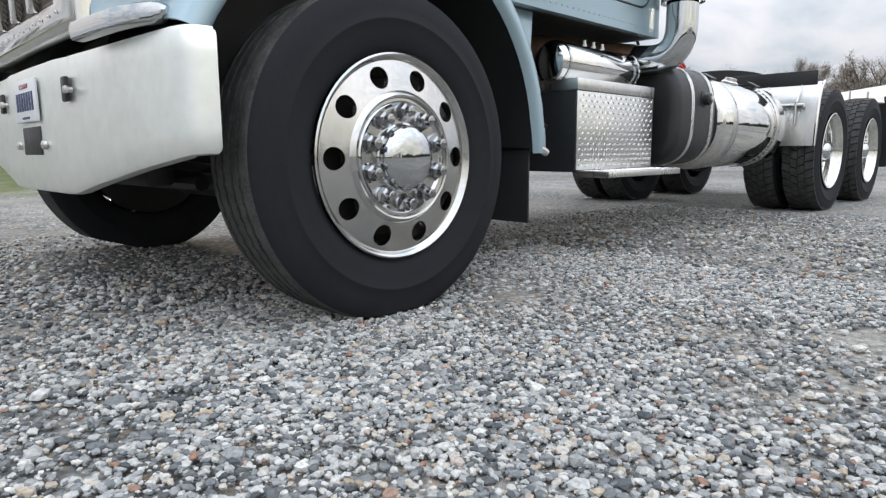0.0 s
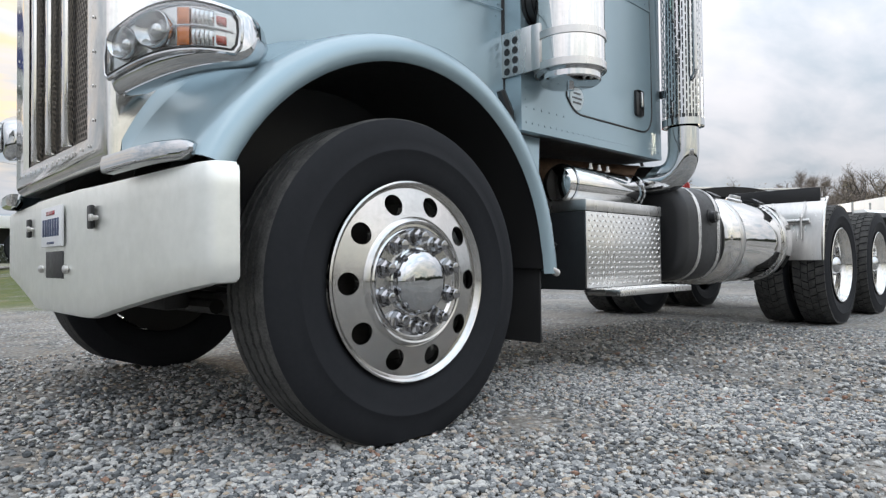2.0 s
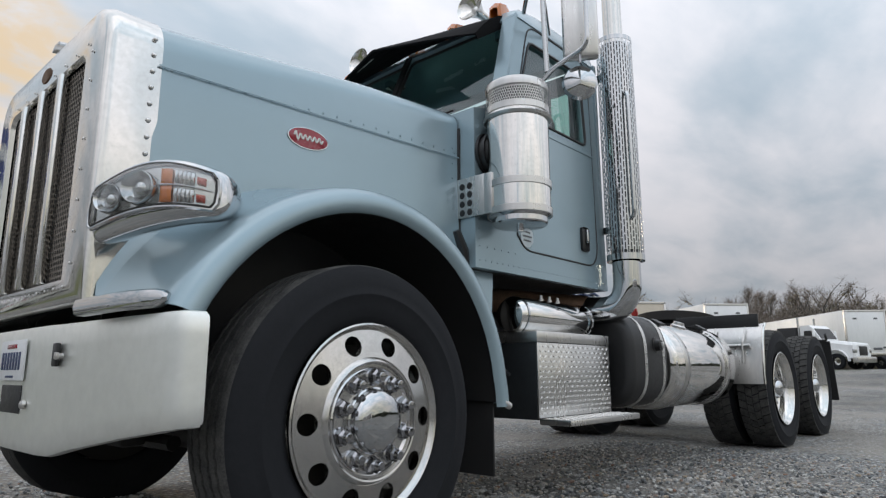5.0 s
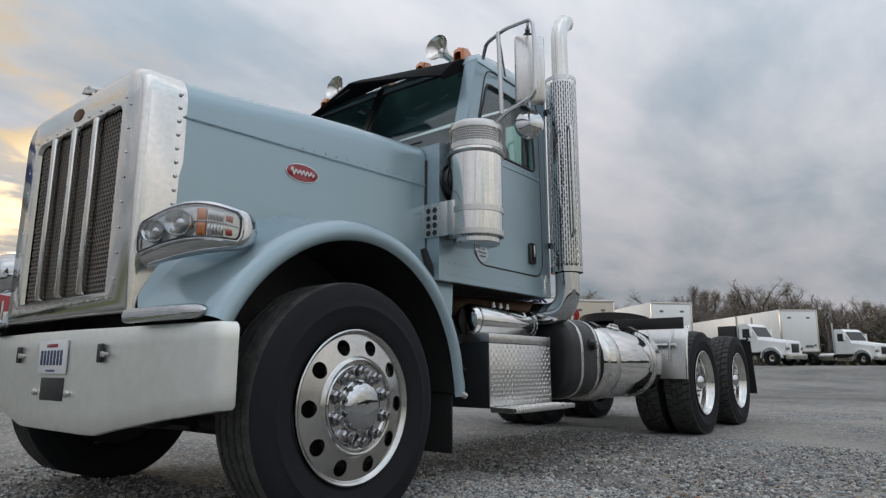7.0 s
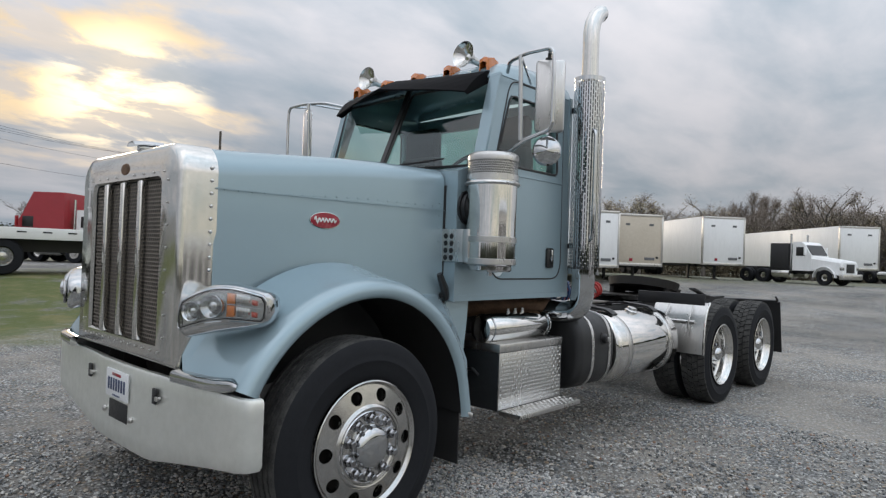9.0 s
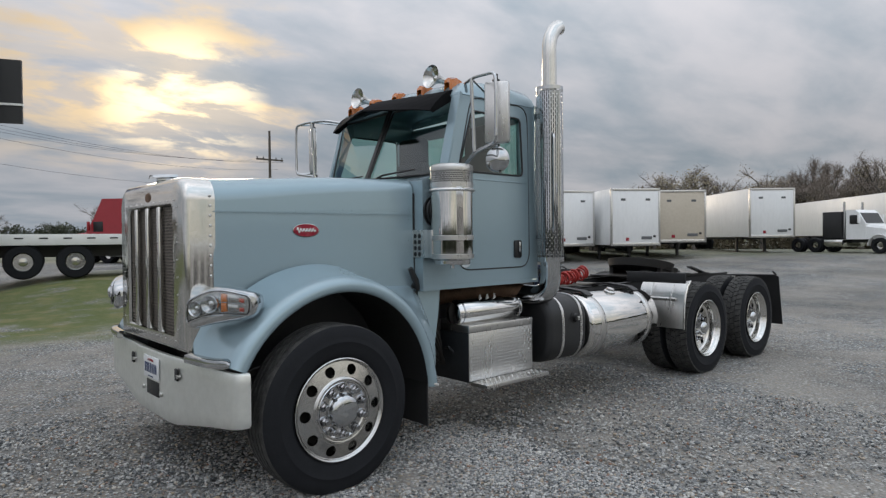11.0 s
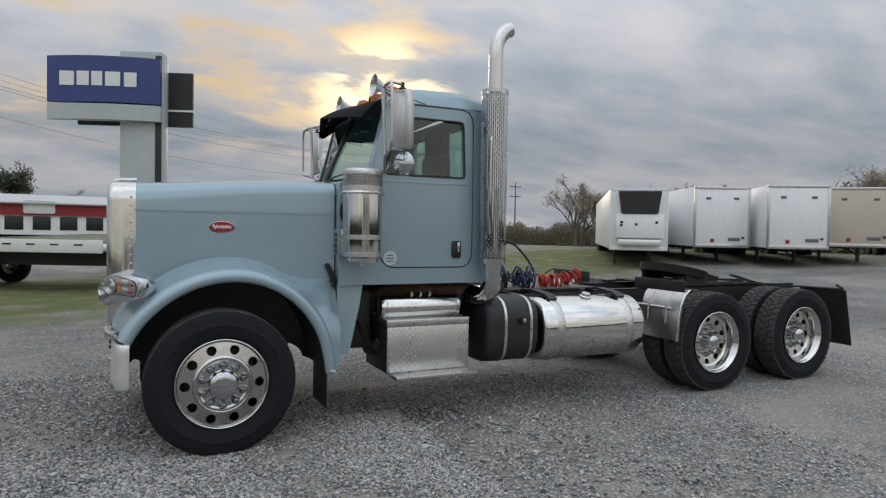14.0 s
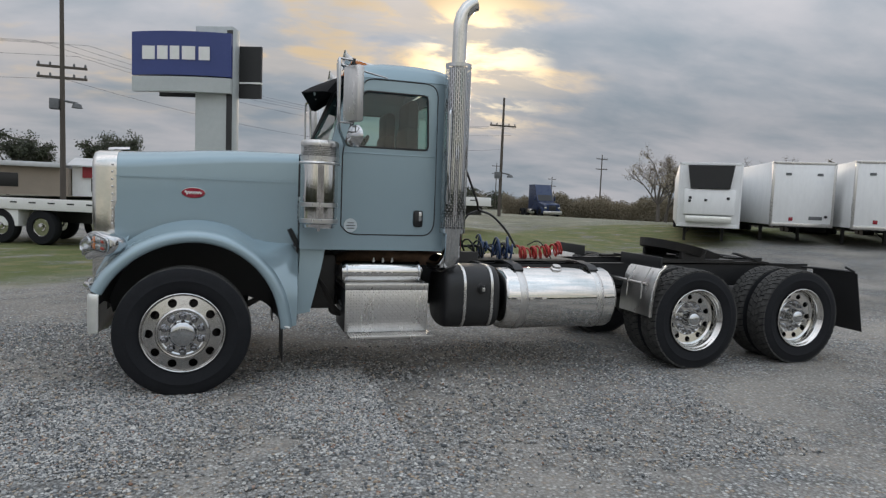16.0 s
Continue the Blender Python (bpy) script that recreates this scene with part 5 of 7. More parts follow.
# exhaust stack
st = new("exhaust_stack")
st.parent = truck
st["label"] = "chrome exhaust stack behind a punched heat shield"
SX, SY = 2.370, 0.182
bm = bmesh.new()
slotted_drum(bm, 0.122, 1.42, 2.87, (SX, SY), 40, 29)
part("heat_shield", bm, CHROME, st, "punched chrome heat shield", smooth=False)
for z0, z1 in ((1.385, 1.425), (2.865, 2.895)):
    bm = bmesh.new()
    lathe(bm, [(0.120, z0), (0.1235, z0), (0.1235, z1), (0.120, z1)], 40, "z", (SX, SY, 0), close=True)
    part("shield_band", bm, CHROME, st)
bm = bmesh.new()
lathe(bm, [(0.088, 1.40), (0.088, 2.86)], 32, "z", (SX, SY, 0))
part("muffler", bm, SEATGREY, st)
bm = bmesh.new()
tube(bm, [(SX, SY, 2.80), (SX, SY, 3.15), (SX, SY, 3.25), (SX + 0.02, SY, 3.33), (SX + 0.06, SY, 3.39), (SX + 0.11, SY, 3.43), (SX + 0.145, SY, 3.445)], [0.068, 0.066, 0.066, 0.066, 0.066, 0.066, 0.066], 24, False)
part("tail_pipe", solid(bm, 0.004), ALU, st, "dull curved tail pipe")
bm = bmesh.new()
tube(bm, bend([(SX, SY, 1.42), (SX, SY, 1.17), (SX - 0.02, SY + 0.09, 1.075), (SX - 0.08, SY + 0.30, 1.085)], 0.10, 8), 0.092, 28)
part("elbow", bm, CHROME, st, "chrome elbow under the stack")
bm = bmesh.new()
tube(bm, bend([(SX - 0.075, SY - 0.090, 1.64), (SX - 0.108, SY - 0.130, 1.66), (SX - 0.108, SY - 0.130, 2.46), (SX - 0.075, SY - 0.090, 2.48)], 0.03), 0.013, 10)
part("grab_handle", bm, CHROME, st)
for z in (1.60, 2.66):
    bm = bmesh.new()
    box(bm, (2.335, 0.255, z - 0.02), (2.375, 0.345, z + 0.02), 0.006)
    part("stack_mount", bm, BLACK, st)
bm = bmesh.new()
tube(bm, bend([(SX - 0.07, SY + 0.27, 1.11), (2.1, 0.62, 1.125), (1.6, 0.70, 1.12), (1.2, 1.0, 1.0)], 0.1), 0.072, 18)
part("exhaust_pipe", bm, RUST, truck, "brown heat-stained exhaust pipe under the cab")

# tool box with step, air tank, fuel tanks
sb = new("step_box")
sb.parent = truck
sb["label"] = "battery box with a diamond-plate face and step"
part("box_body", boxbm((1.375, 0.245, 0.43), (2.165, 0.80, 0.885), 0.008), BOXGREY, sb, "scuffed dark grey box side")
part("lid", boxbm((1.368, 0.232, 0.838), (2.172, 0.80, 0.90), 0.008), STEEL, sb)
part("diamond_panel", boxbm((1.373, 0.236, 0.44), (2.168, 0.2455, 0.836), 0.003), STEEL, sb, "diamond-plate panel")


def diamonds(bm, x0, x1, z0, z1, at, pitch=0.026):
    """Raised lens-shaped bars in a herringbone, as on tread plate."""
    nx, nz = int((x1 - x0) / pitch), int((z1 - z0) / pitch)
    for j in range(nz):
        for i in range(nx):
            cx, cz = x0 + (i + 0.5) * (x1 - x0) / nx, z0 + (j + 0.5) * (z1 - z0) / nz
            d = radians(45 if (i + j) % 2 else -45)
            u, v = Vector((math.cos(d), math.sin(d))), Vector((-math.sin(d), math.cos(d)))
            base = [Vector((cx, cz)) + u * a * pitch * 0.48 + v * b * pitch * 0.15 for a, b in ((-1, 0), (0, -1), (1, 0), (0, 1))]
            lo = [bm.verts.new(at(p.x, p.y, 0.0)) for p in base]
            top = bm.verts.new(at(cx, cz, 0.0035))
            for k in range(4):
                bm.faces.new((lo[k], lo[(k + 1) % 4], top))


bm = bmesh.new()
diamonds(bm, 1.385, 2.158, 0.45, 0.830, lambda a, b, h: (a, 0.2362 - h, b))
part("diamond_relief", bm, ALU, sb, smooth=False)
part("step", boxbm((1.395, 0.058, 0.405), (2.180, 0.250, 0.437), 0.005), STEEL, sb, "diamond-plate step tread")
bm = bmesh.new()
diamonds(bm, 1.40, 2.17, 0.065, 0.235, lambda a, b, h: (a, b, 0.4368 + h))
part("step_relief", bm, ALU, sb, smooth=False)
bm = bmesh.new()
tube(bm, [(1.370, 0.42, 0.66), (1.355, 0.46, 0.70), (1.37, 0.52, 0.69)], 0.012, 8)
part("box_latch", bm, BLACK, sb)
at_ = new("air_tank")
at_.parent = truck
at_["label"] = "polished air tank lying above the step box"
bm = bmesh.new()
lathe(bm, [(0.0, 1.335), (0.05, 1.338), (0.088, 1.352), (0.105, 1.385), (0.105, 2.10), (0.088, 2.13), (0.05, 2.145), (0.0, 2.15)], 36, "x", (0, 0.40, 0.99))
part("shell", bm, POLISH, at_)
for x in (1.395, 2.09):
    bm = bmesh.new()
    lathe(bm, [(0.106, x - 0.008), (0.109, x - 0.008), (0.109, x + 0.008), (0.106, x + 0.008)], 36, "x", (0, 0.40, 0.99), close=True)
    part("tank_band", bm, CHROME, at_)
for x in (1.66, 1.75, 1.84):
    bm = bmesh.new()
    lathe(bm, [(0.014, 1.085), (0.014, 1.105), (0.009, 1.107), (0.009, 1.125), (0.0, 1.127)], 8, "z", (x, 0.39, 0))
    part("fitting", bm, STEEL, at_)


def tank(name, label, x0, x1, cy, cz, ry, rz, material, power=2.6, dome=0.05):
    t = new(name)
    t.parent = truck
    t["label"] = label
    bm = bmesh.new()
    secs = []
    for x, k in ((x0, 0.80), (x0 + dome * 0.15, 0.90), (x0 + dome * 0.5, 0.97), (x0 + dome, 1.0), (x1 - dome, 1.0), (x1 - dome * 0.5, 0.97), (x1 - dome * 0.15, 0.90), (x1, 0.80)):
        sec = []
        for i in range(48):
            a = 2 * math.pi * i / 48
            c, s = math.cos(a), math.sin(a)
            f = (abs(c) ** power + abs(s) ** power) ** (-1 / power)
            sec.append(Vector((x, cy + ry * k * f * c, cz + rz * k * f * s)))
        secs.append(sec)
    loft(bm, secs, closed=True, cap=True)
    bmesh.ops.recalc_face_normals(bm, faces=bm.faces)
    part("shell", bm, material, t)
    return t


def strap(t, x, cy, cz, ry, rz, w, material, power, name="strap"):
    bm = bmesh.new()
    secs = []
    for i in range(41):
        a = math.radians(75 + 270 * i / 40)
        c, s = math.cos(a), math.sin(a)
        f = (abs(c) ** power + abs(s) ** power) ** (-1 / power)
        p = [Vector((x + d, cy + (ry + g) * f * c, cz + (rz + g) * f * s)) for d, g in ((-w, 0.0), (-w * 0.8, 0.006), (w * 0.8, 0.006), (w, 0.0))]
        secs.append(p)
    loft(bm, secs)
    part(name, bm, material, t)


bt = tank("hydraulic_tank", "black rounded tank with two bright straps", 2.33, 2.90, 0.47, 0.755, 0.315, 0.312, BLACK, 3.2, 0.05)
for x in (2.52, 2.80):
    strap(bt, x, 0.47, 0.755, 0.316, 0.313, 0.016, STEEL, 3.2)
bm = bmesh.new()
lathe(bm, [(0.055, 0.175), (0.055, 0.155), (0.040, 0.150), (0.036, 0.118), (0.0, 0.115)], 20, "y", (2.69, 0, 0.854))
cp = part("filler_cap", bm, PLASTIC, bt)
part("cap_wing", boxbm((2.675, 0.098, 0.835), (2.705, 0.12, 0.873), 0.005), STEEL, cp)
ft = tank("fuel_tank", "large polished aluminium fuel tank with straps", 2.945, 4.215, 0.445, 0.722, 0.322, 0.315, POLISH, 2.15, 0.05)
for x in (3.14, 4.00):
    strap(ft, x, 0.445, 0.722, 0.3225, 0.3155, 0.042, STEEL, 2.15)
bm = bmesh.new()
lathe(bm, [(0.060, 0.0), (0.060, 0.02), (0.045, 0.03), (0.042, 0.05), (0.0, 0.055)], 20, "z")
part("filler_cap", bm, STEEL, ft, at=Matrix.Translation((3.59, 0.36, 1.02)) @ Matrix.Rotation(radians(18), 4, "X"))
for x in (3.14, 4.00):
    bm = bmesh.new()
    loft(bm, [[Vector((x - 0.05, y, z)), Vector((x + 0.05, y, z))] for y, z in ((0.84, 1.04), (0.80, 1.08), (0.62, 1.095), (0.48, 1.082), (0.36, 1.07), (0.29, 1.03))])
    part("tank_hanger", solid(bm, 0.02), BLACK, ft)
for x in (2.52, 2.80):
    bm = bmesh.new()
    loft(bm, [[Vector((x - 0.03, y, z)), Vector((x + 0.03, y, z))] for y, z in ((0.84, 1.03), (0.70, 1.075), (0.52, 1.078))])
    part("tank_hanger", solid(bm, 0.02), BLACK, bt)

# frame, axles and running gear
for y in (0.80, 1.56):
    bm = bmesh.new()
    box(bm, (-0.62, y, 0.79), (7.46, y + 0.01, 1.06))
    box(bm, (-0.62, y, 1.05), (7.46, y + 0.085, 1.06))
    box(bm, (-0.62, y, 0.79), (7.46, y + 0.085, 0.80))
    part("frame_rail", bm, BLACK, truck, smooth=False)
for x in (-0.3, 1.2, 2.6, 4.4, 5.8, 7.4):
    part("cross_member", boxbm((x - 0.06, 0.81, 0.82), (x + 0.06, 1.64, 1.0), 0.01), BLACK, truck)
bm = bmesh.new()
tube(bm, [(0, 0.34, 0.52), (0, 0.55, 0.50), (0, 0.75, 0.40), (0, 1.69, 0.40), (0, 1.89, 0.50), (0, 2.10, 0.52)], 0.055, 10)
part("front_axle", bm, GREASE, truck)
for y in (0.76, 1.60):
    bm = bmesh.new()
    loft(bm, [[Vector((x, y - 0.045, z)), Vector((x, y + 0.045, z)), Vector((x, y + 0.045, z + 0.05)), Vector((x, y - 0.045, z + 0.05))] for x, z in ((-0.72, 0.72), (-0.4, 0.54), (0, 0.46), (0.4, 0.54), (0.72, 0.72))], closed=True, cap=True)
    part("leaf_spring", bm, GREASE, truck)
bm = bmesh.new()
box(bm, (-0.5, 0.86, 0.75), (0.9, 1.58, 1.5), 0.05)
part("engine", bm, GREASE, truck)
bm = bmesh.new()
box(bm, (-0.55, 0.72, 0.45), (-0.45, 1.72, 0.52), 0.02)
tube(bm, [(-0.4, 0.62, 0.46), (-0.42, 1.8, 0.46)], 0.028, 8)
part("steering_link", bm, GREASE, truck)
bm = bmesh.new()
tube(bm, [(0.9, CY, 0.95), (1.5, CY, 0.9), (2.2, CY, 0.86)], [0.28, 0.22, 0.14], 16)
part("gearbox", bm, GREASE, truck)
bm = bmesh.new()
tube(bm, [(2.2, CY, 0.84), (AX1, CY, 0.62)], 0.055, 12)
part("drive_shaft", bm, GREASE, truck)
for x in (AX1, AX2):
    bm = bmesh.new()
    tube(bm, [(x, 0.30, WHEEL_Z), (x, 2 * CY - 0.30, WHEEL_Z)], 0.075, 14)
    lathe(bm, [(0.0, -0.20), (0.12, -0.18), (0.2, -0.08), (0.22, 0.0), (0.2, 0.1), (0.1, 0.18), (0.0, 0.2)], 20, "x", (x, CY, WHEEL_Z + 0.02))
    part("drive_axle", bm, GREASE, truck)
    for y in (0.70, 2 * CY - 0.70):
        bm = bmesh.new()
        lathe(bm, [(0.10, 0.62), (0.12, 0.66), (0.12, 0.76), (0.10, 0.80)], 20, "z", (x + 0.25, y + (0.06 if y < 1 else -0.06), 0))
        box(bm, (x - 0.35, y - 0.03, 0.58), (x + 0.40, y + 0.06, 0.64), 0.01)
        part("air_spring", bm, BLACK, truck)
# under-cab clutter
bm = bmesh.new()
box(bm, (1.02, 0.50, 0.62), (1.32, 0.90, 1.15), 0.04)
box(bm, (1.30, 0.82, 0.60), (2.9, 0.90, 1.16), 0.02)
for k in range(7):
    tube(bm, bend([(1.0 + 0.06 * k, 0.50 + 0.03 * k, 1.12 - 0.05 * k), (1.25, 0.44 + 0.02 * k, 0.80 - 0.04 * k), (1.34 + 0.02 * k, 0.55, 0.55)], 0.1), 0.012 + 0.003 * (k % 3), 6)
part("underbody", bm, GREASE, truck)

# quarter fender ahead of the drive wheels
for s in (0, 1):
    f = flip if s else (lambda b: b)
    q = new("quarter_fender")
    q.parent = truck
    q["label"] = "stainless quarter fender ahead of the drive wheel"
    bm = bmesh.new()
    loft(bm, [[Vector((x + 0.006 * (k == 0), y, z)) for k, y in enumerate((0.0, 0.02, 0.30, 0.58))] for x, z in ((4.690, 1.095), (4.625, 1.04), (4.585, 0.95), (4.555, 0.82), (4.540, 0.70), (4.535, 0.567))])
    part("sheet", f(solid(bm, 0.004)), STEEL, q)
    bm = bmesh.new()
    tube(bm, [(4.685, 0.004, 1.10), (4.610, 0.002, 1.04), (4.567, 0.001, 0.95), (4.537, 0, 0.82), (4.521, 0, 0.70), (4.516, 0, 0.567)], 0.012, 8)
    part("rolled_edge", f(bm), ALU, q)
    bm = bmesh.new()
    tube(bm, [(4.530, 0.10, 0.90), (4.530, 0.80, 0.90)], 0.018, 10)
    for y in (0.16, 0.42):
        tube(bm, [(4.515, y, 0.93), (4.503, y, 0.74)], 0.010, 8)
        tube(bm, [(4.525, y, 0.92), (4.605, y - 0.01, 1.07)], 0.006, 6)
    part("bracket", f(bm), STEEL, q)
    bm = bmesh.new()
    box(bm, (4.655, 0.05, 1.06), (4.675, 0.80, 1.19), 0.004)
    part("top_flap", f(bm), BLACK, q, "black rubber flap above the fender")
    # rear mud flap on its spring hanger
    m = new("mud_flap")
    m.parent = truck
    m["label"] = "black rubber mud flap on a steel hanger"
    bm = bmesh.new()
    loft(bm, [[Vector((x, 0.03, z)), Vector((x + 0.01, 0.33, z)), Vector((x, 0.64, z))] for x, z in ((7.38, 1.03), (7.44, 0.75), (7.53, 0.33))])
    part("flap", f(solid(bm, 0.010)), BLACK, m)
    bm = bmesh.new()
    tube(bm, bend([(7.38, 0.95, 1.01), (7.38, 0.62, 1.03), (7.38, 0.06, 1.04), (7.20, 0.04, 1.10)], 0.04), 0.014, 8)
    part("hanger", f(bm), BLACK, m)

# fifth wheel coupling
fw = new("fifth_wheel")
fw.parent = truck
fw["label"] = "greasy black fifth-wheel coupling plate"
bm = bmesh.new()
outl = []
for k in range(33):
    a = radians(35 + 290 * k / 32)
    outl.append((0.46 * math.cos(a), 0.46 * math.sin(a)))
outl += [(0.62, -0.30), (0.60, -0.10), (0.15, -0.07), (0.10, 0.0), (0.15, 0.07), (0.60, 0.10), (0.62, 0.30)]
lo = [bm.verts.new((x * 0.96, y * 0.94, -0.085)) for x, y in outl]
hi = [bm.verts.new((x, y, 0.015)) for x, y in outl]
bm.faces.new(hi)
bm.faces.new(lo[::-1])
for k in range(len(outl)):
    j = (k + 1) % len(outl)
    bm.faces.new((lo[k], lo[j], hi[j], hi[k]))
part("top_plate", bm, GREASE, fw, at=Matrix.Translation((5.68, CY, 1.245)) @ Matrix.Rotation(radians(12), 4, "Y") @ Matrix.Diagonal((0.82, 1, 1, 1)), smooth=False)
bm = bmesh.new()
for y in (CY - 0.40, CY + 0.33):
    box(bm, (5.52, y, 1.07), (5.87, y + 0.07, 1.22), 0.02)
box(bm, (4.9, CY - 0.45, 1.062), (6.8, CY - 0.36, 1.085))
box(bm, (4.9, CY + 0.36, 1.062), (6.8, CY + 0.45, 1.085))
box(bm, (5.1, CY - 0.42, 1.085), (6.3, CY + 0.42, 1.10))
part("slide_base", bm, GREASE, fw, smooth=False)
bm = bmesh.new()
for s in (-1, 1):
    bm = bmesh.new()
    loft(bm, [[Vector((x, CY + s * 0.36, z)), Vector((x, CY + s * 0.44, z))] for x, z in ((6.3, 1.19), (6.8, 1.07), (7.25, 1.06))])
    part("ramp", solid(bm, 0.02), BLACK, fw)
part("deck_plate", boxbm((2.75, 0.86, 1.062), (4.10, 1.58, 1.078), 0.003), mat("worn_deck", (0.17, 0.155, 0.135), (0.10, 0.095, 0.085), 0.7, 0.2, 5, 0.1, 60), truck, "worn brownish deck plate behind the cab")


def coil(p0, p1, turns, r, sag, thick=0.008, loose=0.0):
    pts = []
    p0, p1 = Vector(p0), Vector(p1)
    d = (p1 - p0).normalized()
    u = d.orthogonal().normalized()
    v = d.cross(u)
    n = turns * 12
    for k in range(n + 1):
        t = k / n
        a = 2 * math.pi * turns * t
        pts.append(p0.lerp(p1, t) - Vector((0, 0, sag * 4 * t * (1 - t))) + (u * math.cos(a) + v * math.sin(a)) * r * (1 + loose * math.sin(a * 0.37 + 1)) + d * loose * 0.12 * math.sin(a * 0.23))
    bm = bmesh.new()
    tube(bm, pts, thick, 6)
    return bm


part("red_air_hose", coil((3.42, 0.98, 1.15), (3.96, 0.92, 1.22), 17, 0.062, 0.03, 0.011, 0.2), HOSE_RED, truck, "coiled red air hose on the deck")
part("blue_air_hose", coil((2.95, 1.04, 1.20), (3.36, 0.92, 1.19), 13, 0.088, 0.02, 0.012, 0.6), HOSE_BLUE, truck, "coiled blue air hose on the deck")
part("black_cable", coil((2.78, 0.95, 1.17), (3.28, 0.98, 1.16), 7, 0.075, 0.01, 0.010, 0.6), PLASTIC, truck, "loosely coiled black cable on the deck")
bm = bmesh.new()
for k in range(5):
    tube(bm, bend([(2.30, 1.0 + 0.1 * k, 1.60 - 0.1 * k), (2.42, 1.02 + 0.1 * k, 1.25), (2.70 + 0.08 * k, 1.15, 1.18), (2.85 + 0.1 * k, 1.1 + 0.05 * k, 1.22), (3.0 + 0.12 * k, 1.2, 1.11)], 0.1), 0.010, 6)
tube(bm, bend([(3.60, 1.10, 1.22), (3.72, 1.05, 1.30), (3.85, 0.98, 1.08)], 0.1), 0.008, 6)
tube(bm, bend([(2.30, 0.80, 1.75), (2.45, 0.85, 1.55), (2.62, 1.0, 1.33), (2.65, 1.05, 1.2)], 0.1), 0.012, 6)
tube(bm, bend([(2.40, 0.40, 2.36), (2.62, 0.72, 2.16), (2.90, 0.92, 1.68), (2.93, 0.98, 1.60), (3.08, 0.96, 1.57), (3.27, 0.95, 1.39), (3.40, 0.98, 1.20)], 0.1), 0.013, 6)
tube(bm, bend([(2.93, 0.98, 1.60), (2.78, 0.98, 1.55), (2.74, 1.0, 1.30), (2.82, 1.05, 1.12)], 0.12), 0.012, 6)
part("air_lines", bm, PLASTIC, truck, "black air lines slung from the stack to the deck")


def mirror(side):
    """West-coast mirror on a tube frame, with a round convex mirror below."""
    f = flip if side else (lambda b: b)
    m = new("door_mirror")
    m.parent = truck
    m["label"] = "tall chrome door mirror on a tube bracket with a round convex mirror"
    bm = bmesh.new()
    tube(bm, bend([(1.42, 0.29, 2.75), (1.30, 0.18, 2.775), (1.22, -0.02, 2.775), (1.20, -0.235, 2.765), (1.20, -0.245, 2.60), (1.20, -0.24, 2.27), (1.24, 0.0, 2.235), (1.34, 0.28, 2.13)], 0.05), 0.013, 10)
    tube(bm, [(1.225, 0.035, 2.772), (1.25, 0.035, 2.235)], 0.015, 10)
    tube(bm, [(1.20, -0.20, 2.768), (1.335, -0.12, 2.775)], 0.010, 8)
    tube(bm, [(1.20, -0.20, 2.268), (1.335, -0.12, 2.278)], 0.010, 8)
    tube(bm, [(1.225, 0.035, 2.77), (1.72, 0.300, 2.735)], 0.008, 8)
    part("bracket", f(bm), CHROME, m)
    bm = bmesh.new()
    box(bm, (1.30, -0.225, 2.285), (1.375, -0.035, 2.735), 0.022)
    turned = Matrix.Translation((1.335, -0.13, 0)) @ Matrix.Rotation(radians(34), 4, "Z") @ Matrix.Translation((-1.335, 0.13, 0))
    bmesh.ops.transform(bm, matrix=turned, verts=bm.verts)
    part("housing", f(bm), STEEL, m)
    bm = bmesh.new()
    box(bm, (1.372, -0.210, 2.30), (1.380, -0.050, 2.72), 0.003)
    bmesh.ops.transform(bm, matrix=turned, verts=bm.verts)
    part("mirror_glass", f(bm), MIRROR, m)
    bm = bmesh.new()
    lathe(bm, [(0.0, 1.335), (0.05, 1.342), (0.085, 1.36), (0.095, 1.385), (0.088, 1.388), (0.0, 1.395)], 28, "x", (0, -0.12, 2.175))
    bmesh.ops.transform(bm, matrix=turned, verts=bm.verts)
    part("convex_mirror", f(bm), CHROME, m)
    bm = bmesh.new()
    tube(bm, [(1.335, -0.12, 2.72), (1.335, -0.12, 2.75)], 0.03, 10)
    tube(bm, [(1.335, -0.12, 2.74), (1.335, -0.12, 2.79)], 0.016, 10)
    part("mirror_joint", f(bm), BLACK, m)


mirror(0)
mirror(1)

# ---- truck reshaped to fit the camera's view: nose a little down, cab and stack a little taller ----


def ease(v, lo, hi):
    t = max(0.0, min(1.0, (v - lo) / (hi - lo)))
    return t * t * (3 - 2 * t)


def view_fit(co, tall):
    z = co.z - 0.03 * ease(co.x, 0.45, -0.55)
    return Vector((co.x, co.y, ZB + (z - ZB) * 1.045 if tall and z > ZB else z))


def fit_truck():
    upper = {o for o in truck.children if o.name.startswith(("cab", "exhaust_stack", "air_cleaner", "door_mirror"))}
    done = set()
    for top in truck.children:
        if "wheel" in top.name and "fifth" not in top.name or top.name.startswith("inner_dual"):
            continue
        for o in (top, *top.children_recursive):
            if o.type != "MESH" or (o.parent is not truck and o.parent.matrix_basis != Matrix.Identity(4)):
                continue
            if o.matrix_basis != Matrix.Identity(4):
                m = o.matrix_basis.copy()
                m.translation = view_fit(m.translation, top in upper)
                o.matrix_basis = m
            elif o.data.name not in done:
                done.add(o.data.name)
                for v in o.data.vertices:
                    v.co = view_fit(v.co, top in upper)


fit_truck()

# ---- the yard's far side ----
C12 = Vector((-1.26, -3.99, 0))
C14 = Vector((-0.37, -5.22, 0))
C16 = Vector((0.44, -5.55, 0))


def spot(az, d, c=C12):
    x, y = c.x + math.cos(radians(az)) * d, c.y + math.sin(radians(az)) * d
    return Vector((x, y, lie(x, y)))


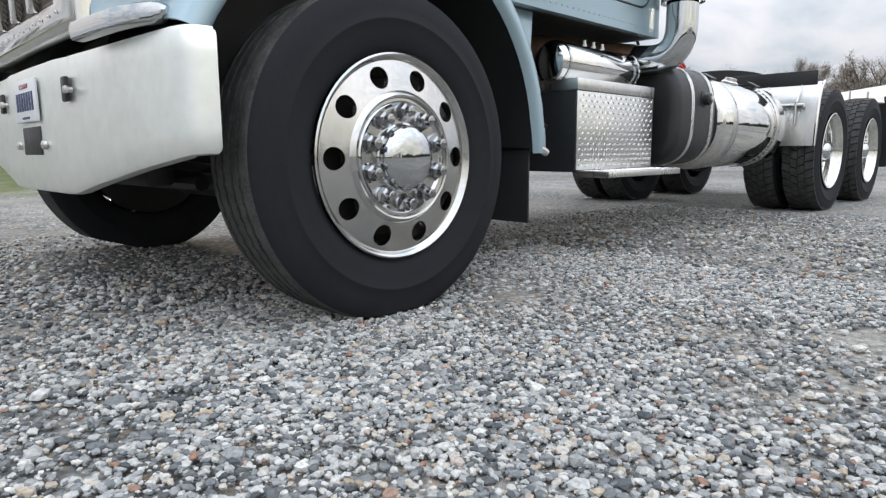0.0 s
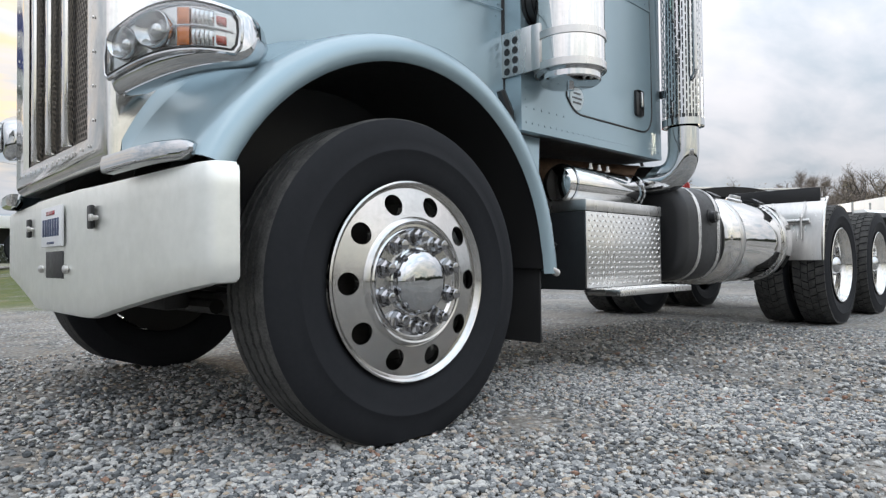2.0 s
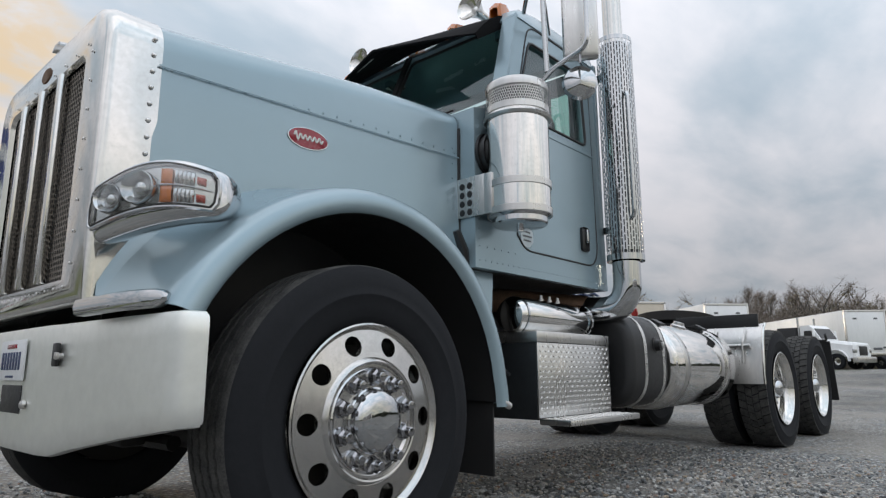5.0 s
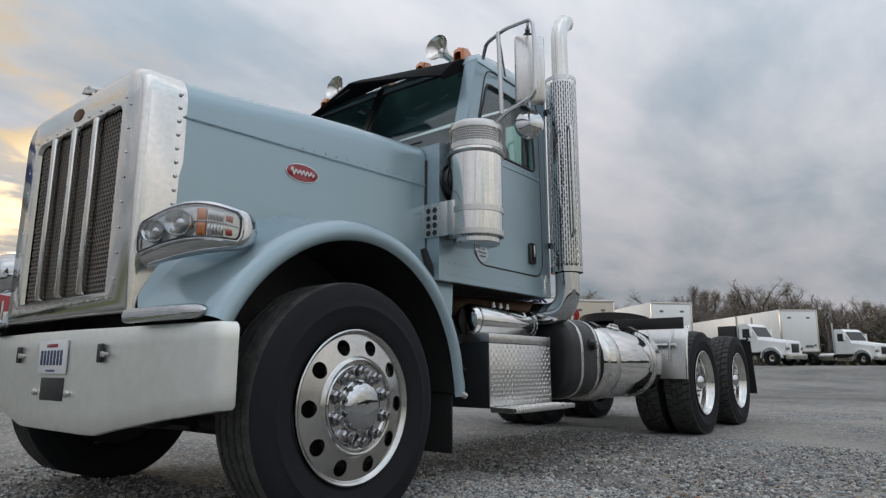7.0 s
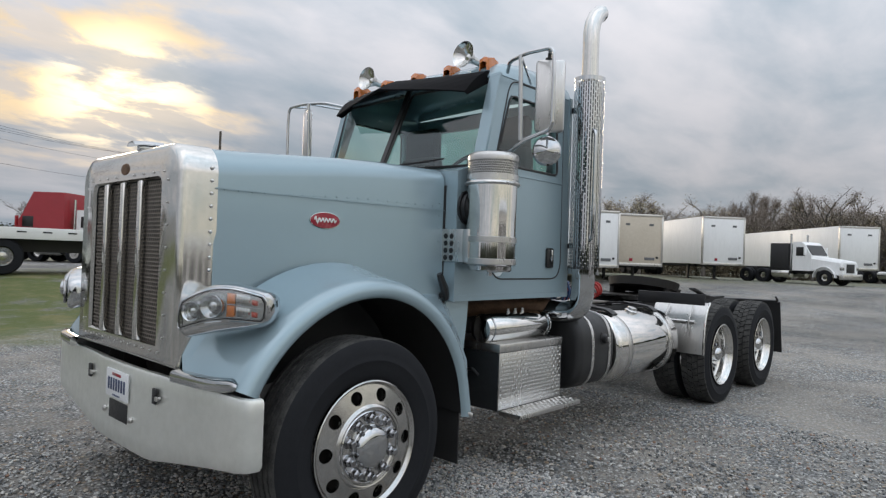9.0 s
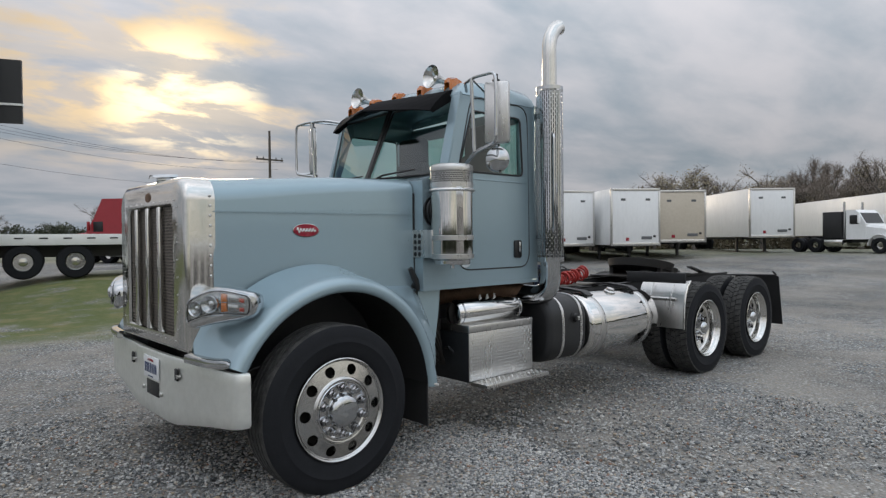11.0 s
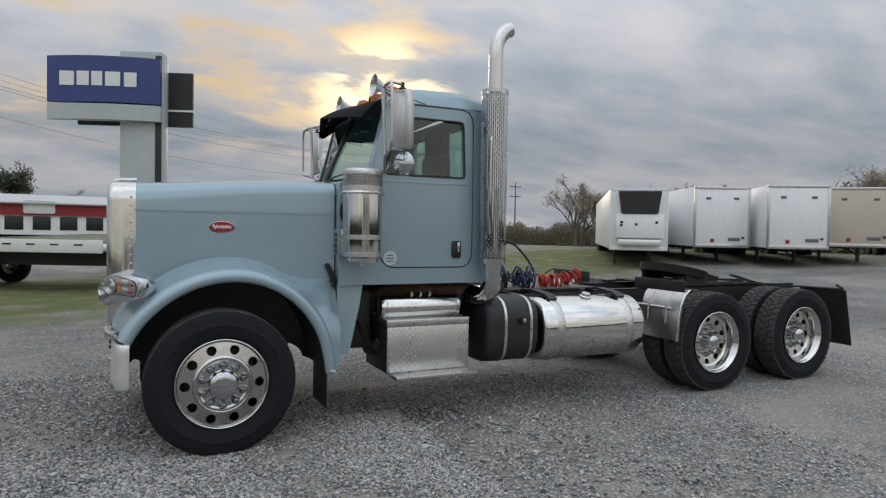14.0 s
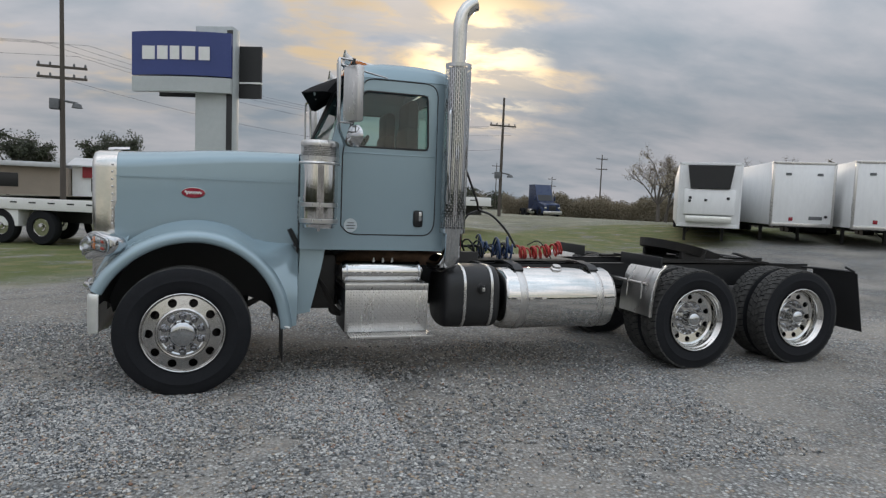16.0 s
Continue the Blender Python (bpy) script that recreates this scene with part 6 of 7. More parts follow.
def on(x, y):
    return Vector((x, y, lie(x, y)))


VAN_WHITE = mat("trailer_white", (0.86, 0.87, 0.87), (0.77, 0.78, 0.78), 0.4, 0, 0.8, 0.02, 60, streak=(1, 1, 0.3), speck=(0.55, 0.48, 0.40, 0.68))
VAN_TAN = mat("trailer_tan", (0.58, 0.52, 0.43), (0.50, 0.44, 0.35), 0.6, 0, 0.8, 0.05, 60)


def trailer(label, x, y, heading, skin, length=15.0, reefer=False, h=4.05):
    """A box trailer: walls, end frame, doors or cooling unit, axles and legs. The end faces the yard."""
    t = thing("box_trailer", label, "trailer", "parked trailers", on(x, y))
    t.scale = (0.95, 0.88, 0.815)
    t.rotation_euler = (0, 0, radians(heading))
    w, fl = 1.3, 1.0
    part("body", boxbm((0, -w, fl), (length, w, h), 0.03), skin, t)
    fr = bmesh.new()
    box(fr, (-0.02, -w - 0.01, fl - 0.05), (0.08, w + 0.01, fl + 0.12), 0.01)
    box(fr, (-0.02, -w - 0.01, h - 0.12), (0.08, w + 0.01, h + 0.01), 0.01)
    for y in (-w - 0.01, w - 0.09):
        box(fr, (-0.02, y, fl), (0.08, y + 0.10, h), 0.01)
    part("end_frame", fr, STEEL if not reefer else VAN_WHITE, t)
    if reefer:
        bm = bmesh.new()
        loft(bm, [[Vector((x, y, z)) for y, z in ((-0.95, h - 0.15), (0.95, h - 0.15), (0.80, h - 1.25), (-0.80, h - 1.25))] for x in (-0.38, -0.02)], closed=True, cap=True)
        part("cooling_unit", bm, BLACK, t, "black cooling-unit grille")
        part("unit_housing", boxbm((-0.32, -1.05, fl + 0.55), (-0.015, 1.05, h - 1.27), 0.06), VAN_WHITE, t)
        part("unit_shelf", boxbm((-0.30, -0.95, fl + 0.20), (-0.015, 0.95, fl + 0.50), 0.03), DULL_ALU, t)
        for y, z in ((-0.75, 2.35), (0.15, 2.25), (0.8, 2.35), (0.82, 2.2)):
            part("port", boxbm((-0.34, y - 0.06, z - 0.06), (-0.315, y + 0.06, z + 0.06), 0.01), BLACK, t)
    else:
        for y in (-0.65, 0.65):
            part("notice", boxbm((-0.016, y - 0.12, h - 0.65), (-0.006, y + 0.12, h - 0.53)), SEATGREY, t)
        part("hose_panel", boxbm((-0.03, -0.85, fl + 0.30), (-0.006, -0.30, fl + 0.46), 0.01), SEATGREY, t)
        part("round_port", boxbm((-0.03, -1.05, fl + 0.40), (-0.006, -0.93, fl + 0.52), 0.03), BLACK, t)
        part("marker", boxbm((-0.02, 0.35, fl + 0.22), (-0.006, 0.52, fl + 0.40), 0.01), RED, t)
    ch = bmesh.new()
    box(ch, (2.3, -0.6, 0.83), (length - 0.3, -0.45, fl - 0.001))
    box(ch, (2.3, 0.45, 0.83), (length - 0.3, 0.6, fl - 0.001))
    part("chassis", ch, BLACK, t, smooth=False)
    bg = bmesh.new()
    box(bg, (length - 4.4, -0.62, 0.40), (length - 1.0, 0.62, 0.84), 0.05)
    part("coupler_plate", boxbm((0.5, -0.55, 0.90), (1.4, 0.55, 0.998), 0.02), BLACK, t)
    part("bogie_frame", bg, BLACK, t, smooth=False)
    for y in (-0.9, 0.8):
        lg = bmesh.new()
        box(lg, (2.45, y, 0.04), (2.60, y + 0.13, 1.02))
        box(lg, (2.36, y - 0.08, 0.0), (2.70, y + 0.21, 0.05))
        tube(lg, [(2.52, y + 0.06, 0.45), (3.6, y * 0.6, 0.98)], 0.03, 6)
        part("landing_leg", lg, BLACK, t)
    tb = bmesh.new()
    lathe(tb, [(0.27, 0.0), (0.48, 0.02), (0.51, 0.08), (0.51, 0.2), (0.48, 0.27), (0.27, 0.28)], 28, "y")
    first = None
    for x in (length - 3.6, length - 2.3):
        for y in (-1.29, -0.97, 0.69, 1.01):
            if first is None:
                first = part("tyre", tb, RUBBER, t, at=pose(x, y, 0.51))
            else:
                again(first, t, pose(x, y, 0.51))
    return t


trailer("white refrigerated trailer with a black cooling unit, parked on grass", 17.9, 15.0, 53, VAN_WHITE, reefer=True)
trailer("white box trailer parked on the grass", 21.4, 13.9, 62, VAN_WHITE)
trailer("white box trailer with small notices, parked on the grass", 22.9, 11.55, 55, VAN_WHITE)
trailer("faded tan box trailer parked on the grass", 25.5, 10.75, 49, VAN_TAN, h=3.9)
trailer("long white box trailer parked on the grass", 32.0, 9.2, 46, VAN_WHITE)
trailer("white box trailer parked behind a white truck", 41.1, 4.7, 40, VAN_WHITE)


def small_wheel(parent, x, y, z=0.5, r=0.5):
    bm = bmesh.new()
    lathe(bm, [(r * 0.55, 0.0), (r * 0.92, 0.01), (r, 0.06), (r, 0.22), (r * 0.92, 0.28), (r * 0.55, 0.28)], 28, "y", close=True)
    t = part("tyre", bm, RUBBER, parent, at=pose(x, y, z))
    bm = bmesh.new()
    lathe(bm, [(r * 0.56, 0.05), (r * 0.5, 0.03), (r * 0.45, 0.08), (r * 0.25, 0.06), (r * 0.2, 0.0), (0.0, -0.01)], 20, "y")
    part("rim", bm, ALU, parent, at=pose(x, y, z))


def tractor(label, at, heading, paint, conventional=True, sleeper=False):
    """A parked road tractor; its nose points along its own -x."""
    t = thing("parked_truck", label, "truck", "parked trucks", at)
    t.rotation_euler = (0, 0, radians(heading))
    bm = bmesh.new()
    secs = []
    for x, hw, top, lo in ((-1.05, 0.85, 1.50, 0.75), (-0.95, 0.95, 1.62, 0.65), (0.2, 1.0, 1.78, 0.9), (0.9, 1.0, 1.88, 0.95)):
        secs.append([Vector((x, y, z)) for y, z in ((-hw, lo), (-hw, top - 0.15), (-hw * 0.85, top), (hw * 0.85, top), (hw, top - 0.15), (hw, lo))])
    loft(bm, secs, closed=True, cap=True)
    part("hood", bm, paint, t)
    bm = bmesh.new()
    end, top = (2.2, 2.85) if not sleeper else (3.6, 3.85)
    prof = [(0.9, 0.9), (0.9, 1.9), (1.35, 2.65), (1.6 if not sleeper else 1.9, top), (end, top), (end, 0.9)]
    loft(bm, [[Vector((x, y, z)) for x, z in prof] for y in (-1.02, 1.02)], closed=True, cap=True)
    part("cab", bm, paint, t, smooth=False)
    bm = bmesh.new()
    loft(bm, [[Vector((0.93, y, 1.95)), Vector((1.335, y, 2.63))] for y in (-0.9, 0.9)])
    part("windscreen", solid(bm, 0.02), PLASTIC, t)
    for y in (-1.03, 1.02):
        part("side_glass", boxbm((1.35, y, 1.9), (1.95, y + 0.01, 2.5), 0.003), PLASTIC, t)
    part("grille", boxbm((-1.09, -0.45, 0.85), (-1.03, 0.45, 1.42), 0.03), BLACK, t)
    part("bumper", boxbm((-1.25, -1.15, 0.42), (-0.95, 1.15, 0.78), 0.06), STEEL, t)
    for y in (-0.98, 0.68):
        part("headlamp", boxbm((-1.06, y, 1.0), (-0.9, y + 0.3, 1.25), 0.04), CHROME, t)
    for s in (-1, 1):
        bm = bmesh.new()
        tube(bm, [(2.35, s * 0.95, 1.0), (2.35, s * 0.95, 3.4)], 0.07, 12)
        if not sleeper:
            part("stack", bm, CHROME, t)
        else:
            bm.free()
        part("mirror", boxbm((1.15, s * 1.25 - 0.1, 1.95), (1.25, s * 1.25 + 0.1, 2.5), 0.03), paint, t)
        bm = bmesh.new()
        lathe(bm, [(0.0, 2.3), (0.28, 2.32), (0.3, 2.4), (0.3, 3.5), (0.28, 3.58), (0, 3.6)], 20, "x", (0, s * 0.95, 0.68))
        part("fuel_tank", bm, ALU, t)
        bm = bmesh.new()
        loft(bm, [[Vector((0.0 + 0.72 * math.cos(radians(a)), y, 0.5 + 0.72 * math.sin(radians(a)))) for y in (s * 1.18, s * 0.85)] for a in range(0, 181, 15)])
        part("fender", solid(bm, 0.03), paint, t)
    fr = bmesh.new()
    box(fr, (-0.8, -0.45, 0.7), (6.2, -0.33, 0.98))
    box(fr, (-0.8, 0.33, 0.7), (6.2, 0.45, 0.98))
    part("frame", fr, BLACK, t, smooth=False)
    for x in (0.0, 4.3, 5.6):
        small_wheel(t, x, -1.18)
        small_wheel(t, x, 0.90)
        if x:
            small_wheel(t, x, -0.85)
            small_wheel(t, x, 0.57)
    return t


BLUE_DARK = mat("dark_blue_truck_paint", (0.016, 0.032, 0.09), (0.013, 0.026, 0.075), 0.3, 0.2, 2, 0, coat=0.5)
TRUCK_RED = mat("red_truck_paint", (0.35, 0.02, 0.03), (0.30, 0.018, 0.025), 0.35, 0, 2, 0, coat=0.4)
BLACK_BOX = mat("black_headboard", (0.02, 0.02, 0.022), None, 0.5)
mk = tractor("white day-cab tractor parked facing the yard", on(33.6, 4.5), 72, VAN_WHITE)
mk.scale = (0.74, 0.74, 0.74)
part("headboard", boxbm((2.42, -1.2, 0.98), (3.7, 1.2, 2.75), 0.03), BLACK_BOX, mk)
tractor("white tractor parked behind the first", on(43.3, 1.4), 60, VAN_WHITE).scale = (0.76, 0.76, 0.76)
tractor("dark blue sleeper tractor parked by the road", on(34.6, 61.2), 88, BLUE_DARK, sleeper=True)
tractor("red sleeper tractor parked behind the flatbed", on(5.8, 32.3), -48, TRUCK_RED, sleeper=True).scale = (0.84, 0.84, 0.82)
tractor("white tractor parked behind the flatbed", on(9.6, 28.7), 130, VAN_WHITE).scale = (0.85, 0.85, 0.85)

GREY_SIGN = mat("sign_grey_cladding", (0.46, 0.49, 0.49), (0.41, 0.44, 0.44), 0.5, 0.1, 0.8, 0.01, 30)
SIGN_BLUE = mat("sign_blue", (0.035, 0.055, 0.20), (0.03, 0.05, 0.18), 0.4, 0, 1, 0)


def dealer_sign():
    """A tall dealer sign: grey post and cap, bowed blue panel with pale shapes in place of the brand, a dark panel behind."""
    s = thing("dealer_sign", "tall grey roadside sign with a blue panel and pale block shapes", "sign", at=on(0.10, 17.35))
    s.rotation_euler = (0, 0, radians(-22))

    def slab(y, x0, x1, z0, z1, depth, bow):
        secs = []
        for i in range(13):
            x = x0 + (x1 - x0) * i / 12
            b = bow * (1 - (2 * i / 12 - 1) ** 2)
            secs.append([Vector((x, y - b, z0)), Vector((x, y - b, z1)), Vector((x, y + depth, z1)), Vector((x, y + depth, z0))])
        b2 = bmesh.new()
        loft(b2, secs, closed=True, cap=True)
        bmesh.ops.recalc_face_normals(b2, faces=b2.faces)
        return b2

    g = s.location.z
    part("post", boxbm((-1.30, 0.02, 0), (-0.01, 0.62, 7.22 - g), 0.02), GREY_SIGN, s)
    # black strip painted on the front for the post's dark side
    part("post_edge", boxbm((-0.20, -0.004, 0), (0.0, 0.016, 7.10 - g), 0.004), BLACK, s)
    part("blue_panel", slab(-0.14, -3.45, 0.0, 5.52 - g, 6.95 - g, 0.13, 0.22), SIGN_BLUE, s)
    part("grey_panel", slab(-0.14, -3.45, 0.0, 4.98 - g, 5.47 - g, 0.13, 0.22), GREY_SIGN, s)
    part("back_panel", slab(0.64, -2.9, 0.75, 4.95 - g, 6.72 - g, 0.12, 0.0), BLACK, s)
    part("panel_gap", boxbm((-2.9, 0.60, 5.44 - g), (0.77, 0.78, 5.50 - g)), WHITE, s)
    x = -2.99
    for w in (0.50, 0.40, 0.36, 0.50, 0.42):
        yb = -0.145 - 0.22 * (1 - (2 * (x + w / 2 + 3.45) / 3.45 - 1) ** 2)
        part("pale_block", slab(yb - 0.02, x, x + w * 0.9, 6.02 - g, 6.46 - g, 0.012, 0.0), WHITE, s)
        x += w + 0.05
    return s


dealer_sign()


def flatbed(label, a, b, axles):
    a, b = Vector(a), Vector(b)
    d = b - a
    mid = (a + b) / 2
    a.z = lie(mid.x, mid.y)
    t = thing("flatbed_trailer", label, "trailer", "parked trailers", a)
    t.rotation_euler = (0, 0, math.atan2(d.y, d.x))
    n = d.length
    part("deck", boxbm((0, -1.27, 1.02), (n, 1.27, 1.14), 0.02), DULL_ALU, t)
    part("side_rail", boxbm((0, -1.33, 0.98), (n, -1.271, 1.30), 0.01), WHITE, t)
    for k in range(int(n / 0.6)):
        part("stake_slot", boxbm((0.3 + k * 0.6, -1.337, 1.16), (0.52 + k * 0.6, -1.331, 1.20)), BLACK, t)
    fr = bmesh.new()
    box(fr, (0.2, -0.55, 0.62), (n - 0.2, -0.40, 1.02))
    box(fr, (0.2, 0.40, 0.62), (n - 0.2, 0.55, 1.02))
    part("beam", fr, BLACK, t, smooth=False)
    part("tool_box", boxbm((n * 0.55, -1.25, 0.5), (n * 0.55 + 1.4, -0.7, 0.97), 0.03), VAN_WHITE, t)
    for x in (axles, axles + 1.3):
        for y in (-1.27, 0.95):
            small_wheel(t, x, y, 0.5)
    for y in (-0.9, 0.8):
        part("landing_leg", boxbm((n - axles - 1.3, y, 0.0), (n - axles - 1.18, y + 0.1, 1.0)), BLACK, t, smooth=False)
    return t


flatbed("empty aluminium flatbed trailer standing on grass", (-12.8, 20.2, 0), (-0.75, 13.9, 0), 8.3)
flatbed("empty dark flatbed trailer standing on grass", (-1.0, 19.6, 0), (9.5, 17.6, 0), 2.3)

ROOF_PALE = mat("pale_metal_roof", (0.56, 0.57, 0.58), (0.48, 0.49, 0.50), 0.45, 0.3, 0.5, 0)
BRICK_RED = mat("red_fascia", (0.30, 0.02, 0.03), (0.26, 0.018, 0.025), 0.5)
WALL_TAN = mat("tan_wall", (0.30, 0.25, 0.20), (0.26, 0.22, 0.18), 0.8, 0, 1, 0.1, 30)


def store():
    s = thing("roadside_store", "low white store building with a red fascia and pale metal roof", "building", at=spot(96.3, 78, C14))
    s.rotation_euler = (0, 0, radians(4))
    part("wall", boxbm((-8, 0, 0), (6, 9, 3.3)), VAN_WHITE, s)
    part("fascia", boxbm((-7, -0.25, 2.0), (6.2, -0.01, 3.2)), BRICK_RED, s)
    bm = bmesh.new()
    loft(bm, [[Vector((x, -0.8, 3.3)), Vector((x, 4.5, 4.3)), Vector((x, 9.8, 3.3))] for x in (-8.4, 6.4)])
    part("roof", solid(bm, 0.15), ROOF_PALE, s)
    part("canopy_sign", boxbm((-2.2, -0.45, 2.2), (0.6, -0.26, 3.5), 0.2), WHITE, s)
    for k in range(5):
        part("window", boxbm((-6.2 + k * 2.4, -0.06, 0.5), (-4.6 + k * 2.4, -0.004, 1.9), 0.02), PLASTIC, s)
    part("side_wall", boxbm((-33, -2, 0), (-8.1, 8, 2.9)), WALL_TAN, s)
    for k in range(3):
        part("side_window", boxbm((-29 + k * 6.5, -2.06, 0.8), (-25.5 + k * 6.5, -2.004, 2.2), 0.02), PLASTIC, s)
    part("side_roof", boxbm((-33.6, -2.8, 2.9), (-8.5, 8.5, 3.4), 0.05), ROOF_PALE, s)


store()

POLE_WOOD = mat("weathered_pole", (0.10, 0.085, 0.07), (0.07, 0.06, 0.05), 0.85, 0, 4, 0.2, 40, streak=(3, 3, 0.3))


def utility_pole(at, h, arms=1, lamp=False, label="tall weathered wooden utility pole", arm_z=0, lamp_z=0):
    t = thing("utility_pole", label, "pole", "utility poles", at)
    bm = bmesh.new()
    lathe(bm, [(0.125, 0), (0.07, h), (0.0, h)], 10)
    part("mast", bm, POLE_WOOD, t)
    for k in range(arms):
        z = h * 0.93 - k * 1.5 if arms < 3 else h * 0.95 - k * h * 0.13
        z = arm_z - 0.45 * k if arm_z else z
        part("cross_arm", boxbm((-0.95, -0.05, z - 0.05), (0.95, 0.05, z + 0.05)), POLE_WOOD, t)
        for x in (-0.88, -0.45, 0.45, 0.88):
            bm = bmesh.new()
            lathe(bm, [(0.04, z + 0.05), (0.05, z + 0.11), (0.03, z + 0.18), (0, z + 0.19)], 8, "z", (x, 0, 0))
            part("insulator", bm, SEATGREY, t)
    if lamp:
        lz = lamp_z or h * 0.52
        bm = bmesh.new()
        lathe(bm, [(0.22, 0.0), (0.16, 0.16), (0.0, 0.22)], 14, "z", (0.6, -0.2, lz))
        tube(bm, [(0, 0, lz + 0.3), (0.6, -0.2, lz + 0.2)], 0.05, 6)
        box(bm, (-0.45, -0.25, lz - 0.1), (-0.1, 0.1, lz + 0.35), 0.03)
        part("yard_lamp", bm, SEATGREY, t)
    return t


P1 = on(-6.9, 25.6)
utility_pole(P1, 12.5, 2, True, arm_z=6.7, lamp_z=5.0)
P2 = on(17.5, 35.2)
utility_pole(P2, 8.1, 1, True, lamp_z=2.7, arm_z=6.2)
P3 = on(51.6, 78.0)
utility_pole(P3, 9.2, 2)
utility_pole(on(49.8, 114.7), 9.5, 2, label="distant wooden power-line pole")
utility_pole(on(64.6, 118.9), 7.5, 2)


def wire(a, b, sag):
    a, b = Vector(a), Vector(b)
    bm = bmesh.new()
    tube(bm, [a.lerp(b, k / 16) - Vector((0, 0, sag * 4 * (k / 16) * (1 - k / 16))) for k in range(17)], 0.007, 4)
    return bm


wr_ = thing("overhead_wires", "thin black overhead power lines", "wires")
for dz, dx in ((7.7, -1.0), (7.7, 0.0), (7.7, 1.0), (7.2, 0.6), (6.2, 0.1)):
    part("wire", wire(P1 + Vector((dx, 0, dz)), P2 + Vector((dx, 0, dz - 1.6)), 1.0), BLACK, wr_)
    part("wire", wire(P1 + Vector((dx, 0, dz)), P1 + Vector((-50 + dx, -8, dz)), 1.0), BLACK, wr_)

# ---- trees ----
BARK = mat("grey_bark", (0.13, 0.115, 0.10), (0.09, 0.08, 0.07), 0.9, 0, 3, 0.3, 30)
TWIG = mat("bare_twigs", (0.25, 0.21, 0.18), (0.19, 0.16, 0.135), 0.9, 0, 2, 0, rand=0.3)
LEAF_OLIVE = mat("olive_leaves", (0.21, 0.185, 0.115), (0.25, 0.205, 0.135), 0.7, 0, 1.5, 0, rand=0.45)
LEAF_DARK = mat("dark_leaves", (0.030, 0.042, 0.022), (0.05, 0.055, 0.028), 0.7, 0, 1.5, 0, rand=0.45)


def tree_meshes(seed, h, spread, leaf, leaf_count, leaf_size, twigs):
    """Trunk with forked limbs, fine twigs and a loose crown of small leaves."""
    rnd = random.Random(seed)
    trunk, fine, crown_bm = bmesh.new(), [], []

    def grow(p, d, length, r, level):
        n = 4
        pts, rad = [p], [r]
        for k in range(n):
            d = (d + Vector((rnd.uniform(-1, 1), rnd.uniform(-1, 1), rnd.uniform(-0.3, 0.7))) * 0.18).normalized()
            p = p + d * length / n
            pts.append(p)
            rad.append(r * (1 - 0.55 * (k + 1) / n))
        tube(trunk, pts, rad, 5 if level else 7, False)
        if level >= 3:
            fine.append(pts)
            return
        for k in range(rnd.choice((3, 4)) if level else 5):
            q = pts[rnd.choice((2, 3, 4))]
            a = rnd.uniform(0, 6.28)
            e = (d * 0.75 + Vector((math.cos(a), math.sin(a), rnd.uniform(0.0, 0.7))) * spread).normalized()
            grow(q, e, length * rnd.uniform(0.5, 0.72), r * 0.5, level + 1)

    grow(Vector((0, 0, -0.1)), Vector((0, 0, 1)), h * 0.42, h * 0.022, 0)
    verts, faces = [], []
    for pts in fine:
        for k in range(twigs):
            p = pts[rnd.randrange(1, len(pts))]
            d = Vector((rnd.uniform(-1, 1), rnd.uniform(-1, 1), rnd.uniform(-0.2, 1.2))).normalized() * h * rnd.uniform(0.05, 0.10)
            s = d.orthogonal().normalized() * h * 0.0012
            i = len(verts)
            verts += [p - s, p + s, p + d]
            faces.append((i, i + 1, i + 2))
    lv, lf = [], []
    for pts in fine:
        for k in range(leaf_count):
            c = pts[rnd.randrange(1, len(pts))] + Vector((rnd.gauss(0, 1), rnd.gauss(0, 1), rnd.gauss(0, 0.8))) * h * 0.035
            u = Vector((rnd.uniform(-1, 1), rnd.uniform(-1, 1), rnd.uniform(-1, 1))).normalized() * leaf_size * rnd.uniform(0.6, 1.3)
            v = u.orthogonal().normalized() * leaf_size * 0.55
            i = len(lv)
            lv += [c - u, c + v, c + u, c - v]
            lf.append((i, i + 1, i + 2, i + 3))
    me1 = bpy.data.meshes.new("trunk")
    trunk.to_mesh(me1)
    trunk.free()
    me1.materials.append(BARK)
    me2 = bpy.data.meshes.new("bare_growth")
    me2.from_pydata(verts, [], faces)
    me2.materials.append(TWIG)
    me3 = bpy.data.meshes.new("crown")
    me3.from_pydata(lv, [], lf)
    if leaf:
        me3.materials.append(leaf)
    return me1, me2, me3


KINDS = [tree_meshes(3, 9, 0.8, LEAF_OLIVE, 2, 0.06, 24), tree_meshes(11, 9, 0.9, LEAF_OLIVE, 14, 0.09, 16), tree_meshes(21, 8, 1.0, LEAF_DARK, 46, 0.15, 3), tree_meshes(5, 9.5, 0.7, None, 0, 0.1, 34), tree_meshes(31, 8, 1.1, LEAF_OLIVE, 26, 0.10, 14)]
LABELS = ["nearly bare winter tree at the yard's edge", "half-bare olive-brown tree at the yard's edge", "dense dark evergreen tree", "bare winter tree with fine twigs", "bushy olive-brown tree at the yard's edge"]


def tree(kind, at, scale, turn):
    t = thing("tree", LABELS[kind], "tree", "trees round the yard", at)
    for n, me in zip(("trunk", "bare_growth", "crown"), KINDS[kind]):
        if len(me.vertices):
            o = new(n, me)
            o.parent = t
            if n != "trunk":
                o["kind"] = "stuff"
    t.scale = (scale,) * 3
    t.rotation_euler = (0, 0, turn)
    return t


rnd = random.Random(4)
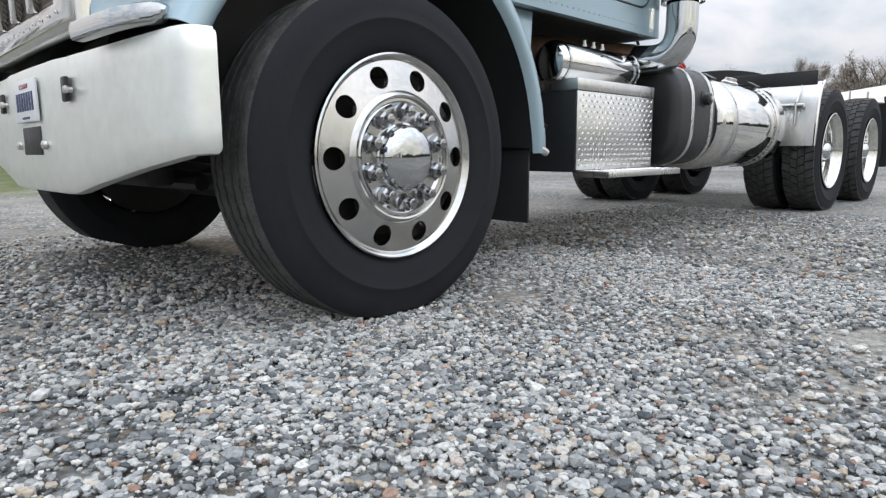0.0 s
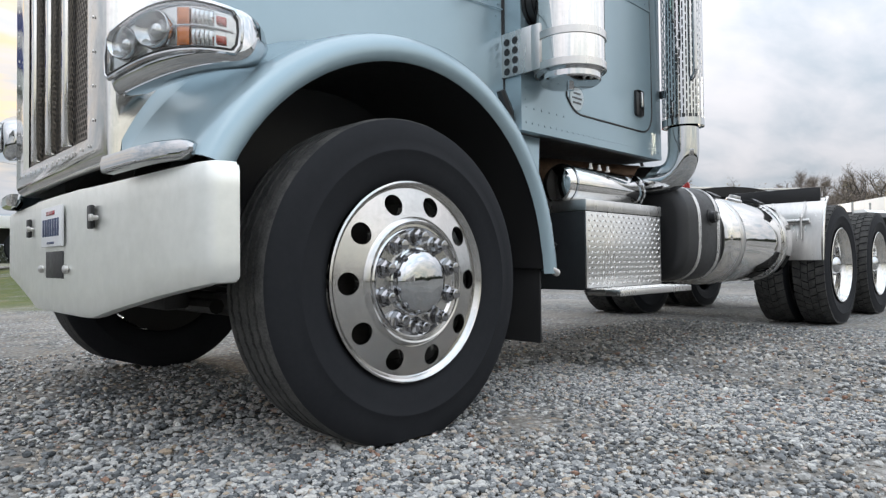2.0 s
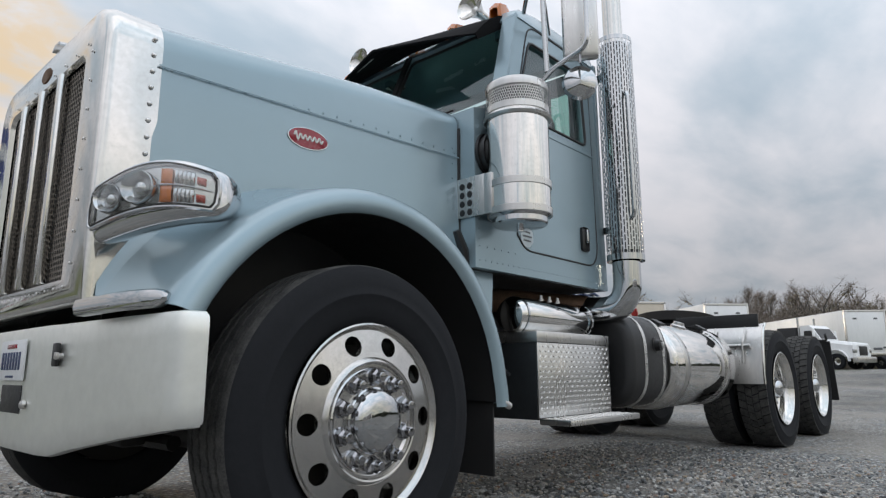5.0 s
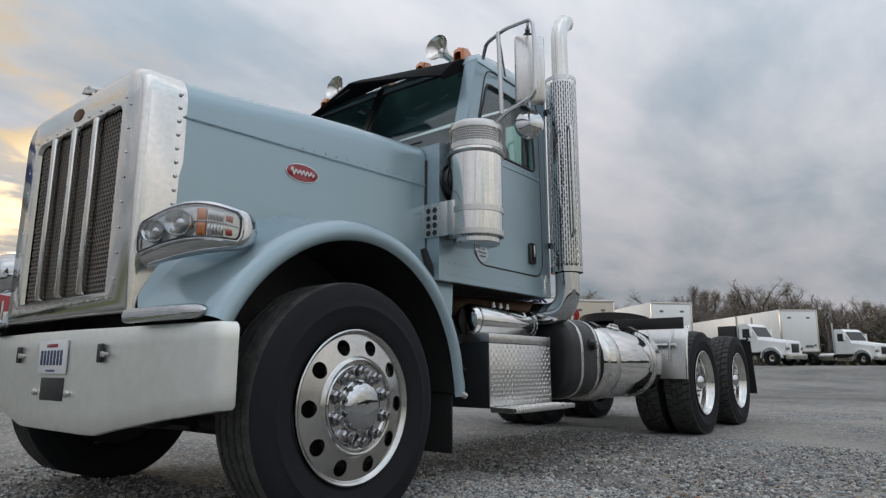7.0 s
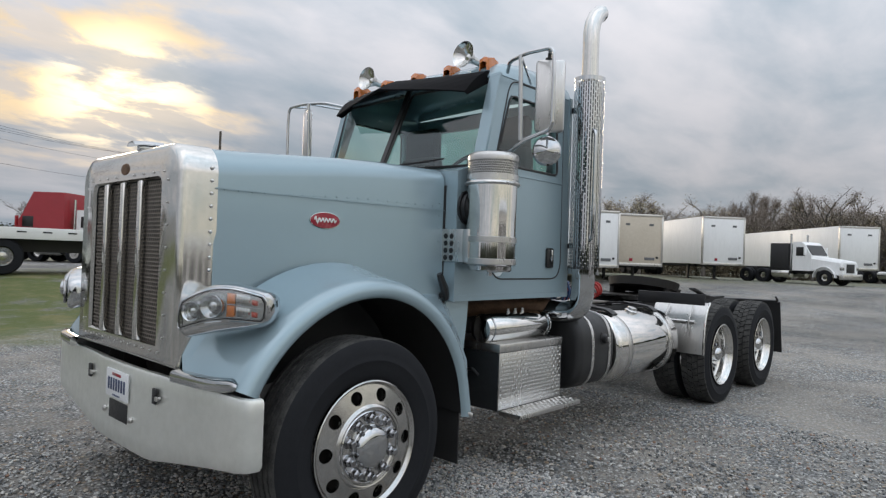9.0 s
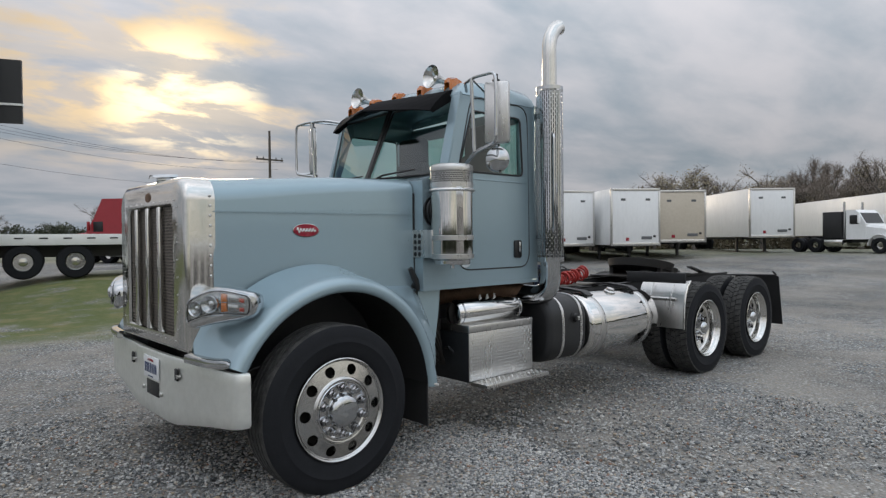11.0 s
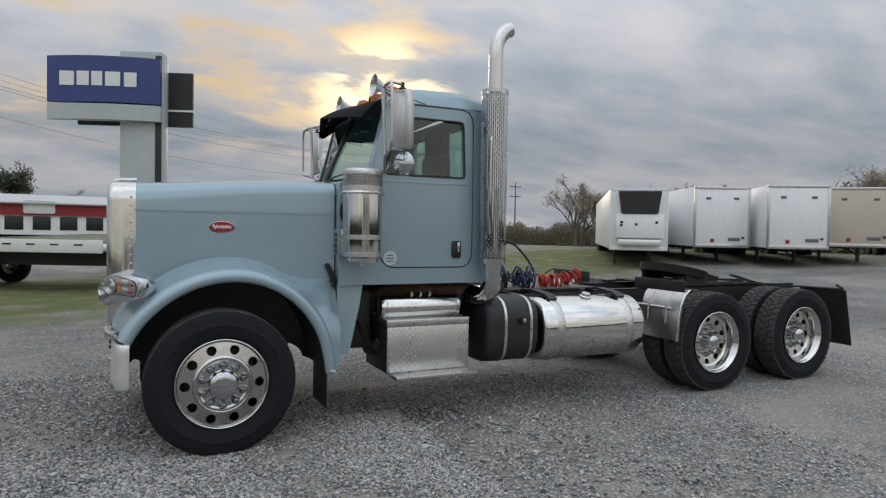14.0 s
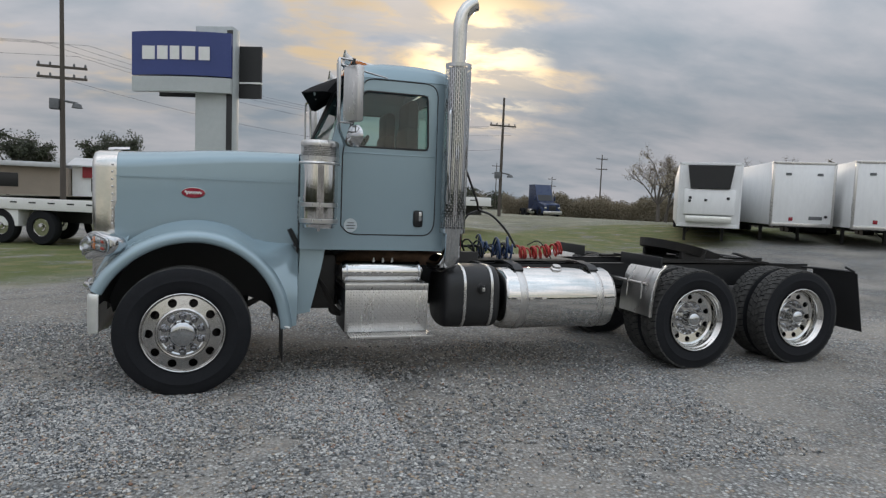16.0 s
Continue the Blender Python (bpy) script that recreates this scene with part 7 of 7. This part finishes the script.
# wood behind the trailers, from behind the white tractor round to the stack
for k in range(110):
    az = -3 + 48 * (k + rnd.random()) / 110
    d = rnd.uniform(72, 96)
    s = rnd.uniform(0.85, 1.4) * (0.75 if az > 30 else 1.0)
    tree(rnd.choice((0, 0, 1, 3, 3, 4)), spot(az, d), s, rnd.uniform(0, 6.28))
tree(1, spot(53.6, 60, C16), 0.95, 1.0)
tree(4, spot(52.2, 64, C16), 0.92, 2.0)
tree(4, spot(51.2, 63, C16), 0.80, 3.0)
tree(3, spot(53.0, 66, C16), 0.90, 4.0)
for k in range(12):
    az = 56 + 14 * (k + rnd.random()) / 12
    tree(1, spot(az, rnd.uniform(96, 112)), rnd.uniform(0.34, 0.52), rnd.uniform(0, 6.28))
for k in range(16):
    az = 70 + 47 * (k + rnd.random()) / 16
    tree(rnd.choice((2, 2, 1, 0)), spot(az, rnd.uniform(125, 150)), rnd.uniform(0.7, 1.25), rnd.uniform(0, 6.28))
tree(2, spot(98.9, 105, C14), 1.35, 0.4)
tree(2, spot(101.0, 108, C14), 1.2, 2.4)
tree(2, spot(106.8, 100, C16), 1.25, 1.4)
tree(2, spot(104.9, 104, C16), 1.1, 3.4)
tree(2, spot(108.4, 98, C16), 1.35, 5.1)


def thicket(name, label, leaf, az0, az1, d, h, count, c=C12, size=1.0):
    """Undergrowth: many small leaves and stems along an arc."""
    r = np.random.RandomState(int(az0 * 7) % 1000)
    a = np.radians(r.uniform(az0, az1, count))
    dd = d + r.uniform(-3, 3, count)
    top = h * (0.72 + 0.10 * np.sin(a * 37) + 0.10 * np.sin(a * 83 + 1) + 0.06 * np.sin(a * 211) + 0.25 * r.rand(count) ** 2)
    z = top * r.rand(count) ** 0.8
    C = np.c_[c.x + dd * np.cos(a), c.y + dd * np.sin(a), z]
    u = r.normal(size=(count, 3))
    u /= np.linalg.norm(u, axis=1)[:, None]
    v = np.cross(u, r.normal(size=(count, 3)))
    v /= np.linalg.norm(v, axis=1)[:, None]
    s = r.uniform(0.12, 0.30, (count, 1)) * size
    V = np.stack([C - u * s, C + v * s * 0.6, C + u * s, C - v * s * 0.6], 1).reshape(-1, 3)
    me = bpy.data.meshes.new(name)
    me.from_pydata(V.tolist(), [], np.arange(count * 4).reshape(-1, 4).tolist())
    me.materials.append(leaf)
    tagged(new(name, me), label, "bushes", kind="stuff")


LEAF_BROWN = mat("brown_scrub", (0.215, 0.175, 0.115), (0.165, 0.145, 0.10), 0.8, 0, 0.4, 0, rand=0.25)
thicket("scrub", "brown winter scrub along the yard's far edge", LEAF_BROWN, -4, 45.5, 80, 6.6, 130000, C12, 0.65)
thicket("low_scrub", "low brown scrub by the far road", LEAF_BROWN, 44.5, 65.5, 82, 3.0, 110000, C12, 0.36)
# unseen near side of the yard behind the camera, added for the chrome to reflect
thicket("back_hedge", "unseen dark hedge added behind the camera for reflections", LEAF_DARK, 172, 362, 62, 3.0, 30000, Vector((0, 0, 0)), 2.4)
sh = thing("workshop", "long pale metal workshop building with dark bay doors", "building", at=(-14, -46, 0))
part("wall", boxbm((0, -12, 0), (34, 0, 5.2)), VAN_WHITE, sh)
bm = bmesh.new()
loft(bm, [[Vector((x, 0.5, 5.2)), Vector((x, -6, 6.6)), Vector((x, -12.5, 5.2))] for x in (-0.5, 34.5)])
part("roof", solid(bm, 0.15), ROOF_PALE, sh)
for k in range(6):
    part("bay_door", boxbm((2 + k * 5.3, 0.004, 0), (5.6 + k * 5.3, 0.06, 4.2)), SEATGREY, sh)
thicket("far_hedge", "dark far hedge along the road", LEAF_DARK, 66, 125, 132, 4.6, 50000)
